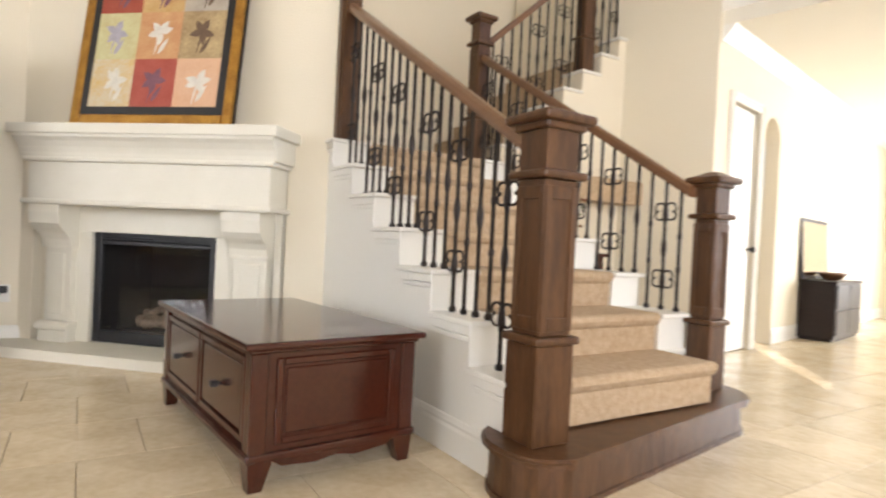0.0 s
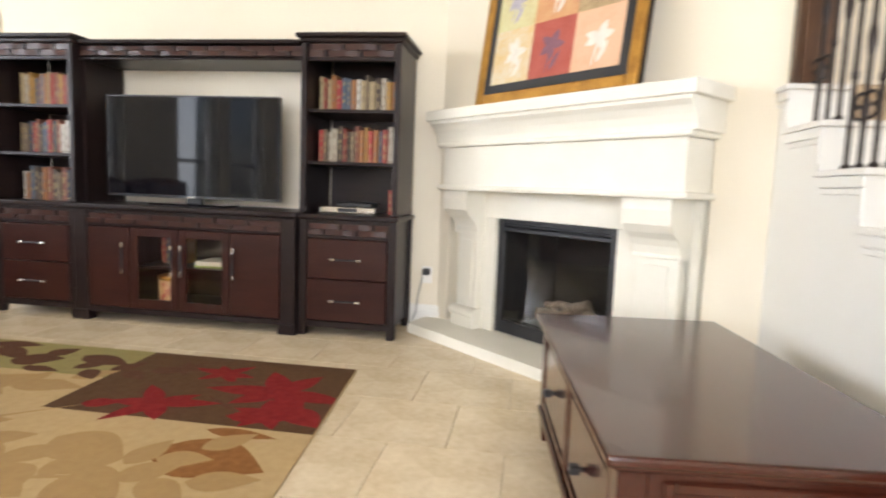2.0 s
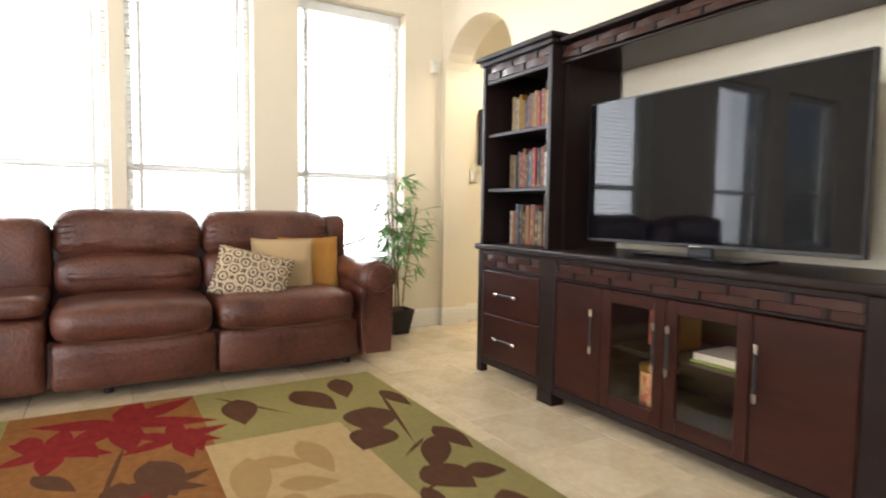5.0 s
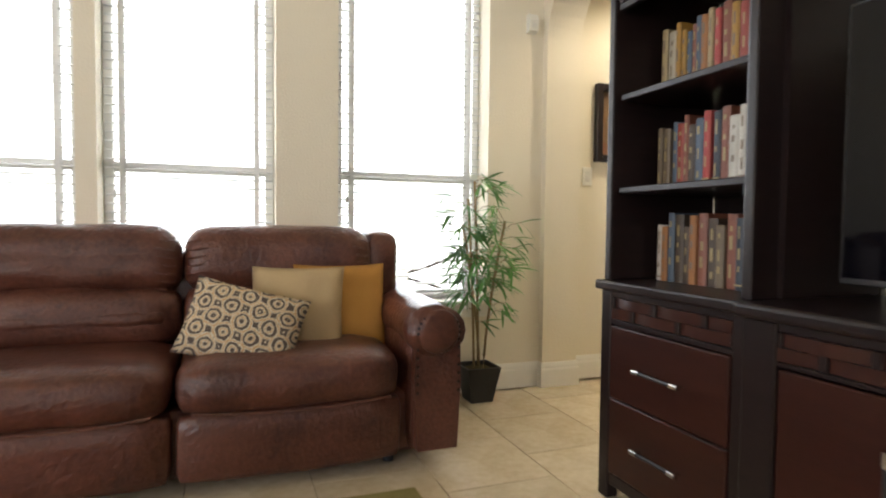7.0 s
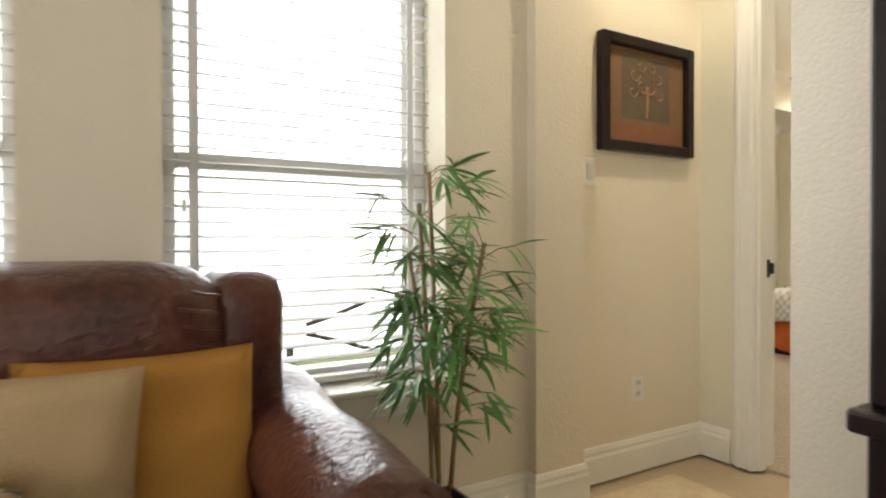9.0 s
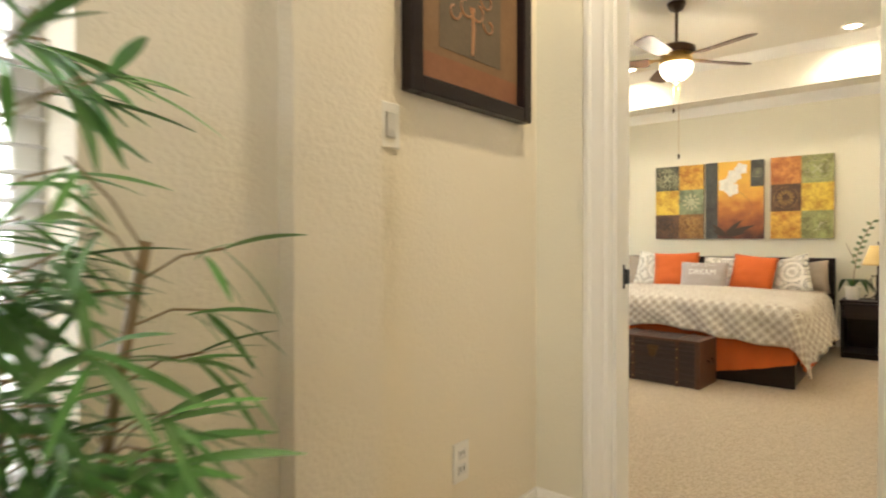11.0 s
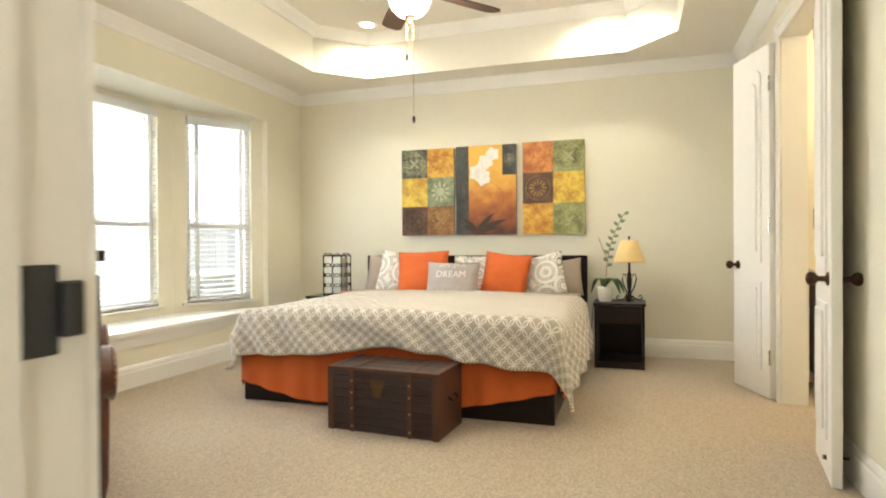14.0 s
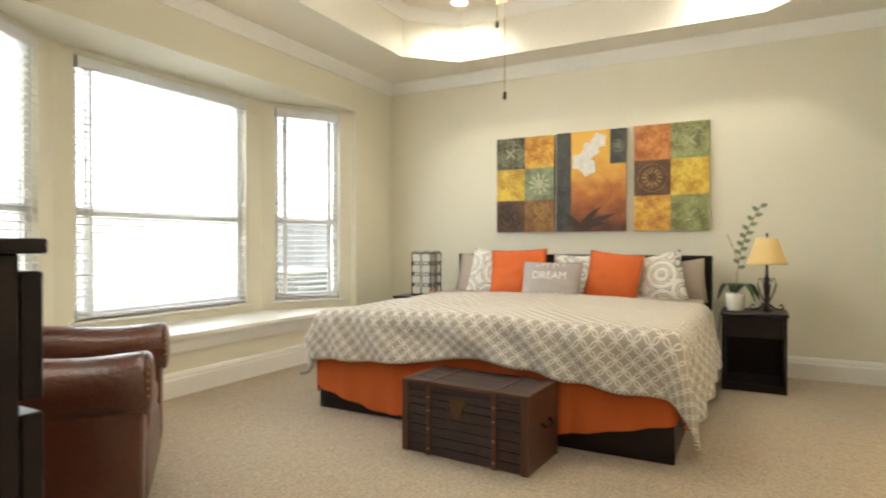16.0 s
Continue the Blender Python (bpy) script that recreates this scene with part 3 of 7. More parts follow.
# fence and outdoor air conditioner beyond the bay
FENCE = surf("weathered_fence", (0.66, 0.65, 0.63), (0.56, 0.55, 0.53), 5, 0.9, 0.3, 40, stretch=(1, 1, 0.2), tone=0.15)
fence = thing("garden_fence", "pale weathered board fence standing in the garden", "fence")
FB = mesh_of("board", prism([(-0.068, -0.4), (0.068, -0.4), (0.068, 1.28), (0.04, 1.31), (-0.04, 1.31), (-0.068, 1.28)], "x", 0.0, 0.02), FENCE)
for i in range(42):
    part("board", FB, FENCE, fence, m=mx((-8.7, 7.5 + i * 0.142, 0.01 * (i % 3))))
for z in (-0.1, 0.95):
    part("rail", box(-8.74, -8.7, 7.4, 13.4, z, z + 0.09), FENCE, fence)
acu = thing("air_conditioner", "grey outdoor air conditioner with louvred sides", "air conditioner", mx((-8.0, 11.42, -0.4)))
part("cabinet", box(-0.30, 0.28, -0.29, 0.29, 0, 0.98, bev=0.015), surf("grey_steel", (0.30, 0.29, 0.27), None, 6, 0.5, 0.05, 60), acu)
part("top_cover", box(-0.32, 0.31, -0.31, 0.31, 0.98, 1.04, bev=0.02), WHITE, acu)
for i in range(12):
    part("louvre", box(0.275, 0.295, -0.27, 0.27, 0.10 + i * 0.07, 0.135 + i * 0.07, bev=0.003), FENCE, acu)

# ---- living room: entertainment wall ----
def weave(parent, x0, x1, y, z0, z1, n):
    """A frieze of long woven strips, in two staggered rows, passing over and under dark bars."""
    part("frieze_back", box(x0, x1, y, y + 0.012, z0, z1), ESP, parent)
    w = (x1 - x0) / n
    mid = (z0 + z1) / 2
    for i in range(n + 1):
        c = x0 + i * w
        lo, hi = (z0, mid + 0.012) if i % 2 else (mid - 0.012, z1)
        part("frieze_bar", box(max(x0, c - 0.011), min(x1, c + 0.011), y - 0.013, y + 0.001, lo, hi, bev=0.003), ESP, parent)
    for r, (a, b) in enumerate(((z0 + 0.003, mid - 0.001), (mid + 0.001, z1 - 0.003))):
        bm = bmesh.new()
        ring = []
        steps = 6 * n
        for k in range(steps + 1):
            x = x0 + 0.002 + (x1 - x0 - 0.004) * k / steps
            d = y - 0.004 - 0.011 * (0.5 + 0.5 * math.cos(math.pi * (k / 6 + r)))
            ring.append([bm.verts.new((x, d, a)), bm.verts.new((x, d, b)), bm.verts.new((x, y + 0.002, b)), bm.verts.new((x, y + 0.002, a))])
        for p, q in zip(ring, ring[1:]):
            for k in range(4):
                bm.faces.new((p[k], q[k], q[(k + 1) % 4], p[(k + 1) % 4]))
        bm.faces.new(ring[0])
        bm.faces.new(ring[-1])
        part("woven_strip", bm, WEAVE, parent, smooth=False)


def bar_handle(parent, p, q, out, r=0.006):
    """A bar handle: dark grip, bright end blocks and posts. out: the way it stands off."""
    p, q, o = Vector(p), Vector(q), Vector(out) * 0.028
    h = part("handle", cyl(p + o, q + o, r), BLACK, parent, "black and chrome bar handle")
    for e, f in ((p, q), (q, p)):
        d = (f - e).normalized() * 0.028
        part("handle_end", cyl(e + o - d * 0.2, e + o + d, r * 1.5), NICKEL, h, "bright chrome end")
        part("handle_post", cyl(e + d * 0.3, e + d * 0.3 + o, r * 0.9, n=8), NICKEL, h)


def drawer_front(parent, x0, x1, y, z0, z1):
    d = part("drawer", box(x0, x1, y - 0.018, y + 0.3, z0, z1, bev=0.004), CHERRY, parent, "red-brown cherry drawer front")
    cx, w = (x0 + x1) / 2, 0.20
    bar_handle(d, (cx - w / 2, y - 0.018, (z0 + z1) / 2), (cx + w / 2, y - 0.018, (z0 + z1) / 2), (0, -1, 0))


def pier(x0, x1, label):
    t = thing("pier_cabinet", label, "cabinet", group="entertainment wall units")
    y0, y1 = 4.165, 4.655
    for xa in (x0, x1 - 0.055):
        for ya in (y0, y1 - 0.05):
            part("post", box(xa, xa + 0.055, ya, ya + 0.05, 0, 0.765, bev=0.004), ESP, t)
        part("side_panel", box(xa + 0.015, xa + 0.035, y0 + 0.05, y1 - 0.05, 0.07, 0.765), ESP, t)
    part("bottom_rail", box(x0 + 0.055, x1 - 0.055, y0 + 0.006, y0 + 0.03, 0.055, 0.10, bev=0.003), ESP, t)
    part("rail", box(x0 + 0.055, x1 - 0.055, y0 + 0.004, y0 + 0.03, 0.645, 0.662, bev=0.002), ESP, t)
    part("rail", box(x0 + 0.055, x1 - 0.055, y0 + 0.004, y0 + 0.03, 0.742, 0.766, bev=0.002), ESP, t)
    part("back_panel", box(x0 + 0.055, x1 - 0.055, y1 - 0.015, y1, 0.06, 0.765), ESP, t)
    weave(t, x0 + 0.055, x1 - 0.055, y0 + 0.018, 0.662, 0.742, 5)
    drawer_front(t, x0 + 0.06, x1 - 0.06, y0 + 0.016, 0.382, 0.640)
    drawer_front(t, x0 + 0.06, x1 - 0.06, y0 + 0.016, 0.105, 0.376)
    part("countertop", box(x0 - 0.018, x1 + 0.012, y0 - 0.02, y1, 0.766, 0.80, bev=0.008, seg=2), ESP, t)
    # hutch
    hy = y0 + 0.012
    for xa in (x0 - 0.004, x1 - 0.043):
        part("hutch_side", box(xa, xa + 0.035, hy, y1, 0.80, 1.90, bev=0.006, seg=2), ESP, t)
    part("hutch_back", box(x0 + 0.043, x1 - 0.043, y1 - 0.012, y1, 0.80, 1.90), ESP, t)
    for z in (1.115, 1.445):
        part("shelf", box(x0 + 0.043, x1 - 0.043, hy + 0.02, y1 - 0.012, z, z + 0.022, bev=0.003), ESP, t)
    part("hutch_rail", box(x0 + 0.043, x1 - 0.043, hy + 0.006, hy + 0.03, 1.762, 1.785, bev=0.003), ESP, t)
    weave(t, x0 + 0.043, x1 - 0.043, hy + 0.02, 1.785, 1.872, 5)
    part("hutch_top", box(x0 + 0.043, x1 - 0.043, hy + 0.03, y1 - 0.012, 1.85, 1.90), ESP, t)
    part("cornice", box(x0 - 0.03, x1 + 0.03, hy - 0.04, y1, 1.90, 1.928, bev=0.009, seg=2), ESP, t)
    part("cornice_bead", box(x0 - 0.01, x1 + 0.01, hy - 0.02, y1, 1.872, 1.90, bev=0.008, seg=2), ESP, t)
    return t


pier(-2.235, -1.585, "tall espresso wood bookcase cabinet with two cherry drawers and books")
pier(0.035, 0.685, "tall espresso wood bookcase cabinet with a media box and books")

con = thing("media_console", "wide espresso media console with cherry and glass doors", "cabinet", group="entertainment wall units")
CX0, CX1, CY = -1.575, 0.025, 4.13
for xa in (CX0, CX1 - 0.10):
    part("post", box(xa, xa + 0.10, CY, CY + 0.07, 0, 0.765, bev=0.005), ESP, con)
    part("foot", prism([(xa - 0.012, 0), (xa + 0.112, 0), (xa + 0.104, 0.07), (xa - 0.004, 0.07)], "y", CY - 0.012, CY + 0.07), ESP, con)
    part("end_panel", box(xa + 0.03, xa + 0.06, CY + 0.07, 4.65, 0.06, 0.765), ESP, con)
for a, b in ((0.055, 0.095), (0.655, 0.668), (0.742, 0.766)):
    part("rail", box(CX0 + 0.10, CX1 - 0.10, CY + 0.006, CY + 0.035, a, b, bev=0.003), ESP, con)
part("bottom_board", box(CX0 + 0.09, CX1 - 0.09, CY + 0.02, 4.64, 0.095, 0.115), ESP, con)
part("inner_shelf", box(-1.14, -0.43, CY + 0.06, 4.60, 0.37, 0.388), ESP, con)
part("back_panel", box(CX0 + 0.06, CX1 - 0.06, 4.635, 4.65, 0.06, 0.765), ESP, con)
for x in (-1.15, -0.42):
    part("divider", box(x - 0.01, x + 0.01, CY + 0.04, 4.63, 0.115, 0.655), ESP, con)
weave(con, CX0 + 0.10, CX1 - 0.10, CY + 0.018, 0.668, 0.742, 12)
part("countertop", box(CX0 - 0.01, CX1 + 0.01, CY - 0.025, 4.655, 0.766, 0.805, bev=0.012, seg=3), ESP, con)
for x0, x1, glassy, hx in ((-1.47, -1.16, 0, -1.195), (-1.155, -0.803, 1, -0.835), (-0.797, -0.432, 1, -0.765), (-0.427, -0.08, 0, -0.395)):
    if glassy:
        f = bmesh.new()
        for b in [(x0, x0 + 0.055, CY + 0.004, CY + 0.024, 0.10, 0.65), (x1 - 0.055, x1, CY + 0.004, CY + 0.024, 0.10, 0.65), (x0 + 0.055, x1 - 0.055, CY + 0.004, CY + 0.024, 0.10, 0.165), (x0 + 0.055, x1 - 0.055, CY + 0.004, CY + 0.024, 0.595, 0.65)]:
            box(*b, bm=f, bev=0.003)
        d = part("door", f, CHERRY, con, "cherry framed glass door")
        g = part("pane", box(x0 + 0.055, x1 - 0.055, CY + 0.012, CY + 0.016, 0.165, 0.595), GLASS, d)
        g.visible_shadow = False
    else:
        d = part("door", box(x0, x1, CY + 0.004, CY + 0.024, 0.10, 0.65, bev=0.004), CHERRY, con, "flat cherry door")
    bar_handle(d, (hx, CY + 0.004, 0.345), (hx, CY + 0.004, 0.545), (0, -1, 0))

bridge = thing("bookcase_bridge", "espresso bridge shelf with woven frieze joining two bookcases", "shelf", group="entertainment wall units")
part("board", box(-1.593, 0.044, 4.235, 4.655, 1.785, 1.80, bev=0.002), ESP, bridge)
part("fascia", box(-1.593, 0.044, 4.235, 4.26, 1.775, 1.80, bev=0.003), ESP, bridge)
weave(bridge, -1.585, 0.036, 4.25, 1.80, 1.868, 14)
part("top_board", box(-1.593, 0.044, 4.262, 4.655, 1.84, 1.872), ESP, bridge)
part("cornice", box(-1.555, 0.005, 4.19, 4.655, 1.873, 1.898, bev=0.007, seg=2), ESP, bridge)
part("side_panel", box(-1.593, -1.575, 4.27, 4.655, 0.806, 1.785), ESP, bridge)
part("side_panel", box(0.026, 0.044, 4.27, 4.655, 0.806, 1.785), ESP, bridge)

tv = thing("television", "large flat black television on the media console", "television")
part("bezel", box(-1.476, -0.180, 4.342, 4.372, 0.855, 1.56, bev=0.004), surf("dark_bezel", (0.08, 0.08, 0.085), None, 20, 0.3, 0, 60, 0.8), tv)
part("screen", box(-1.466, -0.190, 4.3395, 4.3425, 0.872, 1.55), SCREEN, tv, "glossy black screen")
part("back_case", box(-1.25, -0.40, 4.372, 4.41, 0.95, 1.45, bev=0.01), BLACK, tv)
part("neck", box(-0.89, -0.77, 4.375, 4.40, 0.815, 0.96, bev=0.005), BLACK, tv)
part("foot", box(-1.11, -0.55, 4.27, 4.50, 0.8055, 0.818, bev=0.004), SCREEN, tv, "glossy black stand foot")
part("badge", box(-0.86, -0.80, 4.338, 4.341, 0.859, 0.866), NICKEL, tv)

BOOKC = [surf("book_cloth", tuple(v * 0.8 for v in c), tuple(v * 0.55 for v in c), 8, 0.5, 0.1, 120) for c in ((0.35, 0.05, 0.03), (0.55, 0.42, 0.22), (0.08, 0.05, 0.03), (0.62, 0.55, 0.42), (0.45, 0.18, 0.05), (0.04, 0.05, 0.07), (0.30, 0.10, 0.06), (0.70, 0.66, 0.58), (0.10, 0.14, 0.20), (0.55, 0.30, 0.06), (0.22, 0.16, 0.10), (0.5, 0.06, 0.05))]
INK = surf("gilt_print", (0.36, 0.27, 0.12), None, 20, 0.5)
INKD = surf("dark_print", (0.20, 0.15, 0.11), None, 20, 0.5)
CNAME = ("dark red", "tan", "dark brown", "cream", "rust", "black", "brown", "ivory", "navy blue", "ochre", "olive brown", "red")


def book(x, y, z, w, h, d, k):
    t = thing("book", "upright %s hardback book on a shelf" % CNAME[k], "book", mx((x, y, z)), "books on shelves")
    bm = bmesh.new()
    box(0, 0.003, 0.006, d, 0, h, bm)
    box(w - 0.003, w, 0.006, d, 0, h, bm)
    prism([(0, 0.006), (w * 0.2, 0.001), (w * 0.5, 0), (w * 0.8, 0.001), (w, 0.006), (w, 0.009), (0, 0.009)], "z", 0, h, bm)
    part("cover", bm, BOOKC[k], t)
    part("pages", box(0.003, w - 0.003, 0.009, d - 0.004, 0.003, h - 0.003), PAPER, t)
    ink = INK if k in (0, 2, 5, 6, 8, 10, 11) else INKD
    bars = random.Random(k * 31 + int(w * 5000) + int(h * 997))
    z = h * bars.uniform(0.84, 0.9)
    while z > h * 0.2:
        ln = h * bars.uniform(0.05, 0.2)
        part("spine_print", box(w * (0.5 - bars.uniform(0.05, 0.17)), w * (0.5 + bars.uniform(0.05, 0.17)), -0.0008, 0.003, max(h * 0.1, z - ln), z), ink, t)
        z -= ln + h * bars.uniform(0.05, 0.22)
    if k % 2:
        part("spine_band", box(w * 0.06, w * 0.94, -0.0006, 0.004, h * 0.06, h * 0.085), ink, t)


def book_row(x0, x1, y, z, top, seed):
    r = random.Random(seed)
    x = x0
    while True:
        w = r.choice((0.022, 0.028, 0.034, 0.04, 0.03))
        if x + w > x1:
            break
        book(x, y + r.uniform(0, 0.015), z, w, top * r.uniform(0.8, 1.0), r.uniform(0.14, 0.17), r.randrange(len(BOOKC)))
        x += w + 0.0015


for z, s, a in ((1.468, 1, 0.11), (1.138, 2, 0.11), (0.801, 3, 0.13)):
    book_row(-2.165, -1.635, 4.34, z, 0.245, s)
for z, s in ((1.468, 4), (1.138, 5)):
    book_row(0.085, 0.635, 4.36, z, 0.245, s)
book_row(0.575, 0.64, 4.36, 0.801, 0.19, 8)
book_row(-1.06, -0.88, 4.33, 0.389, 0.21, 6)
box1 = thing("media_player", "silver and black media player on a cabinet shelf", "media player")
part("case", box(0.11, 0.50, 4.33, 4.56, 0.803, 0.845, bev=0.004), NICKEL, box1)
part("front_strip", box(0.24, 0.37, 4.3275, 4.331, 0.812, 0.836), BLACK, box1)
part("foot", box(0.13, 0.16, 4.35, 4.38, 0.80, 0.803), BLACK, box1)
box2 = thing("disc_player", "flat black disc player stacked on a media player", "disc player")
part("case", box(0.22, 0.46, 4.36, 4.54, 0.8455, 0.875, bev=0.006), BLACK, box2)
fold = thing("paper_stack", "green folder and papers lying on a console shelf", "folder")
part("folder", box(-0.76, -0.50, 4.25, 4.50, 0.3885, 0.40, bev=0.002), surf("green_card", (0.30, 0.36, 0.08), None, 10, 0.6), fold)
part("sheets", box(-0.75, -0.51, 4.255, 4.49, 0.40, 0.43, bev=0.002), PAPER, fold)
bask = thing("tin_box", "round floral patterned tin standing in the console", "tin")
part("body", lathe([(0.075, 0), (0.08, 0.01), (0.082, 0.16), (0.076, 0.165)], 24, (-0.98, 4.33, 0.116)), surf("floral_print", (0.55, 0.35, 0.15), (0.35, 0.06, 0.04), 22, 0.4, 0, 60, spread=0.08), bask, smooth=True)
part("lid", lathe([(0.085, 0), (0.085, 0.025), (0.06, 0.035), (0.002, 0.037)], 24, (-0.98, 4.33, 0.282)), GOLD, bask, smooth=True)
for px, nm, lab in ((0.80, "wall_outlet", "white wall outlet with a black plug"),):
    o = thing(nm, lab, "outlet")
    part("plate", box(px - 0.036, px + 0.036, 4.672, 4.680, 0.31, 0.43, bev=0.003), WHITE, o)
    part("plug", box(px - 0.026, px + 0.024, 4.62, 4.672, 0.375, 0.42, bev=0.005), BLACK, o)
    part("cord", tube([(px - 0.02, 4.63, 0.38), (px - 0.05, 4.62, 0.25), (px - 0.07, 4.64, 0.10), (px - 0.10, 4.66, 0.03)], 0.003, 6), BLACK, o)

# ---- fireplace ----
fp = thing("fireplace", "white cast stone fireplace mantel with a black gas firebox", "fireplace", FM)
L, R = -0.85, 0.965


def slab(name, x0, x1, front, z0, z1, bev=0.006, back=0.06):
    part(name, box(x0, x1, -front, back, z0, z1, bev=bev, seg=2), STONE, fp)


slab("shelf", L - 0.03, R + 0.03, 0.325, 1.43, 1.495)
prof = [(0.06, 1.29), (-0.235, 1.29), (-0.242, 1.32), (-0.256, 1.355), (-0.28, 1.39), (-0.305, 1.412), (-0.305, 1.43), (0.06, 1.43)]
part("cove", prism(prof, "x", L, R), STONE, fp)
slab("bead", L + 0.02, R - 0.02, 0.25, 1.262, 1.29, 0.01)
slab("frieze", L + 0.05, R - 0.05, 0.22, 1.01, 1.262)
slab("ledge", L + 0.02, R - 0.02, 0.25, 0.985, 1.017, 0.01)
slab("lintel", -0.60, 0.60, 0.04, 0.815, 0.986)
slab("jamb", -0.62, -0.462, 0.04, 0.065, 0.815)
slab("jamb", 0.462, 0.62, 0.04, 0.065, 0.815)
for sx in (-1, 1):
    a, b = (0.60, 0.86) if sx > 0 else (-0.79, -0.56)
    # scrolled corbel over a fluted pilaster
    pr = [(0.06, 0.985), (-0.215, 0.985), (-0.222, 0.93), (-0.21, 0.86), (-0.175, 0.82), (-0.135, 0.79), (-0.11, 0.755), (-0.10, 0.715), (-0.105, 0.70), (0.06, 0.70)]
    part("corbel", prism(pr, "x", a, b), STONE, fp)
    part("pilaster", box(a + 0.015, b - 0.015, -0.085, 0.06, 0.20, 0.70, bev=0.006, seg=2), STONE, fp)
    part("pilaster_panel", box(a + 0.06, b - 0.06, -0.095, -0.08, 0.25, 0.66, bev=0.004), STONE, fp)
    part("plinth_roll", prism([(0.06, 0.14), (-0.12, 0.14), (-0.135, 0.155), (-0.135, 0.175), (-0.12, 0.19), (-0.09, 0.20), (0.06, 0.20)], "x", a - 0.01, b + 0.01), STONE, fp)
    part("plinth", box(a, b, -0.12, 0.06, 0.065, 0.14, bev=0.004), STONE, fp)
    e = b if sx > 0 else a
    o = (e, R - 0.06) if sx > 0 else (L + 0.06, e)
    part("side_board", box(o[0], o[1], -0.02, 0.06, 0.065, 0.985), STONE, fp)
part("hearth", prism([(-1.14, 0.06), (-0.93, -0.38), (0.98, -0.38), (1.20, 0.06)], "z", 0.0, 0.065), STONE, fp)
fb = bmesh.new()
for b in [(-0.46, 0.46, 0.55, 0.57, 0.07, 0.815), (-0.46, -0.44, 0.0, 0.55, 0.07, 0.815), (0.44, 0.46, 0.0, 0.55, 0.07, 0.815), (-0.44, 0.44, 0.0, 0.55, 0.07, 0.12), (-0.44, 0.44, 0.0, 0.55, 0.79, 0.815)]:
    box(*b, bm=fb)
part("firebox", fb, DARKHOLE, fp, "dark firebox interior")
fr = bmesh.new()
for b in [(-0.46, -0.405, -0.012, 0.02, 0.07, 0.815), (0.405, 0.46, -0.012, 0.02, 0.07, 0.815), (-0.405, 0.405, -0.012, 0.02, 0.07, 0.15), (-0.405, 0.405, -0.012, 0.02, 0.735, 0.76)]:
    box(*b, bm=fr, bev=0.003)
part("firebox_frame", fr, BLACK, fp, "black metal firebox frame")
for z in (0.77, 0.785, 0.80):
    part("louvre", box(-0.46, 0.46, -0.016, 0.02, z, z + 0.008), BLACK, fp)
part("fire_glass", box(-0.405, 0.405, 0.0, 0.004, 0.15, 0.735), GLASS, fp).visible_shadow = False
for i, (a, b, r) in enumerate((((-0.28, 0.22, 0.19), (0.26, 0.30, 0.20), 0.045), ((-0.2, 0.15, 0.17), (0.05, 0.34, 0.27), 0.035), ((0.24, 0.14, 0.18), (0.02, 0.32, 0.29), 0.034), ((-0.3, 0.32, 0.24), (0.1, 0.2, 0.30), 0.028))):
    pts = [Vector(a).lerp(Vector(b), k / 6) + Vector((0, 0, 0.012 * math.sin(k * 2 + i))) for k in range(7)]
    part("log", tube(pts, r, 9), FIRE_LOG, fp, "charred ceramic log", smooth=True)
part("grate", box(-0.32, 0.32, 0.10, 0.36, 0.12, 0.145), BLACK, fp)

# framed picture leaning on the mantel
PM = FM @ Matrix.Translation((0.095, -0.245, 1.4985)) @ Matrix.Rotation(radians(-8.0), 4, "X")
pic = thing("framed_picture", "gold and black framed floral patchwork print leaning on the mantel", "picture", PM)
PWd, PHt, FW = 1.13, 1.17, 0.065
fr = bmesh.new()
for b in [(-PWd / 2, -PWd / 2 + FW, -0.02, 0.02, 0, PHt), (PWd / 2 - FW, PWd / 2, -0.02, 0.02, 0, PHt), (-PWd / 2 + FW, PWd / 2 - FW, -0.02, 0.02, 0, FW), (-PWd / 2 + FW, PWd / 2 - FW, -0.02, 0.02, PHt - FW, PHt)]:
    box(*b, bm=fr, bev=0.012, seg=2)
part("frame", fr, GOLD, pic, "gilded frame with dark edge")
part("frame_edge", box(-PWd / 2 - 0.006, PWd / 2 + 0.006, 0.0, 0.026, 0.001, PHt + 0.006), ESP, pic)
part("mat_board", box(-PWd / 2 + FW, PWd / 2 - FW, -0.012, 0.0, FW, PHt - FW), BLACK, pic, "black mat board")
PC = [((0.62, 0.62, 0.36), (0.5, 0.42, 0.2)), ((0.62, 0.38, 0.18), (0.5, 0.22, 0.1)), ((0.55, 0.42, 0.22), (0.25, 0.16, 0.08)), ((0.62, 0.60, 0.50), (0.62, 0.40, 0.12)), ((0.33, 0.06, 0.04), (0.42, 0.10, 0.07)), ((0.62, 0.36, 0.22), (0.7, 0.46, 0.3)), ((0.30, 0.05, 0.03), (0.38, 0.09, 0.05)), ((0.5, 0.30, 0.10), (0.6, 0.42, 0.2)), ((0.50, 0.46, 0.38), (0.36, 0.30, 0.25))]
PETAL = [surf("painted_petal", c, tuple(v * 0.75 for v in c), 25, 0.7) for c in ((0.22, 0.10, 0.14), (0.78, 0.74, 0.66), (0.16, 0.10, 0.06), (0.45, 0.42, 0.50))]


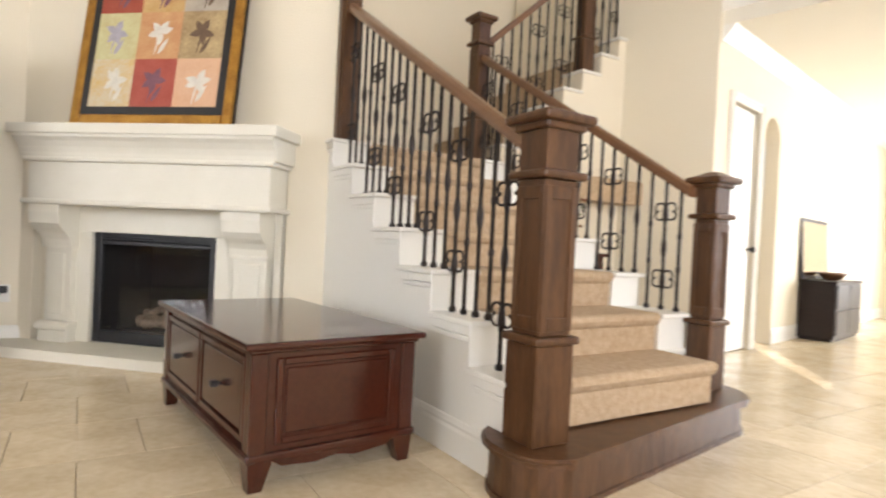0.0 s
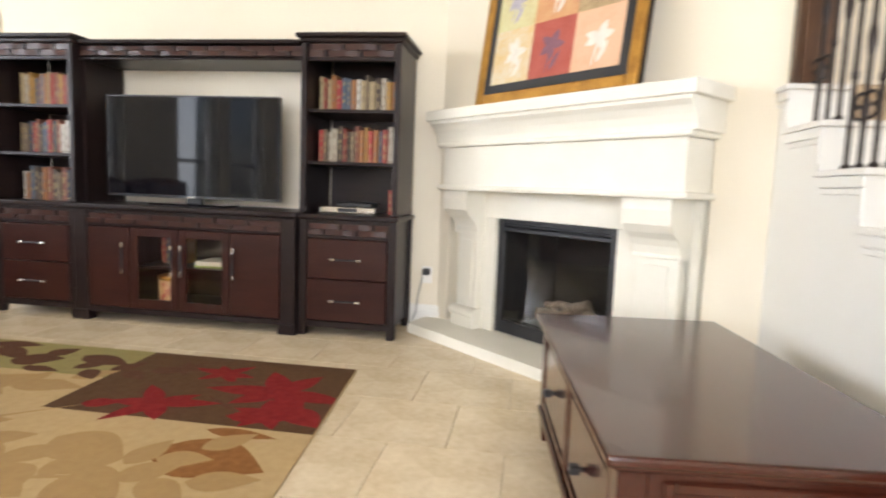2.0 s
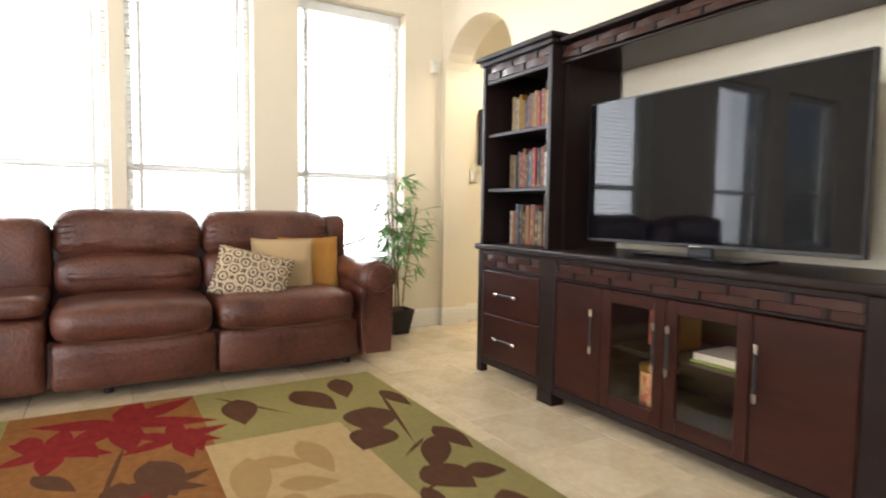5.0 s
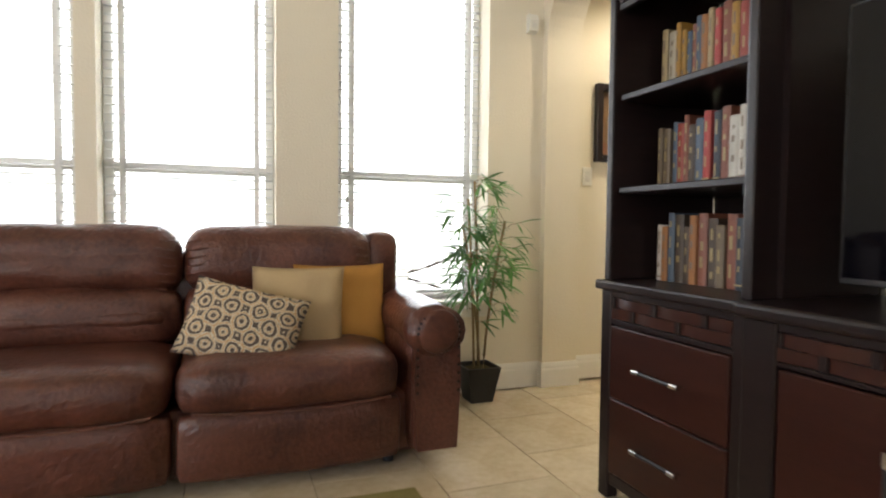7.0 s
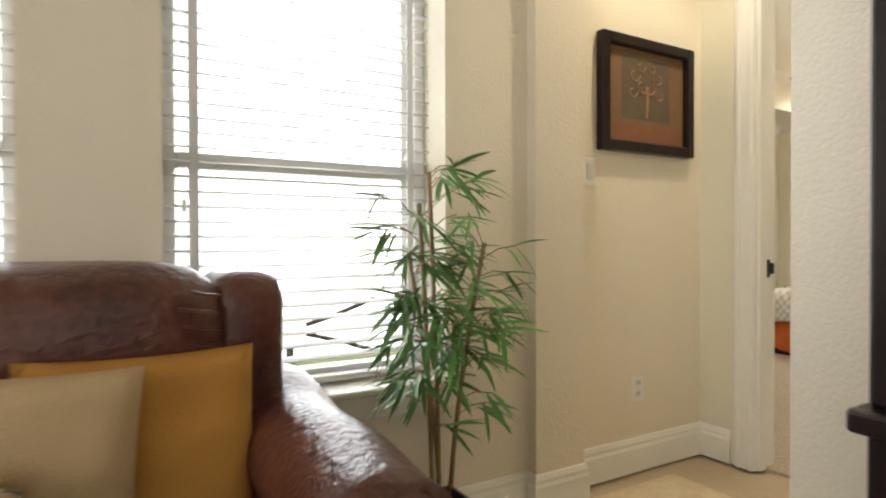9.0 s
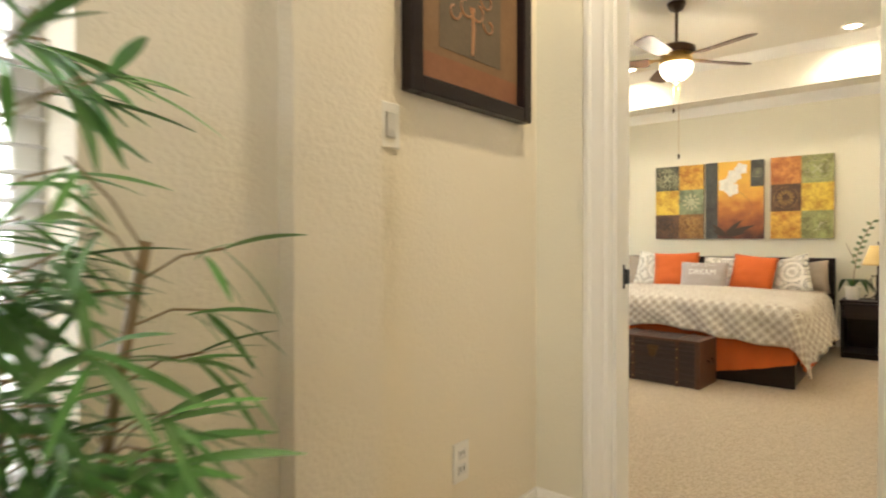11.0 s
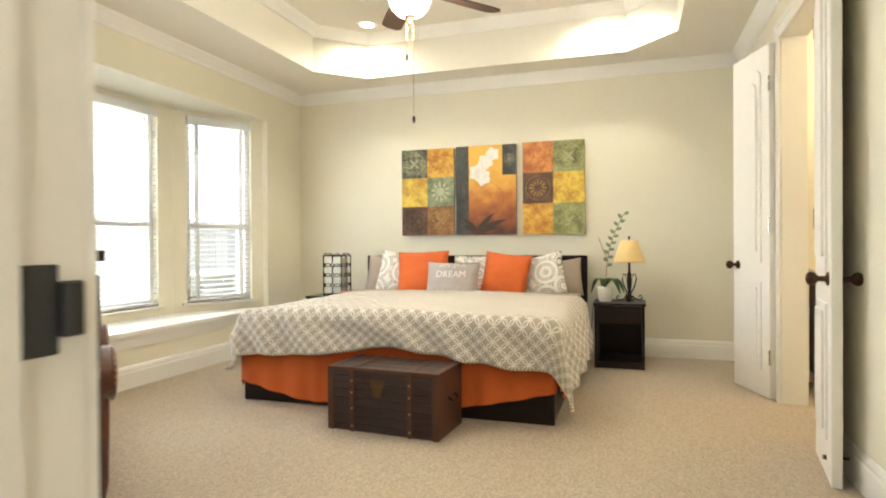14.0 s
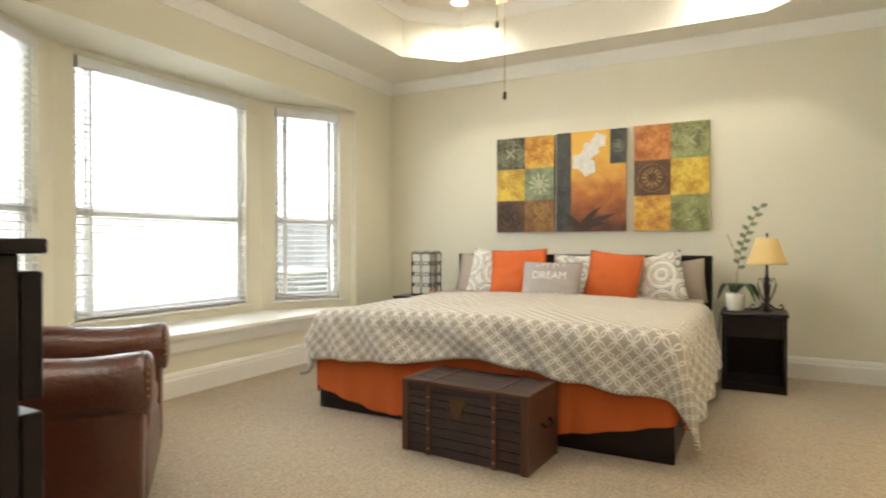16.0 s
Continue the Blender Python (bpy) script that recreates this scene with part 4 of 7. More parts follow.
def petal_shape(cx, cz, ang, ln, wd, y, bm, k=8):
    """A leaf or petal, a few tenths of a millimetre thick, standing in the xz plane."""
    pts = []
    for s in (1, -1):
        for i in range(k + 1):
            t = i / k if s == 1 else 1 - i / k
            u, v = t * ln, s * wd / 2 * math.sin(math.pi * t ** 0.8)
            if s == -1 and i in (0, k):
                continue
            pts.append((cx + u * math.cos(ang) - v * math.sin(ang), cz + u * math.sin(ang) + v * math.cos(ang)))
    prism(pts, "y", y - 0.0006, y, bm)


iw, ih = (PWd - 2 * FW - 0.10) / 3, (PHt - 2 * FW - 0.10) / 3
for i in range(9):
    c, r = i % 3, 2 - i // 3
    row_top = (6, 7, 8, 0, 1, 2, 3, 4, 5)[i]
    x0, z0 = -PWd / 2 + FW + 0.05 + c * iw, FW + 0.05 + r * ih
    part("painted_square", box(x0, x0 + iw, -0.0135, -0.012, z0, z0 + ih), surf("painted_square", *PC[row_top], 9, 0.7, 0.1, 60), pic)
    bm = bmesh.new()
    rr = random.Random(40 + i)
    fx, fz = x0 + iw * rr.uniform(0.45, 0.6), z0 + ih * rr.uniform(0.5, 0.62)
    for k in range(5):
        petal_shape(fx, fz, 2 * math.pi * k / 5 + rr.uniform(-0.4, 0.4), iw * 0.3, iw * 0.16, -0.0136 - 0.0002 * k, bm)
    petal_shape(fx, fz, radians(-100), ih * 0.5, 0.012, -0.0147, bm)
    petal_shape(fx, z0 + 0.03, radians(60), ih * 0.4, 0.03, -0.015, bm)
    part("painted_flower", bm, PETAL[(0, 0, 2, 3, 1, 2, 1, 0, 1)[i]], pic)

# ---- coffee table ----
CT_AT, CT_ROT, CT_W, CT_D, CT_H = (1.714, 1.698, 0), 5.5, 0.65, 1.23, 0.505
CT = Matrix.Translation(CT_AT) @ Matrix.Rotation(radians(CT_ROT), 4, "Z")
tb = thing("coffee_table", "dark mahogany coffee table with panelled drawers on bracket feet", "coffee table", CT)
TW, TD, TH = CT_W, CT_D, CT_H
part("top", box(-0.03, TW + 0.03, -0.03, TD + 0.03, TH - 0.025, TH, bev=0.008, seg=2), MAHOG, tb, "polished dark mahogany top")
part("top_mould", box(-0.01, TW + 0.01, -0.01, TD + 0.01, TH - 0.04, TH - 0.025, bev=0.005), MAHOG, tb)
part("body", box(0.012, TW - 0.012, 0.012, TD - 0.012, 0.125, TH - 0.04), MAHOG, tb)
part("base_mould", box(-0.008, TW + 0.008, -0.008, TD + 0.008, 0.10, 0.13, bev=0.008, seg=2), MAHOG, tb)
for x, y in ((0, 0), (TW - 0.06, 0), (0, TD - 0.06), (TW - 0.06, TD - 0.06)):
    part("corner_post", box(x, x + 0.06, y, y + 0.06, 0.12, TH - 0.04, bev=0.004), MAHOG, tb)
    sx, sy = (1 if x == 0 else -1), (1 if y == 0 else -1)
    ax, ay = (x if x == 0 else TW), (y if y == 0 else TD)
    bm = bmesh.new()
    lo = [(ax + sx * 0.008, ay + sy * 0.008), (ax + sx * 0.055, ay + sy * 0.008), (ax + sx * 0.055, ay + sy * 0.055), (ax + sx * 0.008, ay + sy * 0.055)]
    hi = [(ax, ay), (ax + sx * 0.085, ay), (ax + sx * 0.085, ay + sy * 0.085), (ax, ay + sy * 0.085)]
    v = [bm.verts.new((*p, 0)) for p in lo] + [bm.verts.new((*p, 0.10)) for p in hi]
    for f in ((0, 1, 2, 3), (4, 5, 6, 7), (0, 1, 5, 4), (1, 2, 6, 5), (2, 3, 7, 6), (3, 0, 4, 7)):
        bm.faces.new([v[i] for i in f])
    part("foot", bm, MAHOG, tb, "tapered bracket foot")


def panel_frame(parent, axis, at, out, a0, a1, z0, z1, name, knob):
    """A raised panel in a moulded frame on one side of the table."""
    def bx(u0, u1, w0, w1, za, zb, bev):
        lo_, hi_ = sorted((at + out * w0, at + out * w1))
        return box(lo_, hi_, u0, u1, za, zb, bev=bev) if axis == "x" else box(u0, u1, lo_, hi_, za, zb, bev=bev)
    p = part(name, bx(a0 + 0.035, a1 - 0.035, 0.0, 0.006, z0 + 0.035, z1 - 0.035, 0.004), MAHOG, parent)
    for u0, u1, za, zb in ((a0, a0 + 0.025, z0, z1), (a1 - 0.025, a1, z0, z1), (a0 + 0.025, a1 - 0.025, z0, z0 + 0.025), (a0 + 0.025, a1 - 0.025, z1 - 0.025, z1)):
        part("moulding", bx(u0, u1, 0.0, 0.010, za, zb, 0.004), MAHOG, p)
    if knob:
        c, zc = (a0 + a1) / 2, (z0 + z1) / 2
        k = (at + out * 0.03, c, zc) if axis == "x" else (c, at + out * 0.03, zc)
        b = (at + out * 0.004, c, zc) if axis == "x" else (c, at + out * 0.004, zc)
        part("knob", cyl(b, k, 0.006, 0.012), BLACK, p, "black drawer knob")
        part("knob_head", box(k[0] - 0.014, k[0] + 0.014, k[1] - 0.014, k[1] + 0.014, zc - 0.012, zc + 0.012, bev=0.004), BLACK, p)


h2 = TD / 2
for a0, a1 in ((0.07, h2 - 0.01), (h2 + 0.01, TD - 0.07)):
    panel_frame(tb, "x", 0.012, -1, a0, a1, 0.15, TH - 0.06, "drawer", True)
    panel_frame(tb, "x", TW - 0.012, 1, a0, a1, 0.15, TH - 0.06, "drawer", True)
for y, o in ((0.012, -1), (TD - 0.012, 1)):
    panel_frame(tb, "y", y, o, 0.09, TW - 0.09, 0.15, TH - 0.06, "end_panel", False)
    part("apron", prism([(0.08, 0.10), (TW - 0.08, 0.10), (TW - 0.12, 0.075), (TW / 2 + 0.08, 0.065), (TW / 2, 0.078), (TW / 2 - 0.08, 0.065), (0.12, 0.075)], "y", y + o * 0.004, y - o * 0.012), MAHOG, tb)

# ---- staircase ----
ST = thing("staircase", "carpeted staircase with white stringer caps and an oak starting step", "staircase", kind="structure")
SX0, SX1, RUN, RISE, SY = 2.542, 3.90, 0.313, 0.1825, 1.322
# starting step with rounded ends
pts = [(2.62 + 0.17 * math.cos(a), 1.34 + 0.17 * math.sin(a) * 1.1) for a in [math.pi / 2 + math.pi * i / 12 for i in range(13)]]
pts += [(3.93 + 0.17 * math.cos(a), 1.34 + 0.17 * math.sin(a) * 1.1) for a in [-math.pi / 2 + math.pi * i / 12 for i in range(13)]]
pts = [(x, y + 0.17 * (x - 2.70)) for x, y in pts]
big = [(3.275 + (x - 3.275) * 1.03, 1.34 + 0.17 * (x - 2.70) + (y - 1.34 - 0.17 * (x - 2.70)) * 1.16) for x, y in pts]
bm = prism(big, "z", 0.15, 0.185)
bmesh.ops.bevel(bm, geom=[e for e in bm.edges if abs(e.verts[0].co.z - e.verts[1].co.z) < 0.001], offset=0.012, segments=3, affect="EDGES")
part("start_riser", prism(pts, "z", 0, 0.15), OAK, ST, "dark stained oak riser with rounded ends")
part("start_tread", bm, OAK, ST, "polished dark oak starting tread")
part("start_shoe", prism([(3.275 + (x - 3.275) * 1.015, y - 0.008 if y < 1.34 + 0.17 * (x - 2.70) else y) for x, y in pts], "z", 0, 0.02), OAK, ST)
carpet_prof = [(0, 0), (0, 0.12), (-0.018, 0.135), (-0.03, 0.155), (-0.028, 0.175), (-0.012, 0.186), (0.334, 0.186), (0.334, 0)]
for i in range(7):
    y, z = SY + RUN * i, 0.376 - RISE + RISE * i
    part("carpet_step", prism([(y + 0.03 + a, z - (0.16 if i else 0) + (b + (0.16 if i and b > 0 else 0))) for a, b in carpet_prof], "x", SX0 + 0.24, SX1 - 0.22), STAIRPILE, ST, "beige carpeted step", smooth=False)
    for xa, xb in ((SX0, SX0 + 0.24), (SX1 - 0.22, SX1)):
        ya = (1.40 if xa == SX0 else 1.64) if i == 0 else y
        part("stringer_block", box(xa, xb, ya + 0.012, y + RUN + 0.012, 0, z + RISE - 0.022), WHITE, ST)
        out = -0.022 if xa == SX0 else 0
        part("stringer_cap", box(xa + out, xb - (out and 0) + (0.022 if not out else 0), ya - 0.016, y + RUN + 0.01, z + RISE - 0.022, z + RISE, bev=0.005, seg=2), WHITE, ST)
        if xa == SX0:
            part("bracket", box(xa - 0.012, xa, ya, y + RUN - 0.02, z + RISE - 0.062, z + RISE - 0.022, bev=0.006, seg=2), WHITE, ST)
            part("bracket_drop", box(xa - 0.010, xa, ya, ya + 0.02, z + 0.02, z + RISE - 0.062, bev=0.004), WHITE, ST)
            part("bracket", box(xa - 0.008, xa, y + 0.03, y + RUN - 0.04, z + RISE - 0.085, z + RISE - 0.066, bev=0.003), WHITE, ST)
YL = SY + RUN * 7 - 0.02
ZL = 0.376 + RISE * 6
part("landing", box(SX0 + 0.16, 6.65, YL - 0.25, 4.85, ZL - 0.2, ZL), STAIRPILE, ST, "beige carpeted landing")
part("side_wall", box(SX0 + 0.004, SX0 + 0.12, SY + 0.02, YL, 0, 0.33), WALL, ST)
trim("baseboard", [(SX0, 1.45), (SX0, 3.27)][::-1], [(-a, b) for a, b in BASE], label="tall white baseboard")
# second flight, along the back
for k in range(12):
    x, z = 4.02 + 0.215 * k, ZL + 0.19 * (k + 1)
    part("upper_step", box(x, 6.65, 3.72, 4.85, z - 0.19, z), STAIRPILE, ST, "beige carpeted step")
    part("upper_block", box(x + 0.01, x + 0.225, 3.48, 3.72, ZL + 0.1, z - 0.024), WALL, ST)
    part("upper_cap", box(x - 0.015, x + 0.222, 3.46, 3.72, z - 0.024, z, bev=0.005), WHITE, ST)


def newel(x, y, z, h, w, label):
    t = thing("newel_post", label, "newel post", mx((x, y, z)), "stair newel posts")
    s = w / 2
    part("base_block", box(-s, s, -s, s, 0, h * 0.30, bev=0.005), OAK, t)
    part("base_mould", box(-s - 0.014, s + 0.014, -s - 0.014, s + 0.014, h * 0.30, h * 0.325, bev=0.009, seg=2), OAK, t)
    r = s * 0.86
    part("shaft", box(-r, r, -r, r, h * 0.325, h * 0.79, bev=0.004), OAK, t)
    for d in range(4):
        m = Matrix.Rotation(math.pi / 2 * d, 4, "Z")
        f = bmesh.new()
        for b in [(-r, -r * 0.6, -r - 0.006, -r + 0.002, h * 0.34, h * 0.77), (r * 0.6, r, -r - 0.006, -r + 0.002, h * 0.34, h * 0.77), (-r * 0.6, r * 0.6, -r - 0.006, -r + 0.002, h * 0.73, h * 0.77), (-r * 0.6, r * 0.6, -r - 0.006, -r + 0.002, h * 0.34, h * 0.38)]:
            box(*b, bm=f, bev=0.002)
        part("panel_frame", f, OAK, t, m=m)
    part("collar", box(-s - 0.016, s + 0.016, -s - 0.016, s + 0.016, h * 0.79, h * 0.815, bev=0.01, seg=2), OAK, t)
    part("head_block", box(-r, r, -r, r, h * 0.815, h * 0.94, bev=0.004), OAK, t)
    part("cap_mould", box(-s - 0.006, s + 0.006, -s - 0.006, s + 0.006, h * 0.935, h * 0.96, bev=0.008, seg=2), OAK, t)
    part("cap", box(-s - 0.032, s + 0.032, -s - 0.032, s + 0.032, h * 0.955, h * 0.985, bev=0.012, seg=2), OAK, t)
    bm = bmesh.new()
    bmesh.ops.create_cone(bm, cap_ends=True, segments=4, radius1=(s + 0.02) * 1.414, radius2=s * 0.5, depth=h * 0.03, matrix=Matrix.Translation((0, 0, h * 0.995)) @ Matrix.Rotation(math.pi / 4, 4, "Z"))
    part("cap_top", bm, OAK, t)
    return t


newel(2.605, 1.315, 0.185, 1.15, 0.168, "thick dark stained oak newel post on the starting step")
newel(3.945, 1.565, 0.185, 1.085, 0.135, "dark stained oak newel post beside the starting step")
newel(3.86, 3.58, ZL, 1.20, 0.13, "dark stained oak newel post on the landing")
newel(4.985, 3.58, ZL + 0.19 * 5, 1.0, 0.13, "dark stained oak newel post on the upper flight")
hn = thing("half_newel", "flat dark oak half post against the wall end", "newel post", mx((2.62, 3.232, ZL)))
part("post", box(-0.055, 0.055, -0.05, 0.04, 0, 1.02, bev=0.004), OAK, hn)
part("edge_strip", box(-0.068, -0.055, -0.03, 0.03, 0, 1.02, bev=0.003), OAK, hn)

BAL = {}


def scroll(cx, cz, sx, sz, r0=0.042):
    pts = []
    for i in range(13):
        a = i / 12 * 4.4
        r = r0 * (1 - 0.62 * i / 12)
        pts.append((cx + sx * (r0 * 0.95 - r * math.cos(a)) , 0, cz + sz * (r * math.sin(a) + 0.012)))
    return pts


def baluster(h, kind):
    """Meshes of an iron baluster of that height: plain with a turned knuckle, or with scrolls."""
    key = (round(h, 2), kind)
    if key in BAL:
        return BAL[key]
    bm = box(-0.0065, 0.0065, -0.0065, 0.0065, 0, h)
    box(-0.014, 0.014, -0.014, 0.014, 0, 0.025, bm=bm, bev=0.006)
    knots = {0: (0.35, 0.62), 1: (0.5,), 2: (0.22, 0.48, 0.74)}[kind]
    for f in knots:
        lathe([(0.006, -0.06), (0.011, -0.045), (0.015, -0.02), (0.016, 0), (0.015, 0.02), (0.011, 0.045), (0.006, 0.06)] if kind else [(0.006, -0.02), (0.013, -0.01), (0.013, 0.01), (0.006, 0.02)], 8, (0, 0, h * f), bm)
    if kind == 2:
        for f in (0.24, 0.76):
            for sx in (-1, 1):
                for sz in (-1, 1):
                    tube([(x, y, z) for x, y, z in scroll(0, h * f, sx, sz)], 0.0058, 6, bm)
            box(-0.013, 0.013, -0.009, 0.009, h * f - 0.012, h * f + 0.012, bm=bm, bev=0.003)
    BAL[key] = mesh_of("baluster", bm, IRON)
    return BAL[key]


def railing(p, q, n, foot, label, swing=90):
    """A wooden handrail from p to q with iron balusters down to the heights that foot gives."""
    t = thing("stair_railing", label, "railing", group="stair railings")
    p, q = Vector(p), Vector(q)
    d = (q - p)
    prof = [(-0.03, -0.03), (0.03, -0.03), (0.034, -0.01), (0.03, 0.018), (0.015, 0.03), (-0.015, 0.03), (-0.03, 0.018), (-0.034, -0.01)]
    bm = bmesh.new()
    side = d.cross(Vector((0, 0, 1))).normalized()
    rows = [[bm.verts.new(c + side * a + Vector((0, 0, b))) for a, b in prof] for c in (p, q)]
    for j in range(8):
        bm.faces.new((rows[0][j], rows[0][(j + 1) % 8], rows[1][(j + 1) % 8], rows[1][j]))
    bm.faces.new(rows[0])
    bm.faces.new(rows[1])
    part("handrail", bm, OAK_Y, t, "brown stained oak handrail")
    for i in range(n):
        c = p + d * ((i + 0.7) / (n + 0.4))
        z0 = foot(c)
        part("baluster", baluster(c.z - 0.028 - z0, (0, 2, 0, 1, 0, 2, 1)[i % 7]), IRON, t, m=Matrix.Translation((c.x, c.y, z0)) @ Matrix.Rotation(radians(swing), 4, "Z"))
    return t


def step_z(c):
    return 0.376 + RISE * max(0, min(6, math.floor((c.y - SY + 0.016) / RUN)))


railing((2.615, 1.40, 1.215), (2.615, 3.19, 2.29), 20, step_z, "oak handrail with scrolled wrought iron balusters")
railing((3.86, 1.62, 1.18), (3.86, 3.52, 2.31), 20, step_z, "oak handrail with scrolled wrought iron balusters beside the wall")
railing((3.92, 3.58, 2.45), (6.0, 3.58, 4.28), 22, lambda c: ZL + 0.19 * (1 + max(0, math.floor((c.x - 4.005) / 0.215))), "oak handrail with iron balusters on the upper flight", 0)

# cabinet with a flower arrangement under the upper flight
cab = thing("hall_cabinet", "small dark wood cabinet against the stair wall", "cabinet", mx((4.62, 3.29, 0)))
part("body", box(-0.25, 0.25, -0.17, 0.17, 0.08, 0.80, bev=0.004), MAHOG, cab)
part("top", box(-0.28, 0.28, -0.2, 0.18, 0.80, 0.83, bev=0.006), MAHOG, cab)
for sx in (-1, 1):
    part("door", box(sx * 0.125 - 0.11, sx * 0.125 + 0.11, -0.182, -0.168, 0.14, 0.76, bev=0.004), MAHOG, cab)
    part("foot", box(sx * 0.21 - 0.03, sx * 0.21 + 0.03, -0.16, 0.16, 0, 0.08), MAHOG, cab)
arr = thing("flower_arrangement", "dried autumn flower arrangement in a dark urn on a cabinet", "flowers", mx((4.52, 3.27, 0.83)))
part("urn", lathe([(0.05, 0), (0.055, 0.012), (0.025, 0.03), (0.07, 0.10), (0.08, 0.13), (0.07, 0.15)], 20), BLACK, arr, smooth=True)
cols = [surf("dried_petal", c, None, 30, 0.8) for c in ((0.30, 0.05, 0.03), (0.45, 0.26, 0.05), (0.12, 0.14, 0.04), (0.20, 0.10, 0.04))]
for k in range(4):
    bm = bmesh.new()
    rr = random.Random(90 + k)
    for i in range(26):
        p = Vector((rr.gauss(0, 0.09), rr.gauss(0, 0.07), 0.15 + abs(rr.gauss(0.12, 0.08))))
        for j in range(4):
            a = rr.uniform(0, 6.28)
            q = p + Vector((math.cos(a), math.sin(a), rr.uniform(-0.3, 1))) * 0.035
            w = Vector((-math.sin(a), math.cos(a), 0)) * 0.012
            vs = [bm.verts.new(c) for c in (p, (p + q) / 2 + w, q, (p + q) / 2 - w)]
            bm.faces.new(vs)
    part("blooms", bm, cols[k], arr)

# foyer: white door, console and mirror
fd = thing("door_1", "white panelled door with a dark knob, closed", "door", FO, kind="structure")
part("leaf", box(0.30, 0.93, 0.03, 0.07, 0.01, 2.18), WHITE, fd)
for z0, z1 in ((0.15, 0.85), (1.0, 2.05)):
    part("panel", box(0.40, 0.83, 0.02, 0.032, z0, z1, bev=0.008), WHITE, fd)
part("knob", lathe([(0.012, 0), (0.012, 0.03), (0.028, 0.04), (0.03, 0.055), (0.018, 0.068)], 14), BLACK, fd, "dark bronze knob", True, Matrix.Translation((0.87, 0.03, 0.93)) @ Matrix.Rotation(radians(90), 4, "X"))
door_case("trim_foyer_door", 0.30, 0.93, 2.19, 0.0, m=FO, w=0.08)
bm = sweep([(1.52, 0.0, 0), (6.6, 0.0, 0)][::-1], BASE)
solid("baseboard", bm, WHITE, "tall white baseboard", kind="structure", m=FO)
cs = thing("foyer_console", "dark espresso console cabinet with drawers in the foyer", "cabinet", FO @ mx((2.3, -0.36, 0)))
part("body", box(0, 1.1, 0, 0.34, 0.03, 0.62, bev=0.004), ESP, cs)
part("top", box(-0.01, 1.12, -0.012, 0.35, 0.62, 0.645, bev=0.004), ESP, cs)
for r in range(2):
    for c in range(2):
        part("drawer", box(0.03 + c * 0.53, 0.54 + c * 0.53, -0.014, 0.004, 0.07 + r * 0.275, 0.33 + r * 0.275, bev=0.004), ESP, cs)
part("plinth", box(0.02, 1.08, 0.02, 0.33, 0, 0.03), ESP, cs)
mi = thing("wall_mirror", "large dark framed mirror standing on the console", "mirror", FO @ mx((2.3, -0.05, 0.66)) @ Matrix.Rotation(radians(-3), 4, "X"))
part("frame", box(-0.02, 0.98, 0.0, 0.03, -0.012, 0.66, bev=0.004), ESP, mi)
part("glass", box(0.02, 0.94, -0.004, 0.002, 0.03, 0.62), surf("mirror_silver", (0.9, 0.9, 0.9), None, 3, 0.02, 0, 10, 1.0), mi)
bw = thing("wooden_bowl", "brown wooden bowl on the foyer console", "bowl", FO @ mx((2.8, -0.2, 0.6455)))
part("bowl", lathe([(0.06, 0), (0.10, 0.02), (0.14, 0.06), (0.15, 0.085), (0.135, 0.083), (0.09, 0.03)], 22), OAK_Y, bw, smooth=True)

# ---- rug ----
RUGM = {k: surf("rug_" + k, a, b, 30, 0.95, 0.7, 260, spread=0.22, spec=0.1) for k, a, b in (("beige", (0.44, 0.31, 0.15), (0.52, 0.38, 0.20)), ("green", (0.26, 0.22, 0.085), (0.32, 0.27, 0.11)), ("brown", (0.085, 0.045, 0.022), (0.12, 0.065, 0.032)), ("rust", (0.20, 0.085, 0.025), (0.31, 0.14, 0.045)), ("red", (0.16, 0.011, 0.014), (0.27, 0.026, 0.024)), ("leafbrown", (0.085, 0.038, 0.022), (0.12, 0.055, 0.03)), ("tanleaf", (0.36, 0.23, 0.10), (0.41, 0.27, 0.12)))}
rug = thing("area_rug", "patchwork rug of brown, red, green and beige leaf panels", "rug")


def rx(x, y):
    return x + max(0, (x + 2.0)) / 2.7 * 0.10 * (3.51 - y)


def rug_poly(name, pts, z, material):
    bm = prism([(rx(x, y), y) for x, y in pts], "z", 0.0 if z < 0.008 else 0.006, z)
    return part(name, bm, material, rug)


rug_poly("pile", [(-2.48, 1.06), (0.64, 1.06), (0.64, 3.525), (-2.48, 3.525)], 0.0075, RUGM["beige"])
for pts, k in (([(-0.53, 2.69), (0.638, 2.69), (0.638, 3.523), (-0.53, 3.523)], "brown"),
               ([(-2.478, 2.53), (-1.76, 2.53), (-1.76, 3.08), (-0.53, 3.08), (-0.53, 3.523), (-2.478, 3.523)], "green"),
               ([(-2.478, 1.75), (-0.985, 1.75), (-0.985, 2.49), (-1.76, 2.49), (-1.76, 2.53), (-2.478, 2.53)], "rust"),
               ([(-2.478, 1.062), (-1.3, 1.062), (-1.3, 1.75), (-2.478, 1.75)], "green"),
               ([(-0.55, 1.062), (0.638, 1.062), (0.638, 1.8), (-0.55, 1.8)], "brown")):
    rug_poly("pattern_block", pts, 0.0085, RUGM[k])


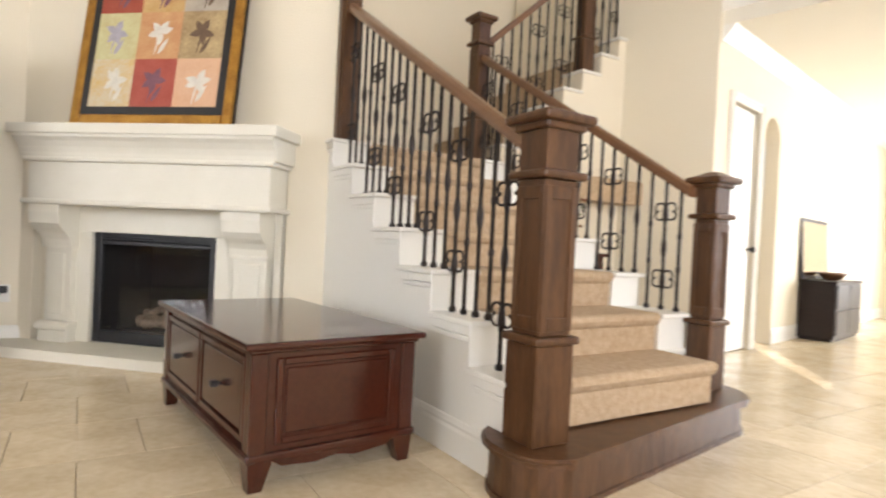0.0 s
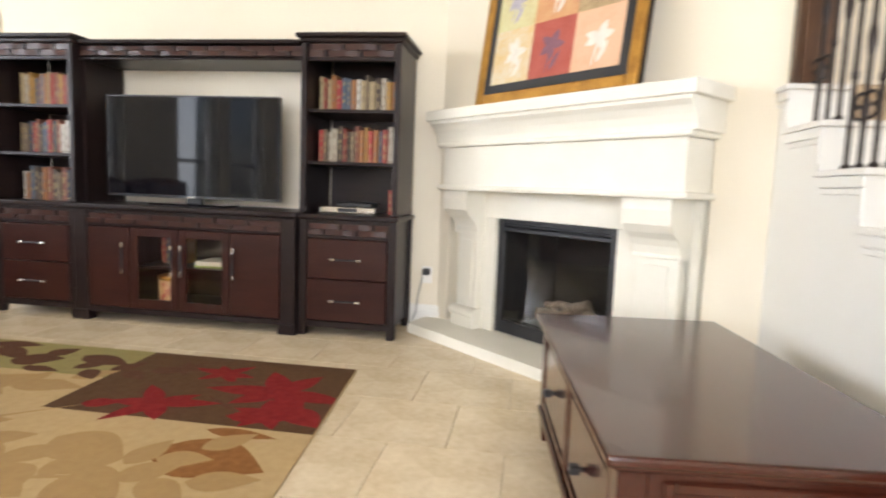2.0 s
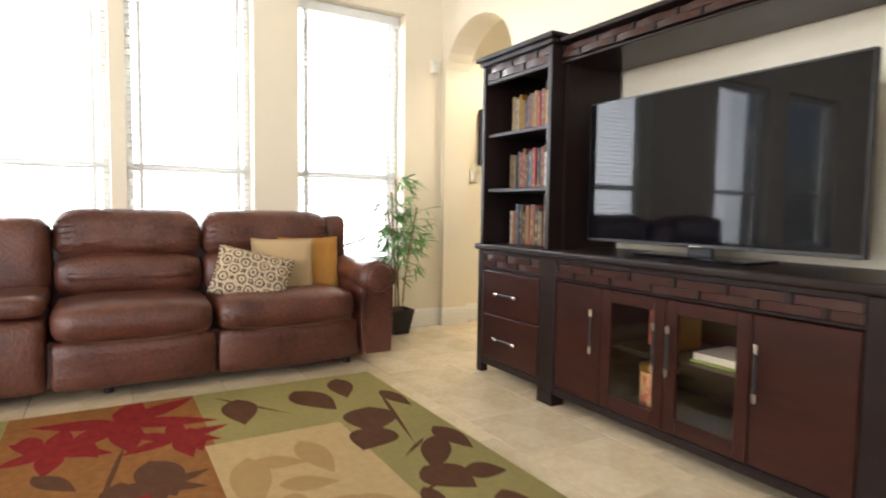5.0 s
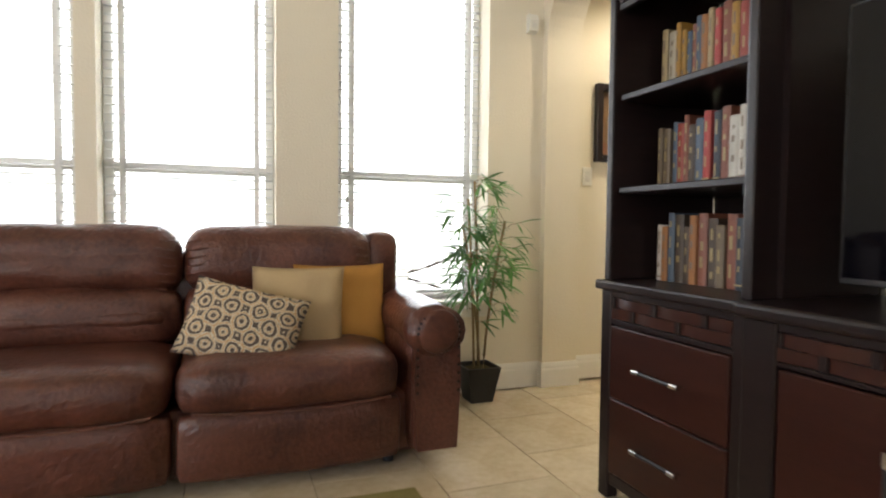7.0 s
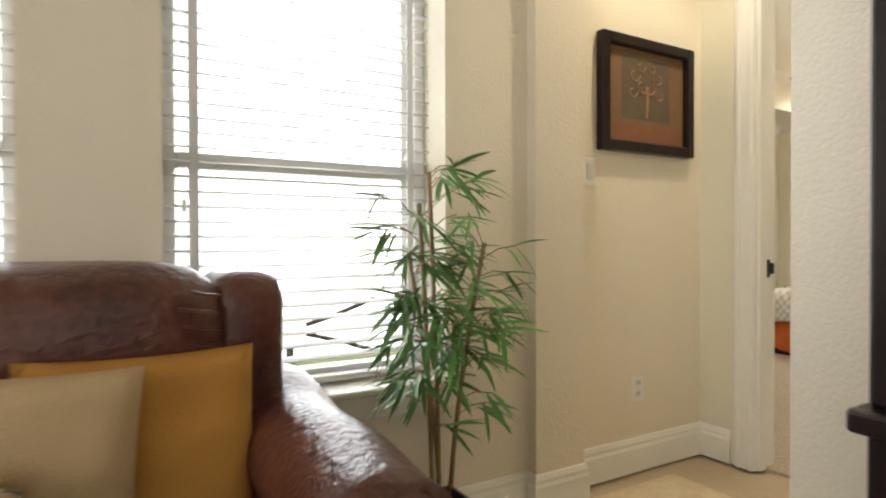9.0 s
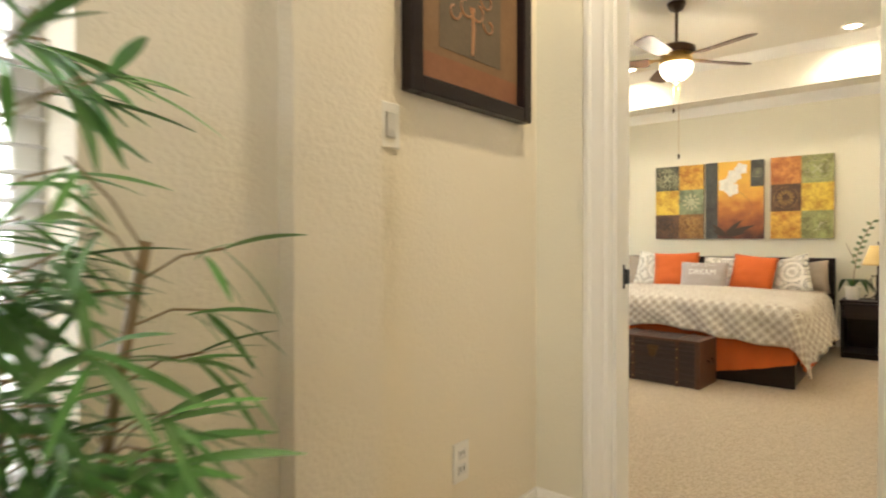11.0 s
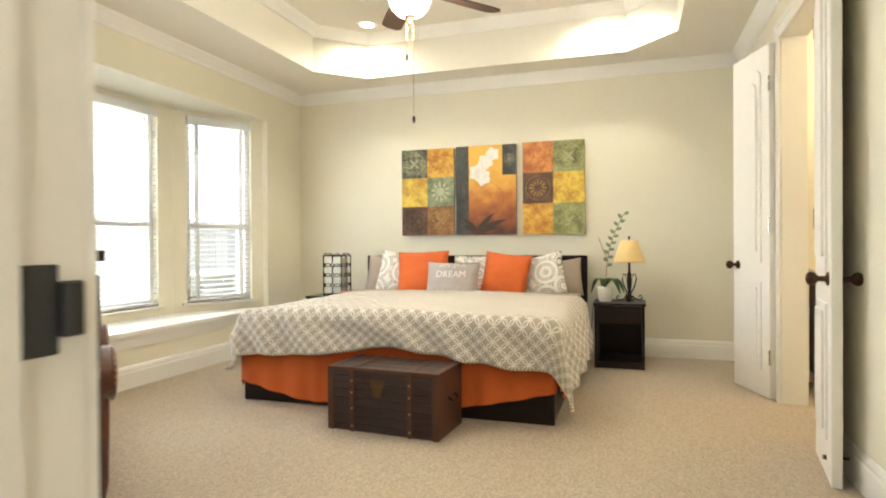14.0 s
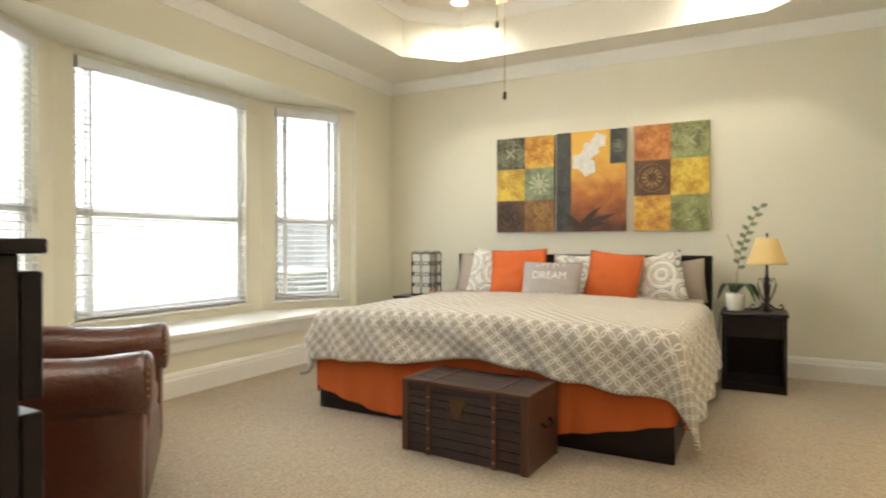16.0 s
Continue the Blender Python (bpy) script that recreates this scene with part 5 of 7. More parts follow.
def leaf_xy(bm, x, y, ang, ln, wd, z, k=9):
    pts = []
    for s in (1, -1):
        for i in range(k + 1):
            if s == -1 and i in (0, k):
                continue
            t = i / k if s == 1 else 1 - i / k
            u, v = t * ln, s * wd / 2 * math.sin(math.pi * t ** 0.75)
            px, py = x + u * math.cos(ang) - v * math.sin(ang), y + u * math.sin(ang) + v * math.cos(ang)
            px, py = max(-2.475, min(rx(0.635, py), px)), max(1.065, min(3.52, py))
            pts.append((px, py))
    prism(pts, "z", 0.0082, z, bm)


def rug_leaves(name, k, rows, z):
    for i, (x, y, a, l, w) in enumerate(rows):
        bm = bmesh.new()
        leaf_xy(bm, x, y, radians(a), l, w, z + 0.00008 * (i % 7) + 0.00001 * i)
        part(name, bm, RUGM[k], rug)


def flower(x, y, s, seed):
    r = random.Random(seed)
    return [(x, y, 60 * i + r.uniform(-14, 14), s * r.uniform(0.75, 1.2), s * 0.38) for i in range(6)]


rug_leaves("leaf", "leafbrown", [(-2.30, 3.02, 15, 0.40, 0.20), (-2.3, 2.72, -5, 0.38, 0.17), (-2.42, 3.30, -10, 0.36, 0.14), (-1.88, 3.28, -20, 0.34, 0.26), (-1.60, 3.22, -40, 0.26, 0.22), (-1.50, 3.44, 5, 0.30, 0.12), (-1.40, 3.40, -30, 0.36, 0.13), (-1.15, 3.20, 20, 0.26, 0.20), (-1.05, 3.32, 60, 0.17, 0.14), (-0.85, 3.36, -15, 0.34, 0.15), (-1.0, 3.12, -5, 0.22, 0.08), (-2.1, 3.44, 8, 0.30, 0.10)], 0.0092)
rug_leaves("stem", "leafbrown", [(-2.05, 3.42, -12, 0.7, 0.022), (-1.40, 3.34, -50, 0.22, 0.02), (-2.38, 2.62, 35, 0.5, 0.02), (-1.02, 3.24, -70, 0.16, 0.02)], 0.0091)
rug_leaves("petal", "red", flower(0.40, 3.10, 0.33, 1) + flower(-0.06, 2.84, 0.24, 2) + flower(0.02, 3.28, 0.17, 3) + flower(0.46, 2.84, 0.2, 13) + [(0.30, 2.78, 12, 0.34, 0.14), (0.52, 2.92, -40, 0.26, 0.15), (-0.36, 2.76, 20, 0.16, 0.10)], 0.0092)
rug_leaves("petal", "leafbrown", flower(-0.22, 3.3, 0.13, 4) + [(0.0, 3.12, 20, 0.3, 0.03), (0.1, 2.98, -35, 0.3, 0.025)], 0.0091)
rug_leaves("petal", "red", flower(-2.2, 2.2, 0.36, 5) + flower(-1.9, 2.4, 0.22, 6) + flower(-1.98, 1.95, 0.26, 16) + [(-1.45, 2.25, -30, 0.26, 0.12), (-1.30, 2.12, -70, 0.24, 0.11), (-2.1, 1.98, 25, 0.30, 0.12), (-2.2, 1.85, 5, 0.24, 0.1), (-2.0, 2.46, 3, 0.3, 0.09)], 0.0092)
rug_leaves("petal", "leafbrown", flower(-1.45, 2.3, 0.17, 21) + [(-1.70, 2.28, 10, 0.36, 0.17), (-1.55, 2.18, -10, 0.22, 0.11), (-1.9, 2.2, -10, 0.6, 0.02), (-1.75, 1.9, 35, 0.25, 0.09)], 0.0093)
rug_leaves("leaf", "tanleaf", [(-1.62, 2.85, 5, 0.36, 0.13), (-1.55, 2.62, -8, 0.45, 0.15), (-1.0, 2.78, 60, 0.3, 0.24), (-1.05, 2.6, -20, 0.4, 0.28), (-0.8, 2.5, -50, 0.4, 0.30), (-0.55, 2.3, -20, 0.4, 0.26), (-0.2, 2.45, -15, 0.36, 0.24), (-0.75, 2.05, 30, 0.36, 0.22), (0.05, 2.2, -30, 0.34, 0.22), (-0.85, 2.9, 5, 0.36, 0.16)], 0.0086)
rug_leaves("stem", "tanleaf", [(-1.0, 2.2, 40, 0.9, 0.025), (-0.6, 2.6, -60, 0.6, 0.02), (-0.3, 2.1, 15, 0.6, 0.02)], 0.0087)
def branch(x, y, ang, n, step, ln, wd):
    out, a = [], ang
    for i in range(n):
        out.append((x, y, a + 52 - 4 * i, ln, wd))
        out.append((x + step * 0.4 * math.cos(radians(a)), y + step * 0.4 * math.sin(radians(a)), a - 48 + 4 * i, ln * 0.92, wd))
        x, y, a = x + step * math.cos(radians(a)), y + step * math.sin(radians(a)), a + 9
    return out + [(x, y, a, ln, wd)]


rug_leaves("leaf", "tanleaf", branch(-1.5, 2.62, 12, 4, 0.24, 0.22, 0.12) + branch(-0.7, 2.45, -28, 5, 0.24, 0.24, 0.13) + branch(-0.75, 2.0, 5, 5, 0.25, 0.22, 0.12), 0.0089)
rug_leaves("leaf", "leafbrown", branch(-0.75, 3.16, 4, 2, 0.2, 0.2, 0.1) + branch(-2.35, 1.2, 10, 4, 0.24, 0.2, 0.11), 0.0094)
rug_leaves("leaf", "rust", [(0.22, 2.46, -12, 0.46, 0.30), (0.3, 2.64, -4, 0.30, 0.08)], 0.009)

# ---- living room: sofa, cushions, plant ----
sofa = thing("reclining_sofa", "brown leather reclining sofa with rolled arms under the windows", "sofa")
SEATS = [(2.685, 3.525), (1.895, 2.680), (0.75, 1.54)]
part("base", box(-3.42, -2.72, 0.62, 3.62, 0.05, 0.30, bev=0.02), LEATHER, sofa)
part("back_frame", puffy(-3.50, -3.30, 0.62, 3.62, 0.10, 0.86, 0.05, 3), LEATHER, sofa, smooth=True)
for i, (a, b) in enumerate(SEATS):
    s = part("seat", puffy(-3.22, -2.60, a + 0.004, b - 0.004, 0.29, 0.50, 0.085, i, 0.012), LEATHER, sofa, "padded leather seat", True)
    part("seat_seam", tube([(-2.605 + 0.004 * math.sin(k), a + 0.06 + (b - a - 0.12) * k / 10, 0.325 - 0.02 * math.sin(math.pi * k / 10)) for k in range(11)], 0.005, 6), LEATHER, s)
    part("footrest", puffy(-2.76, -2.625, a + 0.006, b - 0.006, 0.055, 0.315, 0.04, i + 5, 0.008), LEATHER, sofa, smooth=True)
    part("back_lower", puffy(-3.36, -3.10, a + 0.004, b - 0.004, 0.46, 0.72, 0.09, i + 9, 0.016), LEATHER, sofa, smooth=True)
    part("lumbar_fold", puffy(-3.34, -3.09, a + 0.06, b - 0.06, 0.555, 0.63, 0.035, i + 7, 0.012), LEATHER, sofa, smooth=True)
    bm = puffy(-3.46, -3.14, a + 0.002, b - 0.002, 0.68, 0.975, 0.11, i + 12, 0.02, cuts=14)
    for v in bm.verts:
        v.co.z += 0.02 * math.cos((v.co.y - (a + b) / 2) / (b - a) * 2.6) - 0.01
    for v in bm.verts:
        u = (v.co.y - a) / (b - a)
        v.co.x += 0.007 * noise.noise(Vector((v.co.y * 11, v.co.z * 26, i))) * (1.4 - 1.6 * abs(u - 0.5))
    part("headrest", bm, LEATHER, sofa, "plump leather headrest", True)
    for k in range(7):
        for s_ in (-1, 1):
            y = (a + 0.02) if s_ < 0 else (b - 0.02)
            z = 0.70 + 0.035 * k
            part("crease", tube([(-3.16, y, z), (-3.142, y - s_ * 0.03, z + 0.004), (-3.137, y - s_ * (0.06 + 0.012 * (k % 3)), z + 0.012)], 0.004, 5), LEATHER, sofa)
# middle console with a lid
part("console_body", puffy(-3.2, -2.63, 1.55, 1.885, 0.06, 0.44, 0.04, 21), LEATHER, sofa, smooth=True)
part("console_lid", puffy(-3.18, -2.64, 1.56, 1.88, 0.44, 0.55, 0.04, 22), LEATHER, sofa, "padded leather console lid", True)
part("console_back", puffy(-3.42, -3.12, 1.55, 1.885, 0.46, 0.93, 0.09, 23, 0.015), LEATHER, sofa, smooth=True)
for a, b, sd in ((3.53, 3.78, 1), (0.50, 0.745, -1)):
    arm = part("arm", puffy(-3.36, -2.66, a + 0.02, b - 0.04, 0.06, 0.58, 0.05, 30 + sd, 0.008), LEATHER, sofa, "rolled leather arm with nail trim", True)
    c = (a + b) / 2 + 0.01 * sd
    pts = [(-3.40 + 0.78 * k / 12, c + sd * 0.008 * math.sin(k), 0.575 - 0.012 * (k / 12) ** 2 + (0.03 * (1 - k / 3) if k < 3 else 0)) for k in range(13)]
    part("arm_roll", tube(pts, 0.125, 16, flat=0.85), LEATHER, arm, smooth=True)
    part("arm_front", lathe([(0.002, 0.008), (0.06, 0.01), (0.085, 0.004), (0.095, -0.012)], 22), LEATHER, arm, smooth=True, m=Matrix.Translation((-2.612, c, 0.565)) @ Matrix.Rotation(radians(90), 4, "Y"))
    part("arm_panel", prism([(c - 0.085, 0.08), (c + 0.085, 0.08), (c + 0.10, 0.36), (c + 0.095, 0.52), (c - 0.095, 0.52), (c - 0.10, 0.36)], "x", -2.70, -2.622), LEATHER, arm)
    for k in range(26):
        if k < 13:
            a_ = math.pi * k / 12
            p = (-2.612, c + 0.088 * math.cos(a_), 0.56 + 0.082 * math.sin(a_))
        else:
            s2 = 1 if k % 2 else -1
            p = (-2.618, c + s2 * 0.088, 0.53 - 0.035 * (k // 2 - 6))
        part("nail_head", lathe([(0.007, 0), (0.005, 0.004), (0.001, 0.005)], 8), IRON, arm, m=Matrix.Translation(p) @ Matrix.Rotation(radians(90), 4, "Y"))
    # wing beside the headrest
    part("wing", puffy(-3.50, -3.18, (a - 0.03) if sd > 0 else b - 0.10, (a + 0.13) if sd > 0 else (b + 0.03), 0.58, 0.955, 0.055, 40 + sd, 0.01), LEATHER, sofa, smooth=True)
for x in (-3.35, -2.78):
    for y in (0.75, 2.15, 3.5):
        part("foot", cyl((x, y, 0), (x, y, 0.055), 0.025), BLACK, sofa)


def damask():
    """Cotton printed with a lattice of ovals and scrolls."""
    m = surf("damask_print", (0.62, 0.56, 0.44), None, 8, 0.9, 0.2, 200)
    nt = m.node_tree
    b = nt.nodes["Principled BSDF"]
    tc = nt.nodes.new("ShaderNodeTexCoord")
    mp = nt.nodes.new("ShaderNodeMapping")
    mp.inputs["Scale"].default_value, mp.inputs["Rotation"].default_value = (13, 13, 0), (0, 0, radians(45))
    nt.links.new(tc.outputs["Object"], mp.inputs[0])
    v = nt.nodes.new("ShaderNodeTexVoronoi")
    v.inputs["Randomness"].default_value, v.inputs["Scale"].default_value = 0.0, 1.0
    nt.links.new(mp.outputs[0], v.inputs["Vector"])
    w = nt.nodes.new("ShaderNodeMath")
    w.operation = "SINE"
    mul = nt.nodes.new("ShaderNodeMath")
    mul.operation, mul.inputs[1].default_value = "MULTIPLY", 22
    nz = nt.nodes.new("ShaderNodeTexNoise")
    nz.inputs["Scale"].default_value = 26
    nt.links.new(tc.outputs["Object"], nz.inputs["Vector"])
    add = nt.nodes.new("ShaderNodeMath")
    add.operation = "MULTIPLY_ADD"
    add.inputs[1].default_value = 0.35
    nt.links.new(nz.outputs[0], add.inputs[0])
    nt.links.new(v.outputs["Distance"], add.inputs[2])
    nt.links.new(add.outputs[0], mul.inputs[0])
    nt.links.new(mul.outputs[0], w.inputs[0])
    r = nt.nodes.new("ShaderNodeValToRGB")
    r.color_ramp.interpolation = "CONSTANT"
    r.color_ramp.elements[0].color, r.color_ramp.elements[1].color = (0.10, 0.075, 0.06, 1), (0.60, 0.52, 0.38, 1)
    r.color_ramp.elements[1].position = 0.45
    e = r.color_ramp.elements.new(0.93)
    e.color = (0.50, 0.30, 0.14, 1)
    half = nt.nodes.new("ShaderNodeMapRange")
    half.inputs["From Min"].default_value = -1
    nt.links.new(w.outputs[0], half.inputs["Value"])
    nt.links.new(half.outputs[0], r.inputs[0])
    nt.links.new(r.outputs[0], b.inputs["Base Color"])
    return m


def throw_pillow(label, material, at, size, rot, h=0.15, seed=0, group="", piping=None):
    t = thing("throw_pillow", label, "pillow", Matrix.Translation(at) @ Euler([radians(a) for a in rot]).to_matrix().to_4x4(), group)
    c = part("cover", cushion(size[0], size[1], h, 14, 2.2, seed, 0.012, pinch=0.10), material, t, smooth=True)
    part("seam", tube([(size[0] / 2 * 0.95 * u, size[1] / 2 * 0.95 * v, 0) for u, v in ((-1, -1), (0, -0.96), (1, -1), (0.96, 0), (1, 1), (0, 0.96), (-1, 1), (-0.96, 0), (-1, -1))], 0.003, 5), piping or material, t)
    return t


DAMASK = damask()
throw_pillow("tan suede square throw pillow on the leather sofa", TAN, (-3.01, 3.15, 0.61), (0.40, 0.40), (78, 0, 76), 0.13, 2, "sofa pillows")
throw_pillow("mustard yellow square throw pillow on the leather sofa", MUSTARD, (-3.08, 3.355, 0.605), (0.42, 0.42), (76, 0, 90), 0.13, 3, "sofa pillows")
throw_pillow("black and cream patterned throw pillow on the leather sofa", DAMASK, (-2.86, 2.925, 0.585), (0.46, 0.32), (66, 14, 76), 0.14, 1, "sofa pillows")

pl = thing("bamboo_plant", "artificial bamboo plant in a black square pot", "plant", mx((-3.44, 4.20, 0)))
bm = bmesh.new()
v = [bm.verts.new((sx * 0.065, sy * 0.065, 0)) for sx, sy in ((-1, -1), (1, -1), (1, 1), (-1, 1))] + [bm.verts.new((sx * 0.10, sy * 0.10, 0.20)) for sx, sy in ((-1, -1), (1, -1), (1, 1), (-1, 1))] + [bm.verts.new((sx * 0.088, sy * 0.088, 0.20)) for sx, sy in ((-1, -1), (1, -1), (1, 1), (-1, 1))] + [bm.verts.new((sx * 0.085, sy * 0.085, 0.17)) for sx, sy in ((-1, -1), (1, -1), (1, 1), (-1, 1))]
bm.faces.new(v[0:4])
for k in range(3):
    for i in range(4):
        bm.faces.new((v[4 * k + i], v[4 * k + (i + 1) % 4], v[4 * k + 4 + (i + 1) % 4], v[4 * k + 4 + i]))
bm.faces.new(v[12:16])
part("pot", bm, BLACK, pl, "black glazed square pot")
part("moss", cushion(0.165, 0.165, 0.03, 6), surf("dry_moss", (0.10, 0.08, 0.03), None, 30, 0.95, 0.8, 90), pl, m=mx((0, 0, 0.175)))
lr = random.Random(7)
LEAF = []
for ln in (0.145, 0.12, 0.09):
    bm = bmesh.new()
    prev = None
    for i in range(7):
        t = i / 6
        w = ln * 0.056 * math.sin(math.pi * min(1, t * 0.92 + 0.06)) ** 0.8
        row = [bm.verts.new((ln * t, -w, -0.25 * ln * t * t)), bm.verts.new((ln * t, 0, -0.25 * ln * t * t - w * 0.25)), bm.verts.new((ln * t, w, -0.25 * ln * t * t))]
        if prev:
            for j in range(2):
                bm.faces.new((prev[j], row[j], row[j + 1], prev[j + 1]))
        prev = row
    LEAF.append(mesh_of("leaf", bm, GREEN, True))
stems = [(0.0, 0.0, 1.24, 0.01, -0.04), (0.03, 0.02, 1.02, 0.05, 0.10), (-0.03, 0.02, 0.98, -0.02, -0.10), (0.01, -0.03, 1.14, 0.03, -0.06)]
count = 0
extra = bmesh.new()
for k, (x, y, h, dx, dy) in enumerate(stems):
    bm = bmesh.new()
    line = [Vector((x + dx * t ** 1.5, y + dy * t ** 1.5, 0.17 + (h - 0.17) * t)) for t in [i / 9 for i in range(10)]]
    tube(line, 0.0075, 8, bm)
    for p in line[1:-1:2]:
        lathe([(0.0075, -0.006), (0.0105, 0), (0.0075, 0.006)], 8, p, bm)
    st = part("cane", bm, CANE, pl, "slim brown bamboo cane", True)
    for i in range(20):
        t = lr.uniform(0.08, 1.0) ** 0.55
        base = line[min(8, int(t * 9))].lerp(line[min(9, int(t * 9) + 1)], t * 9 % 1)
        a = lr.uniform(-1.9, 1.4)
        tip = base + Vector((math.cos(a), math.sin(a), lr.uniform(0.15, 0.75))) * lr.uniform(0.05, 0.15)
        part("twig", tube([base, (base + tip) / 2 + Vector((0, 0, 0.012)), tip], 0.0018, 5), CANE, pl)
        for j in range(lr.randrange(5, 9)):
            m = Matrix.Translation(tip.lerp(base, lr.uniform(0, 0.35))) @ Euler((lr.uniform(-0.6, 0.6), lr.uniform(-0.5, 0.7), a + lr.uniform(-1.0, 1.0))).to_matrix().to_4x4()
            if count < 300:
                part("leaf", LEAF[lr.randrange(3)], GREEN, pl, m=m)
            else:
                tmp = LEAF[lr.randrange(3)]
                for poly in tmp.polygons:
                    extra.faces.new([extra.verts.new(m @ tmp.vertices[q].co) for q in poly.vertices])
            count += 1
part("leaves", extra, GREEN, pl, smooth=True)

sens = thing("alarm_sensor", "small white alarm sensor high on the wall", "sensor")
part("body", prism([(WEST, 2.15), (WEST + 0.045, 2.16), (WEST + 0.05, 2.22), (WEST + 0.03, 2.26), (WEST, 2.26)], "y", 4.56, 4.62), WHITE, sens)
part("lens", box(WEST + 0.044, WEST + 0.052, 4.575, 4.605, 2.17, 2.205, bev=0.002), BLIND, sens)

# metal sun ornament outside the window
orn = thing("garden_ornament", "white metal sunburst ornament standing outside the window", "ornament", mx((-4.5, 4.02, 0)))
part("disc", lathe([(0.002, 0), (0.075, 0.004), (0.075, 0.016), (0.002, 0.02)], 24), WHITE, orn, m=Matrix.Translation((0, 0, 0.62)) @ Matrix.Rotation(radians(90), 4, "Y"))
for s in (-1, 1):
    for q in (-1, 1):
        part("ray", tube([(0, s * 0.07, 0.62 + q * 0.02), (0, s * 0.22, 0.62 + q * 0.06), (0, s * 0.42, 0.62 + q * 0.13)], 0.012, 6), IRON, orn)
part("post", cyl((0, 0, -0.4), (0, 0, 0.55), 0.02), IRON, orn)

# ---- hall ----
HX = -3.66
vp = thing("framed_print", "dark framed brown print of a scrolling tree", "picture", Matrix.Translation((HX, 5.385, 1.412)) @ Matrix.Rotation(radians(90), 4, "Z"))
w, h = 0.585, 0.50
fr = bmesh.new()
for b in [(-w / 2, -w / 2 + 0.045, -0.045, -0.002, 0, h), (w / 2 - 0.045, w / 2, -0.045, -0.002, 0, h), (-w / 2 + 0.045, w / 2 - 0.045, -0.045, -0.002, 0, 0.045), (-w / 2 + 0.045, w / 2 - 0.045, -0.045, -0.002, h - 0.045, h)]:
    box(*b, bm=fr, bev=0.004)
part("frame", fr, ESP, vp, "deep espresso frame")
part("mat_board", box(-w / 2 + 0.045, w / 2 - 0.045, -0.014, -0.004, 0.045, h - 0.045), surf("brown_print_paper", (0.23, 0.13, 0.06), (0.17, 0.09, 0.04), 7, 0.7, 0.1, 60), vp)
part("print", box(-0.15, 0.15, -0.0155, -0.013, 0.15, 0.42), surf("olive_print", (0.10, 0.075, 0.045), (0.14, 0.10, 0.06), 9, 0.7, 0.1, 60), vp)
part("lower_band", box(-w / 2 + 0.05, w / 2 - 0.05, -0.0148, -0.013, 0.05, 0.125), surf("rust_band", (0.26, 0.11, 0.05), (0.2, 0.08, 0.035), 9, 0.7), vp)
tr = bmesh.new()
tube([(0, -0.0165, 0.16), (0.005, -0.0165, 0.24), (0, -0.0165, 0.30)], 0.006, 6, tr)
for s in (-1, 1):
    for k, (r0, zc, xo) in enumerate(((0.04, 0.30, 0.03), (0.035, 0.345, 0.075), (0.03, 0.27, 0.085), (0.028, 0.385, 0.035))):
        pts = [(s * (xo + (r0 * (1 - 0.6 * i / 12)) * math.cos(4.6 * i / 12 + math.pi)), -0.0165, zc + (r0 * (1 - 0.6 * i / 12)) * math.sin(4.6 * i / 12 + math.pi)) for i in range(13)]
        tube(pts, 0.0035, 5, tr)
part("painted_tree", tr, surf("copper_paint", (0.42, 0.20, 0.09), None, 20, 0.5), vp)
sw = thing("light_switch", "white rocker light switch plate", "light switch")
part("plate", box(HX, HX + 0.007, 5.012, 5.086, 1.258, 1.375, bev=0.003), WHITE, sw)
part("rocker", box(HX + 0.006, HX + 0.012, 5.032, 5.066, 1.283, 1.35, bev=0.003), BLIND, sw)
ol = thing("wall_outlet", "white duplex wall outlet", "outlet")
part("plate", box(HX, HX + 0.007, 5.306, 5.38, 0.31, 0.428, bev=0.003), WHITE, ol)
for z in (0.338, 0.385):
    s = part("socket", box(HX + 0.006, HX + 0.009, 5.326, 5.36, z - 0.006, z + 0.024, bev=0.003), BLIND, ol)
    for y in (5.336, 5.350):
        part("slot", box(HX + 0.0085, HX + 0.0096, y - 0.0015, y + 0.0015, z + 0.004, z + 0.016), BLACK, s)
hc = thing("recessed_light", "lit recessed ceiling light", "ceiling light", group="recessed lights")
part("trim_ring", lathe([(0.055, 0), (0.08, -0.006), (0.082, 0), (0.055, 0.004)], 24, (-3.1, 5.35, 2.75)), WHITE, hc)
part("bulb", lathe([(0.002, 0), (0.05, 0.001), (0.05, 0.004)], 20, (-3.1, 5.35, 2.746)), CAN, hc)
lamp("recessed_lamp", "SPOT", look((-3.1, 5.35, 2.73), (-3.1, 5.351, 0)), 45, (1.0, 0.86, 0.62), 0.05, 130)

# ---- bedroom ----
bed = thing("king_bed", "king bed with a dark wood frame and an orange bed skirt", "bed")
BX0, BX1, BY0, BY1 = -5.20, -3.285, 8.56, 10.55
part("headboard", box(BX0 - 0.06, BX1 + 0.03, 10.47, 10.53, 0.05, 0.86, bev=0.006, seg=2), ESP, bed, "dark flat headboard")
part("side_rail", box(BX0, BX0 + 0.03, BY0 + 0.03, 10.47, 0.02, 0.27, bev=0.004), ESP, bed)
part("side_rail", box(BX1 - 0.03, BX1, BY0 + 0.03, 10.47, 0.02, 0.27, bev=0.004), ESP, bed)
part("foot_rail", box(BX0, BX1, BY0, BY0 + 0.035, 0.004, 0.27, bev=0.005), ESP, bed)
for x in (BX0 + 0.04, BX1 - 0.04):
    part("leg", box(x - 0.03, x + 0.03, 10.40, 10.46, 0.004, 0.2), ESP, bed)
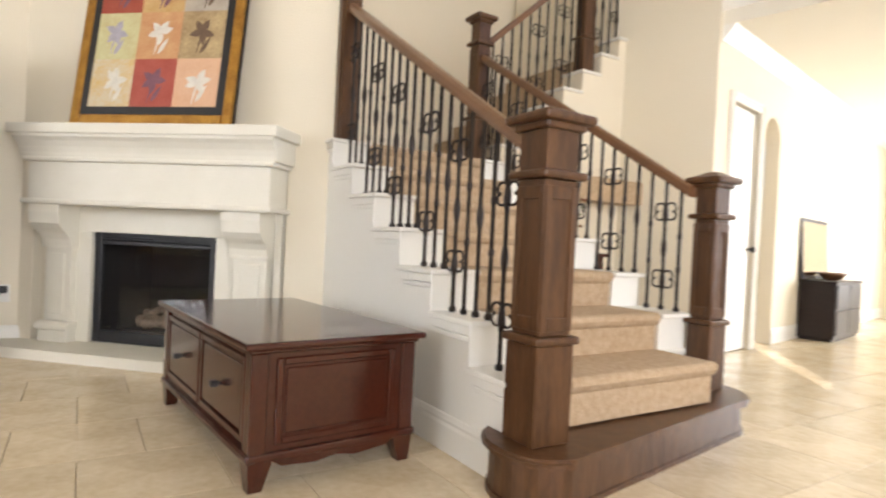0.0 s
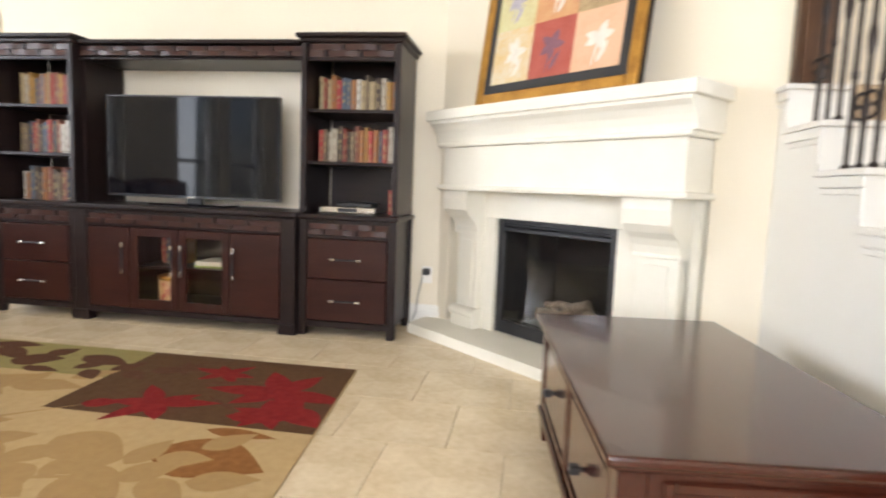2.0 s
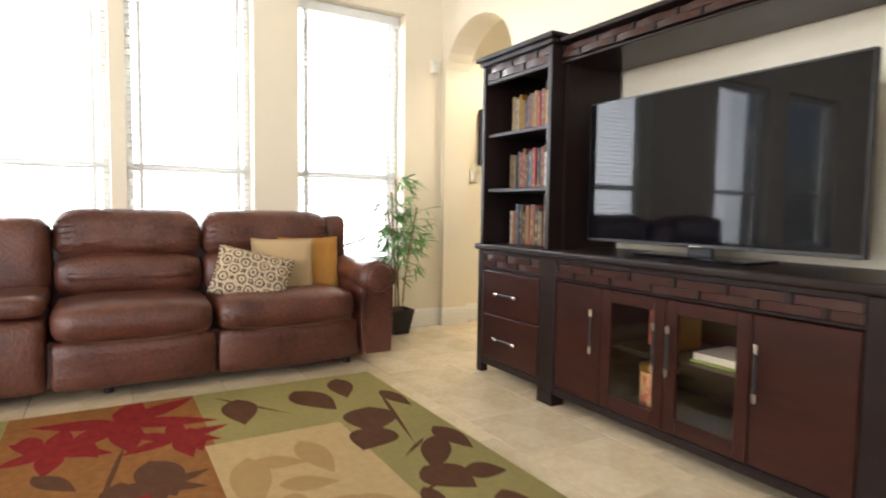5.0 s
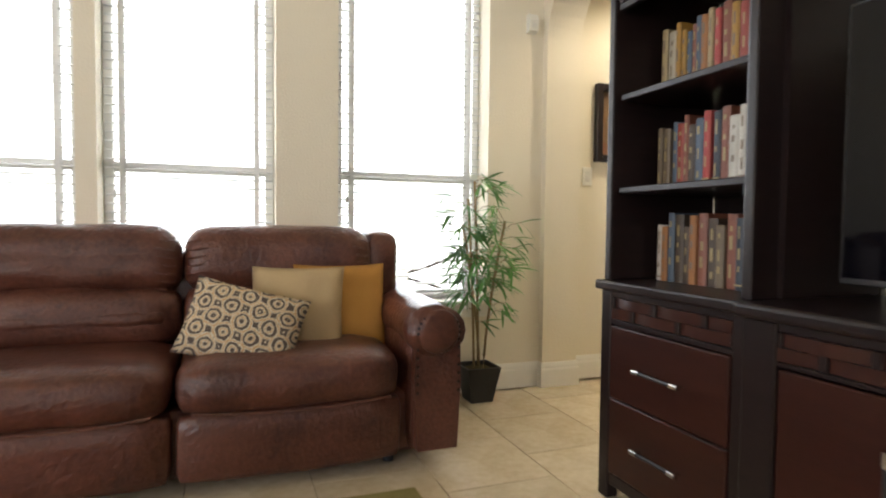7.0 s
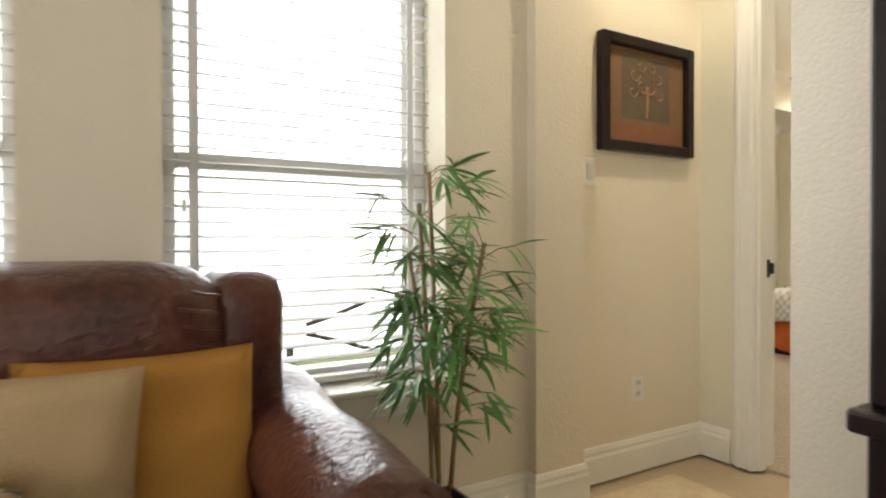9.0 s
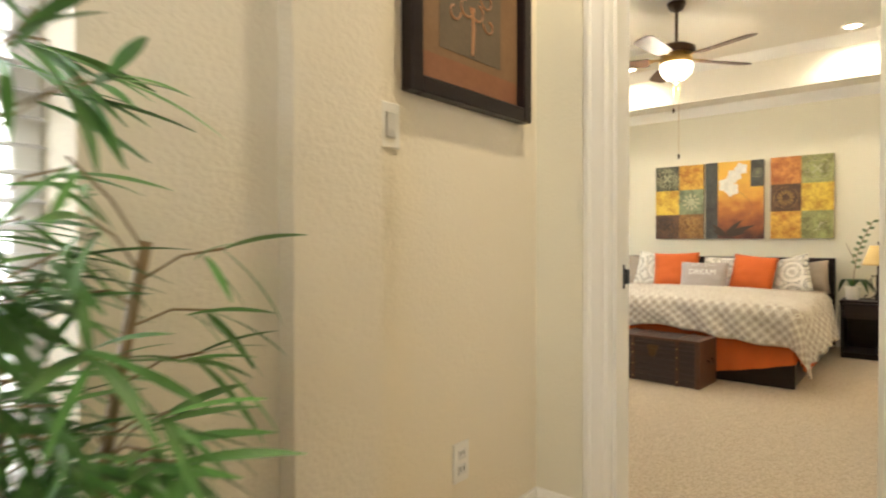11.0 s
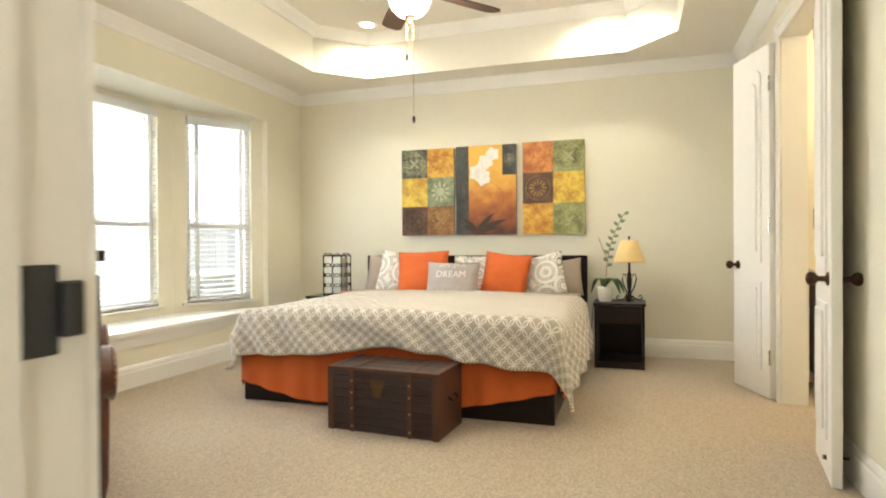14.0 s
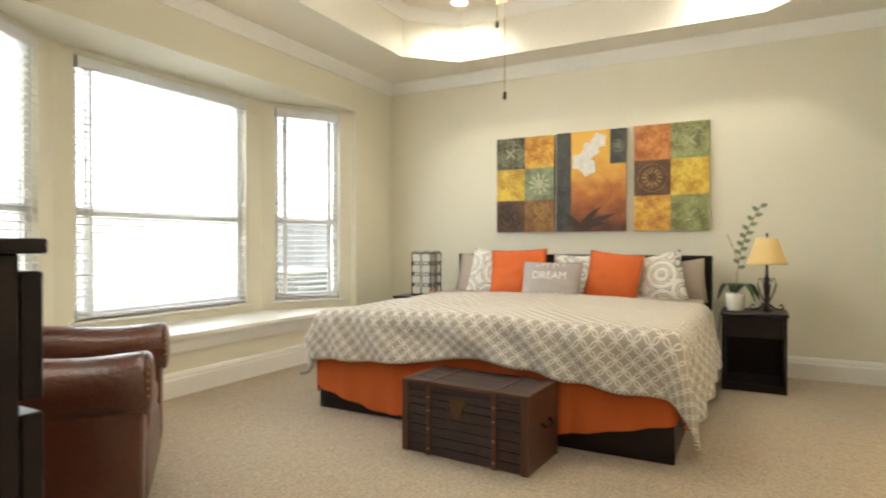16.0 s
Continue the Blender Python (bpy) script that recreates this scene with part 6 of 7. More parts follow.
part("mattress", puffy(BX0 + 0.02, BX1 - 0.02, BY0 + 0.04, 10.46, 0.22, 0.50, 0.05, 4, 0.004), WHITE, bed, smooth=True)


def skirt_z(s):
    """How low the skirt hangs along the foot, in a swag."""
    return 0.035 + 0.10 * max(0, 1 - s / 0.24) ** 1.2 + 0.15 * max(0, (s - 0.55) / 0.45) ** 1.6


bm = bmesh.new()
prev = None
n = 150
for i in range(n + 1):
    t = i / n
    # along the west side, the foot and the east side
    side, foot = 0.75, BX1 - BX0 + 0.04
    d = t * (2 * side + foot)
    fold = 0.008 * math.sin(d * 46 + 1.5 * math.sin(d * 9)) + 0.006 * noise.noise(Vector((d * 6, 0, 0)))
    if d < side:
        p, nx, ny = (BX0 - 0.012, BY0 + side - d), -1, 0
        low = 0.10 + 0.03 * math.sin(d * 5)
    elif d < side + foot:
        s = (d - side) / foot
        p, nx, ny = (BX0 - 0.02 + d - side, BY0 - 0.014), 0, -1
        low = skirt_z(s)
    else:
        p, nx, ny = (BX1 + 0.012, BY0 + d - side - foot), 1, 0
        low = 0.07 + 0.14 * max(0, 1 - (d - side - foot) / 0.3)
    row = []
    for k in range(6):
        z = 0.40 + (low - 0.40) * k / 5
        o = fold * (0.3 + k / 5) + 0.012 * k / 5
        row.append(bm.verts.new((p[0] + nx * o, p[1] + ny * o, z)))
    if prev:
        for k in range(5):
            bm.faces.new((prev[k], row[k], row[k + 1], prev[k + 1]))
    prev = row
part("bed_skirt", bm, SKIRT, bed, "gathered orange bed skirt", True)


def lattice():
    """Grey cotton with an interlaced ring print."""
    m = surf("duvet_print", (0.46, 0.41, 0.35), None, 6, 0.9, 0.15, 260)
    nt = m.node_tree
    b = nt.nodes["Principled BSDF"]
    uv = nt.nodes.new("ShaderNodeUVMap")
    outs = []
    for dx, dy in ((0, 0), (0.5, 0.5)):
        mp = nt.nodes.new("ShaderNodeMapping")
        mp.inputs["Scale"].default_value, mp.inputs["Location"].default_value = (13.5, 13.5, 1), (dx, dy, 0)
        nt.links.new(uv.outputs[0], mp.inputs[0])
        fr_ = nt.nodes.new("ShaderNodeVectorMath")
        fr_.operation = "FRACTION"
        nt.links.new(mp.outputs[0], fr_.inputs[0])
        sub = nt.nodes.new("ShaderNodeVectorMath")
        sub.operation, sub.inputs[1].default_value = "SUBTRACT", (0.5, 0.5, 0)
        nt.links.new(fr_.outputs[0], sub.inputs[0])
        ln = nt.nodes.new("ShaderNodeVectorMath")
        ln.operation = "LENGTH"
        nt.links.new(sub.outputs[0], ln.inputs[0])
        cmp_ = nt.nodes.new("ShaderNodeMath")
        cmp_.operation, cmp_.inputs[1].default_value, cmp_.inputs[2].default_value = "COMPARE", 0.46, 0.038
        nt.links.new(ln.outputs["Value"], cmp_.inputs[0])
        outs.append(cmp_)
    mxn = nt.nodes.new("ShaderNodeMath")
    mxn.operation = "MAXIMUM"
    nt.links.new(outs[0].outputs[0], mxn.inputs[0])
    nt.links.new(outs[1].outputs[0], mxn.inputs[1])
    mix = nt.nodes.new("ShaderNodeMix")
    mix.data_type = "RGBA"
    mix.inputs["A"].default_value, mix.inputs["B"].default_value = (0.40, 0.35, 0.29, 1), (0.72, 0.69, 0.62, 1)
    nt.links.new(mxn.outputs[0], mix.inputs["Factor"])
    nt.links.new(mix.outputs["Result"], b.inputs["Base Color"])
    return m


# duvet: a draped sheet over the mattress, hanging at the foot and sides
duv = thing("duvet", "grey duvet with white interlaced rings spread over the bed", "duvet")
bm = bmesh.new()
uvl = bm.loops.layers.uv.new("UVMap")
U, V = 84, 84
x0, x1, y0, y1 = BX0 - 0.30, BX1 + 0.34, BY0 - 0.25, 9.95
verts = {}
for i in range(U + 1):
    for j in range(V + 1):
        sx, sy = x0 + (x1 - x0) * i / U, y0 + (y1 - y0) * j / V
        ox = max(0, BX0 + 0.03 - sx, sx - (BX1 - 0.03))
        oy = max(0, BY0 + 0.03 - sy)
        over = math.hypot(ox, oy) if ox and oy else max(ox, oy)
        if sx < BX0 + 0.03:
            over = min(over, 0.35)
        crown = 0.565 + 0.03 * math.sin(math.pi * min(1, max(0, (sx - BX0) / (BX1 - BX0)))) + 0.012 * noise.noise(Vector((sx * 2.2, sy * 2.2, 0))) + 0.006 * noise.noise(Vector((sx * 7, sy * 7, 3)))
        if over:
            bend = 0.09
            k = min(1, over / bend)
            drop = bend * (1 - math.cos(k * math.pi / 2)) + max(0, over - bend) * 0.97
            outw = bend * math.sin(k * math.pi / 2) + max(0, over - bend) * 0.16
            ang = math.atan2(oy, ox)
            px = (BX0 + 0.03 if sx < BX0 + 0.03 else min(sx, BX1 - 0.03))
            py = max(sy, BY0 + 0.03)
            sgn = -1 if sx < BX0 + 0.03 else 1
            wob = 0.022 * min(1, over / 0.15) * math.sin((sx + sy) * 17 + 2 * math.sin(sx * 5)) + 0.014 * noise.noise(Vector((sx * 5, sy * 5, 1)))
            full = math.hypot(ox, oy)
            dirx, diry = (sgn * ox / full if ox else 0), (-oy / full if oy else 0)
            lift = 0.06 * math.exp(-((sx + 4.15) / 0.45) ** 2) if oy else 0
            verts[i, j] = bm.verts.new((px + dirx * (outw + wob), py + diry * (outw + wob), crown - drop + lift * min(1, over / 0.25)))
        else:
            edge = min(sx - BX0, BX1 - sx, sy - BY0)
            verts[i, j] = bm.verts.new((sx, sy, crown))
for i in range(U):
    for j in range(V):
        f = bm.faces.new((verts[i, j], verts[i + 1, j], verts[i + 1, j + 1], verts[i, j + 1]))
        for lp, (a, b) in zip(f.loops, ((i, j), (i + 1, j), (i + 1, j + 1), (i, j + 1))):
            lp[uvl].uv = (x0 + (x1 - x0) * a / U, y0 + (y1 - y0) * b / V)
bmesh.ops.recalc_face_normals(bm, faces=bm.faces)
cov = part("cover", bm, lattice(), duv, smooth=True)
so = cov.modifiers.new("thickness", "SOLIDIFY")
so.thickness, so.offset = 0.022, -1
part("turned_edge", puffy(BX0 + 0.0, BX1 - 0.0, 9.75, 10.30, 0.50, 0.575, 0.035, 8, 0.01), TAUPE, duv, smooth=True)


def rosette():
    """White cotton printed with large ring medallions."""
    m = surf("medallion_print", (0.72, 0.69, 0.62), None, 8, 0.9, 0.15, 260)
    nt = m.node_tree
    b = nt.nodes["Principled BSDF"]
    tc = nt.nodes.new("ShaderNodeTexCoord")
    v = nt.nodes.new("ShaderNodeTexVoronoi")
    v.inputs["Scale"].default_value, v.inputs["Randomness"].default_value = 5.2, 0.45
    nt.links.new(tc.outputs["Object"], v.inputs["Vector"])
    mul = nt.nodes.new("ShaderNodeMath")
    mul.operation, mul.inputs[1].default_value = "MULTIPLY", 24
    nt.links.new(v.outputs["Distance"], mul.inputs[0])
    sn = nt.nodes.new("ShaderNodeMath")
    sn.operation = "SINE"
    nt.links.new(mul.outputs[0], sn.inputs[0])
    r = nt.nodes.new("ShaderNodeValToRGB")
    r.color_ramp.interpolation = "CONSTANT"
    r.color_ramp.elements[0].color, r.color_ramp.elements[1].color = (0.72, 0.69, 0.62, 1), (0.20, 0.21, 0.21, 1)
    r.color_ramp.elements[1].position = 0.25
    e = r.color_ramp.elements.new(0.72)
    e.color = (0.50, 0.45, 0.32, 1)
    e = r.color_ramp.elements.new(0.9)
    e.color = (0.72, 0.69, 0.62, 1)
    nt.links.new(sn.outputs[0], r.inputs[0])
    nt.links.new(r.outputs[0], b.inputs["Base Color"])
    return m


ROSE = rosette()
BP = "bed pillows"
throw_pillow("taupe bed pillow standing against the headboard", TAUPE, (-5.0, 10.37, 0.68), (0.42, 0.36), (74, 4, 6), 0.16, 11, BP)
throw_pillow("taupe bed pillow standing against the headboard", TAUPE, (-3.48, 10.38, 0.665), (0.40, 0.32), (74, -8, -8), 0.16, 12, BP)
throw_pillow("white pillow printed with grey medallion rings", ROSE, (-4.86, 10.27, 0.70), (0.38, 0.40), (74, 8, 6), 0.15, 13, BP)
throw_pillow("white pillow printed with grey medallion rings", ROSE, (-3.585, 10.22, 0.695), (0.37, 0.37), (72, -14, -10), 0.15, 14, BP)
throw_pillow("white pillow printed with grey medallion rings", ROSE, (-4.16, 10.27, 0.69), (0.40, 0.36), (74, 0, 0), 0.14, 17, BP)
throw_pillow("plain orange square throw pillow on the bed", SKIRT, (-4.585, 10.13, 0.71), (0.45, 0.40), (74, -2, 4), 0.15, 15, BP)
throw_pillow("plain orange square throw pillow on the bed", SKIRT, (-3.87, 10.11, 0.70), (0.39, 0.38), (74, 6, -6), 0.15, 16, BP)
dp = throw_pillow("grey linen pillow lettered DREAM in white", GREYCLOTH, (-4.27, 9.96, 0.655), (0.44, 0.34), (70, 0, 2), 0.14, 18, BP)
cu = bpy.data.curves.new("lettering", "FONT")
cu.body, cu.size, cu.align_x, cu.align_y, cu.extrude = "DREAM", 0.075, "CENTER", "CENTER", 0.0008
tmp = new("lettering_source", cu)
bpy.context.view_layer.update()
tm = bpy.data.meshes.new_from_object(tmp.evaluated_get(bpy.context.evaluated_depsgraph_get()))
bpy.data.objects.remove(tmp)
PRINT = surf("white_print", (0.78, 0.76, 0.72), None, 10, 0.8)
tm.materials.clear()
tm.materials.append(PRINT)
lt = part("lettering", tm, PRINT, dp, "white printed letters", m=mx((0, 0.045, 0.0705)))
bm = bmesh.new()
for s in (-1, 1):
    for yy in (-0.07, 0.115):
        for k in range(2):
            r0, xo = (0.026, 0.035) if k == 0 else (0.018, 0.09)
            tube([(s * (xo + r0 * (1 - 0.6 * i / 10) * math.cos(4.8 * i / 10)), yy + r0 * (1 - 0.6 * i / 10) * math.sin(4.8 * i / 10) * (1 if yy > 0 else -1), 0.068 - 0.012 * k - (0.012 if yy > 0 else 0.003)) for i in range(11)], 0.0022, 5, bm)
part("printed_scroll", bm, PRINT, dp)

# trunk at the foot of the bed
BRONZE = surf("dark_bronze", (0.20, 0.13, 0.06), (0.11, 0.07, 0.035), 18, 0.45, 0.05, 60, 0.9)
tk = thing("storage_trunk", "dark plank storage trunk with leather straps and a brass latch", "trunk", Matrix.Translation((-4.405, 8.195, 0.004)) @ Matrix.Rotation(radians(-4.0), 4, "Z"))
PLANK = surf("dark_plank", (0.022, 0.010, 0.007), (0.045, 0.020, 0.012), 5, 0.5, 0.5, 70, stretch=(0.6, 4, 9))
STRAP = surf("leather_strap", (0.06, 0.022, 0.010), (0.10, 0.04, 0.018), 9, 0.5, 0.2, 80)
tw, td, th = 0.62, 0.325, 0.325
part("core", box(0.008, tw - 0.008, 0.008, td - 0.008, 0, th - 0.006), PLANK, tk)
for k in range(5):
    za, zb = 0.004 + k * 0.043, 0.044 + k * 0.043
    part("plank", box(0.002, tw - 0.002, 0.0, 0.010, za, zb, bev=0.003), PLANK, tk)
for k in range(3):
    part("lid_plank", box(0.002, tw - 0.002, -0.003, 0.010, 0.222 + k * 0.033, 0.252 + k * 0.033, bev=0.003), PLANK, tk)
for k in range(4):
    part("lid_plank", box(0.0, tw, 0.002 + k * 0.0805, 0.080 + k * 0.0805, th - 0.012, th, bev=0.003), PLANK, tk)
part("end_board", box(tw - 0.010, tw, 0, td, 0, th - 0.002, bev=0.003), STRAP, tk, "red-brown leather covered end")
part("end_board", box(0, 0.010, 0, td, 0, th - 0.002, bev=0.003), STRAP, tk)
for x in (0.13, 0.455):
    s = bmesh.new()
    box(x, x + 0.024, -0.007, 0.0, 0.0, th + 0.004, bm=s, bev=0.002)
    box(x, x + 0.024, 0.0, td, th, th + 0.006, bm=s, bev=0.002)
    sp = part("strap", s, STRAP, tk)
    for z in (0.03, 0.12, 0.20, 0.26):
        part("stud", lathe([(0.006, 0), (0.004, 0.004), (0.001, 0.005)], 8), BRASS, sp, m=Matrix.Translation((x + 0.012, -0.007, z)) @ Matrix.Rotation(radians(90), 4, "X"))
for x in (0, tw - 0.03):
    part("corner_strap", box(x - 0.003, x + 0.033, -0.006, 0.03, 0, th + 0.003, bev=0.003), STRAP, tk)
    part("edge_strap", box(x - 0.003, x + 0.033, 0.03, td + 0.003, th - 0.005, th + 0.004, bev=0.002), STRAP, tk)
part("edge_strap", box(0.03, tw - 0.03, -0.006, 0.012, th - 0.012, th + 0.004, bev=0.002), STRAP, tk)
lk = part("latch", prism([(0.268, 0.20), (0.292, 0.185), (0.316, 0.20), (0.322, 0.245), (0.262, 0.245)], "y", -0.014, -0.003), BRONZE, tk, "aged brass latch")
part("latch_plate", box(0.252, 0.332, -0.009, -0.002, 0.238, 0.272, bev=0.002), BRONZE, lk)
hd = part("side_handle", tube([(tw + 0.004, 0.12, 0.19), (tw + 0.022, 0.125, 0.175), (tw + 0.024, 0.165, 0.165), (tw + 0.022, 0.205, 0.175), (tw + 0.004, 0.21, 0.19)], 0.006, 8), IRON, tk)

# nightstands
for x0n, lab in ((-3.185, "dark espresso nightstand with an open shelf and lamp on it"), (-5.70, "dark espresso nightstand with a wire lantern on it")):
    ns = thing("nightstand", lab, "nightstand", mx((x0n, 10.09, 0.004)), "nightstands")
    w, d, h = 0.385, 0.37, 0.50
    part("side", box(0.01, 0.028, 0.01, d, 0, h - 0.02), ESP, ns)
    part("side", box(w - 0.028, w - 0.01, 0.01, d, 0, h - 0.02), ESP, ns)
    part("top", box(0, w, 0, d, h - 0.02, h, bev=0.004), ESP, ns)
    part("back", box(0.028, w - 0.028, d - 0.012, d, 0.02, h - 0.02), ESP, ns)
    part("shelf", box(0.028, w - 0.028, 0.012, d - 0.012, 0.03, 0.05), ESP, ns)
    part("drawer", box(0.03, w - 0.03, 0.006, d - 0.02, 0.345, 0.475, bev=0.003), ESP, ns)
    part("plinth", box(0.028, w - 0.028, 0.02, 0.035, 0, 0.03), ESP, ns)

# table lamp with scrolled iron base
NZ = 0.505
tl = thing("table_lamp", "scrolled iron table lamp with a parchment shade", "lamp", mx((-2.92, 10.24, NZ)))
part("stem", lathe([(0.02, 0.0), (0.022, 0.03), (0.012, 0.06), (0.012, 0.20), (0.017, 0.215), (0.008, 0.23), (0.008, 0.31)], 14), IRON, tl, smooth=True)
for k in range(4):
    m = Matrix.Rotation(math.pi / 2 * k + 0.3, 4, "Z")
    b = bmesh.new()
    tube([(0.012, 0, 0.05), (0.05, 0, 0.02), (0.085, 0, 0.012), (0.10, 0, 0.03), (0.09, 0, 0.048), (0.075, 0, 0.04)], 0.0055, 7, b)
    tube([(0.012, 0, 0.06), (0.04, 0, 0.12), (0.055, 0, 0.175), (0.045, 0, 0.215), (0.028, 0, 0.21), (0.03, 0, 0.19)], 0.005, 7, b)
    part("scroll", b, IRON, tl, m=m, smooth=True)
sh = bmesh.new()
pf = [(0.118, 0.305), (0.115, 0.32), (0.09, 0.39), (0.062, 0.475), (0.059, 0.475), (0.087, 0.39), (0.112, 0.32), (0.115, 0.305)]
rs = []
for r, z in pf:
    rs.append([sh.verts.new((r * math.cos(2 * math.pi * i / 28), r * math.sin(2 * math.pi * i / 28), z)) for i in range(28)])
for a, b in zip(rs, rs[1:] + rs[:1]):
    for i in range(28):
        sh.faces.new((a[i], a[(i + 1) % 28], b[(i + 1) % 28], b[i]))
part("shade", sh, SHADE, tl, "yellow parchment shade", True)
part("finial", lathe([(0.004, 0.46), (0.004, 0.485), (0.010, 0.495), (0.003, 0.51)], 10), IRON, tl)
part("cord", tube([(-0.02, 0.02, 0.004), (-0.2, 0.03, 0.004), (-0.262, 0.02, 0.003), (-0.274, 0.01, -0.05), (-0.30, 0.05, -0.35), (-0.32, 0.06, -0.46), (-0.40, 0.2, -0.49)], 0.003, 6), BLACK, tl)

orc = thing("potted_plant", "potted leafy stem with broad base leaves in a pale pot", "plant", mx((-3.10, 10.23, NZ)))
part("pot", lathe([(0.045, 0), (0.05, 0.01), (0.058, 0.10), (0.062, 0.115), (0.055, 0.115), (0.05, 0.09)], 20), STONE, orc, smooth=True)
stem = [Vector((0.0, 0, 0.09)), Vector((0.01, 0, 0.25)), Vector((0.03, 0, 0.40)), Vector((0.07, 0, 0.53)), Vector((0.14, 0, 0.68))]
part("stem", tube(stem, 0.0035, 6), CANE, orc)
part("stem", tube([Vector((0.015, 0, 0.33)), Vector((-0.02, 0, 0.42)), Vector((-0.05, 0, 0.50))], 0.003, 6), CANE, orc)
bm = bmesh.new()
for i, t in enumerate([0.30 + 0.05 * k for k in range(15)]):
    s = min(3, int(t * 4))
    p = stem[s].lerp(stem[s + 1], t * 4 - s)
    a = (-1) ** i * 0.9 + 0.3
    for q in range(2):
        d = Vector((math.sin(a) * 0.9, (0.5 if q else -0.4), math.cos(a) * 0.7)).normalized() * 0.05
        w = d.cross(Vector((0, 1, 0.2))).normalized() * 0.014
        vs = [bm.verts.new(c) for c in (p, p + d * 0.4 + w, p + d * 0.75 + w * 0.7, p + d, p + d * 0.75 - w * 0.7, p + d * 0.4 - w)]
        bm.faces.new(vs)
part("foliage", bm, surf("sage_leaf", (0.16, 0.24, 0.12), (0.30, 0.36, 0.22), 12, 0.6), orc)
for a, ln in ((0.6, 0.17), (2.7, 0.12), (-0.5, 0.13), (1.7, 0.12)):
    b = bmesh.new()
    prev = None
    for i in range(8):
        t = i / 7
        wd = 0.038 * math.sin(math.pi * min(1, t * 0.93 + 0.05)) ** 0.7
        zc = 0.11 + 0.10 * math.sin(t * 2.4) - 0.12 * t * t
        row = [b.verts.new((ln * t, -wd, zc + 0.006)), b.verts.new((ln * t, 0, zc)), b.verts.new((ln * t, wd, zc + 0.006))]
        if prev:
            for j in range(2):
                b.faces.new((prev[j], row[j], row[j + 1], prev[j + 1]))
        prev = row
    part("leaf", b, surf("broad_leaf", (0.025, 0.07, 0.012), (0.05, 0.12, 0.02), 8, 0.35), orc, "broad dark green leaf", True, Matrix.Rotation(a, 4, "Z"))

lan = thing("wire_lantern", "black wire lantern with pierced circles over a pale candle sleeve", "lantern", mx((-5.46, 10.25, NZ)))
part("sleeve", box(-0.075, 0.075, -0.075, 0.075, 0.02, 0.35, bev=0.003), surf("frosted_sleeve", (0.70, 0.68, 0.58), None, 8, 0.5), lan)
b = bmesh.new()
for x in (-0.09, 0.09):
    for y in (-0.09, 0.09):
        tube([(x, y, 0), (x, y, 0.365)], 0.005, 6, b)
for z in (0.005, 0.36):
    tube([(-0.09, -0.09, z), (0.09, -0.09, z), (0.09, 0.09, z), (-0.09, 0.09, z), (-0.09, -0.09, z)], 0.005, 6, b)
part("frame", b, IRON, lan)
for d in range(4):
    b = bmesh.new()
    for r in range(4):
        for c in (-0.045, 0.045):
            tube([(c + 0.045 * math.cos(2 * math.pi * i / 16), -0.09, 0.05 + r * 0.09 + 0.06 * math.sin(2 * math.pi * i / 16)) for i in range(17)], 0.003, 5, b)
    part("ring_screen", b, IRON, lan, m=Matrix.Rotation(math.pi / 2 * d, 4, "Z"))
pot = thing("potpourri", "small orange dried flower lying on the nightstand", "ornament", mx((-5.34, 10.14, NZ)))
part("petals", cushion(0.07, 0.05, 0.05, 8, 2, 5, 0.02), SKIRT, pot, smooth=True, m=mx((0, 0, 0.02)))

# art panels above the bed
AC = {"damask": ((0.22, 0.22, 0.13), (0.03, 0.03, 0.02)), "amber": ((0.70, 0.42, 0.06), (0.40, 0.16, 0.02)), "yellow": ((0.74, 0.54, 0.07), (0.46, 0.25, 0.03)), "sage": ((0.27, 0.32, 0.18), (0.13, 0.15, 0.08)), "umber": ((0.16, 0.08, 0.035), (0.07, 0.035, 0.018)), "bronze": ((0.36, 0.19, 0.05), (0.16, 0.07, 0.02)), "rust": ((0.62, 0.26, 0.06), (0.34, 0.10, 0.02)), "olive": ((0.36, 0.38, 0.15), (0.17, 0.17, 0.06)), "slate": ((0.07, 0.075, 0.06), (0.035, 0.03, 0.028)), "wine": ((0.16, 0.05, 0.02), (0.08, 0.025, 0.014)), "gold": ((0.58, 0.33, 0.06), (0.36, 0.15, 0.025))}
AM = {k: surf("paint_" + k, a, b, 13, 0.55, 0.35, 55, spread=0.11) for k, (a, b) in AC.items()}
MOTIF = {k: surf("motif_" + k, c, tuple(v * 0.7 for v in c), 25, 0.6) for k, c in (("dark", (0.05, 0.028, 0.015)), ("pale", (0.50, 0.49, 0.30)), ("gilt", (0.45, 0.26, 0.07)), ("white", (0.85, 0.82, 0.74)))}
AY = 10.665


def canvas(x0, x1, z0, z1, label):
    t = thing("canvas_panel", label, "painting", group="canvas panels above the bed")
    part("canvas", box(x0, x1, AY + 0.001, BN - 0.002, z0, z1, bev=0.003), AM["umber"], t)
    return t


def patch(t, x0, x1, z0, z1, k, y=0.0):
    return part("painted_square", box(x0, x1, AY - 0.0006 - y, AY + 0.002, z0, z1), AM[k], t)


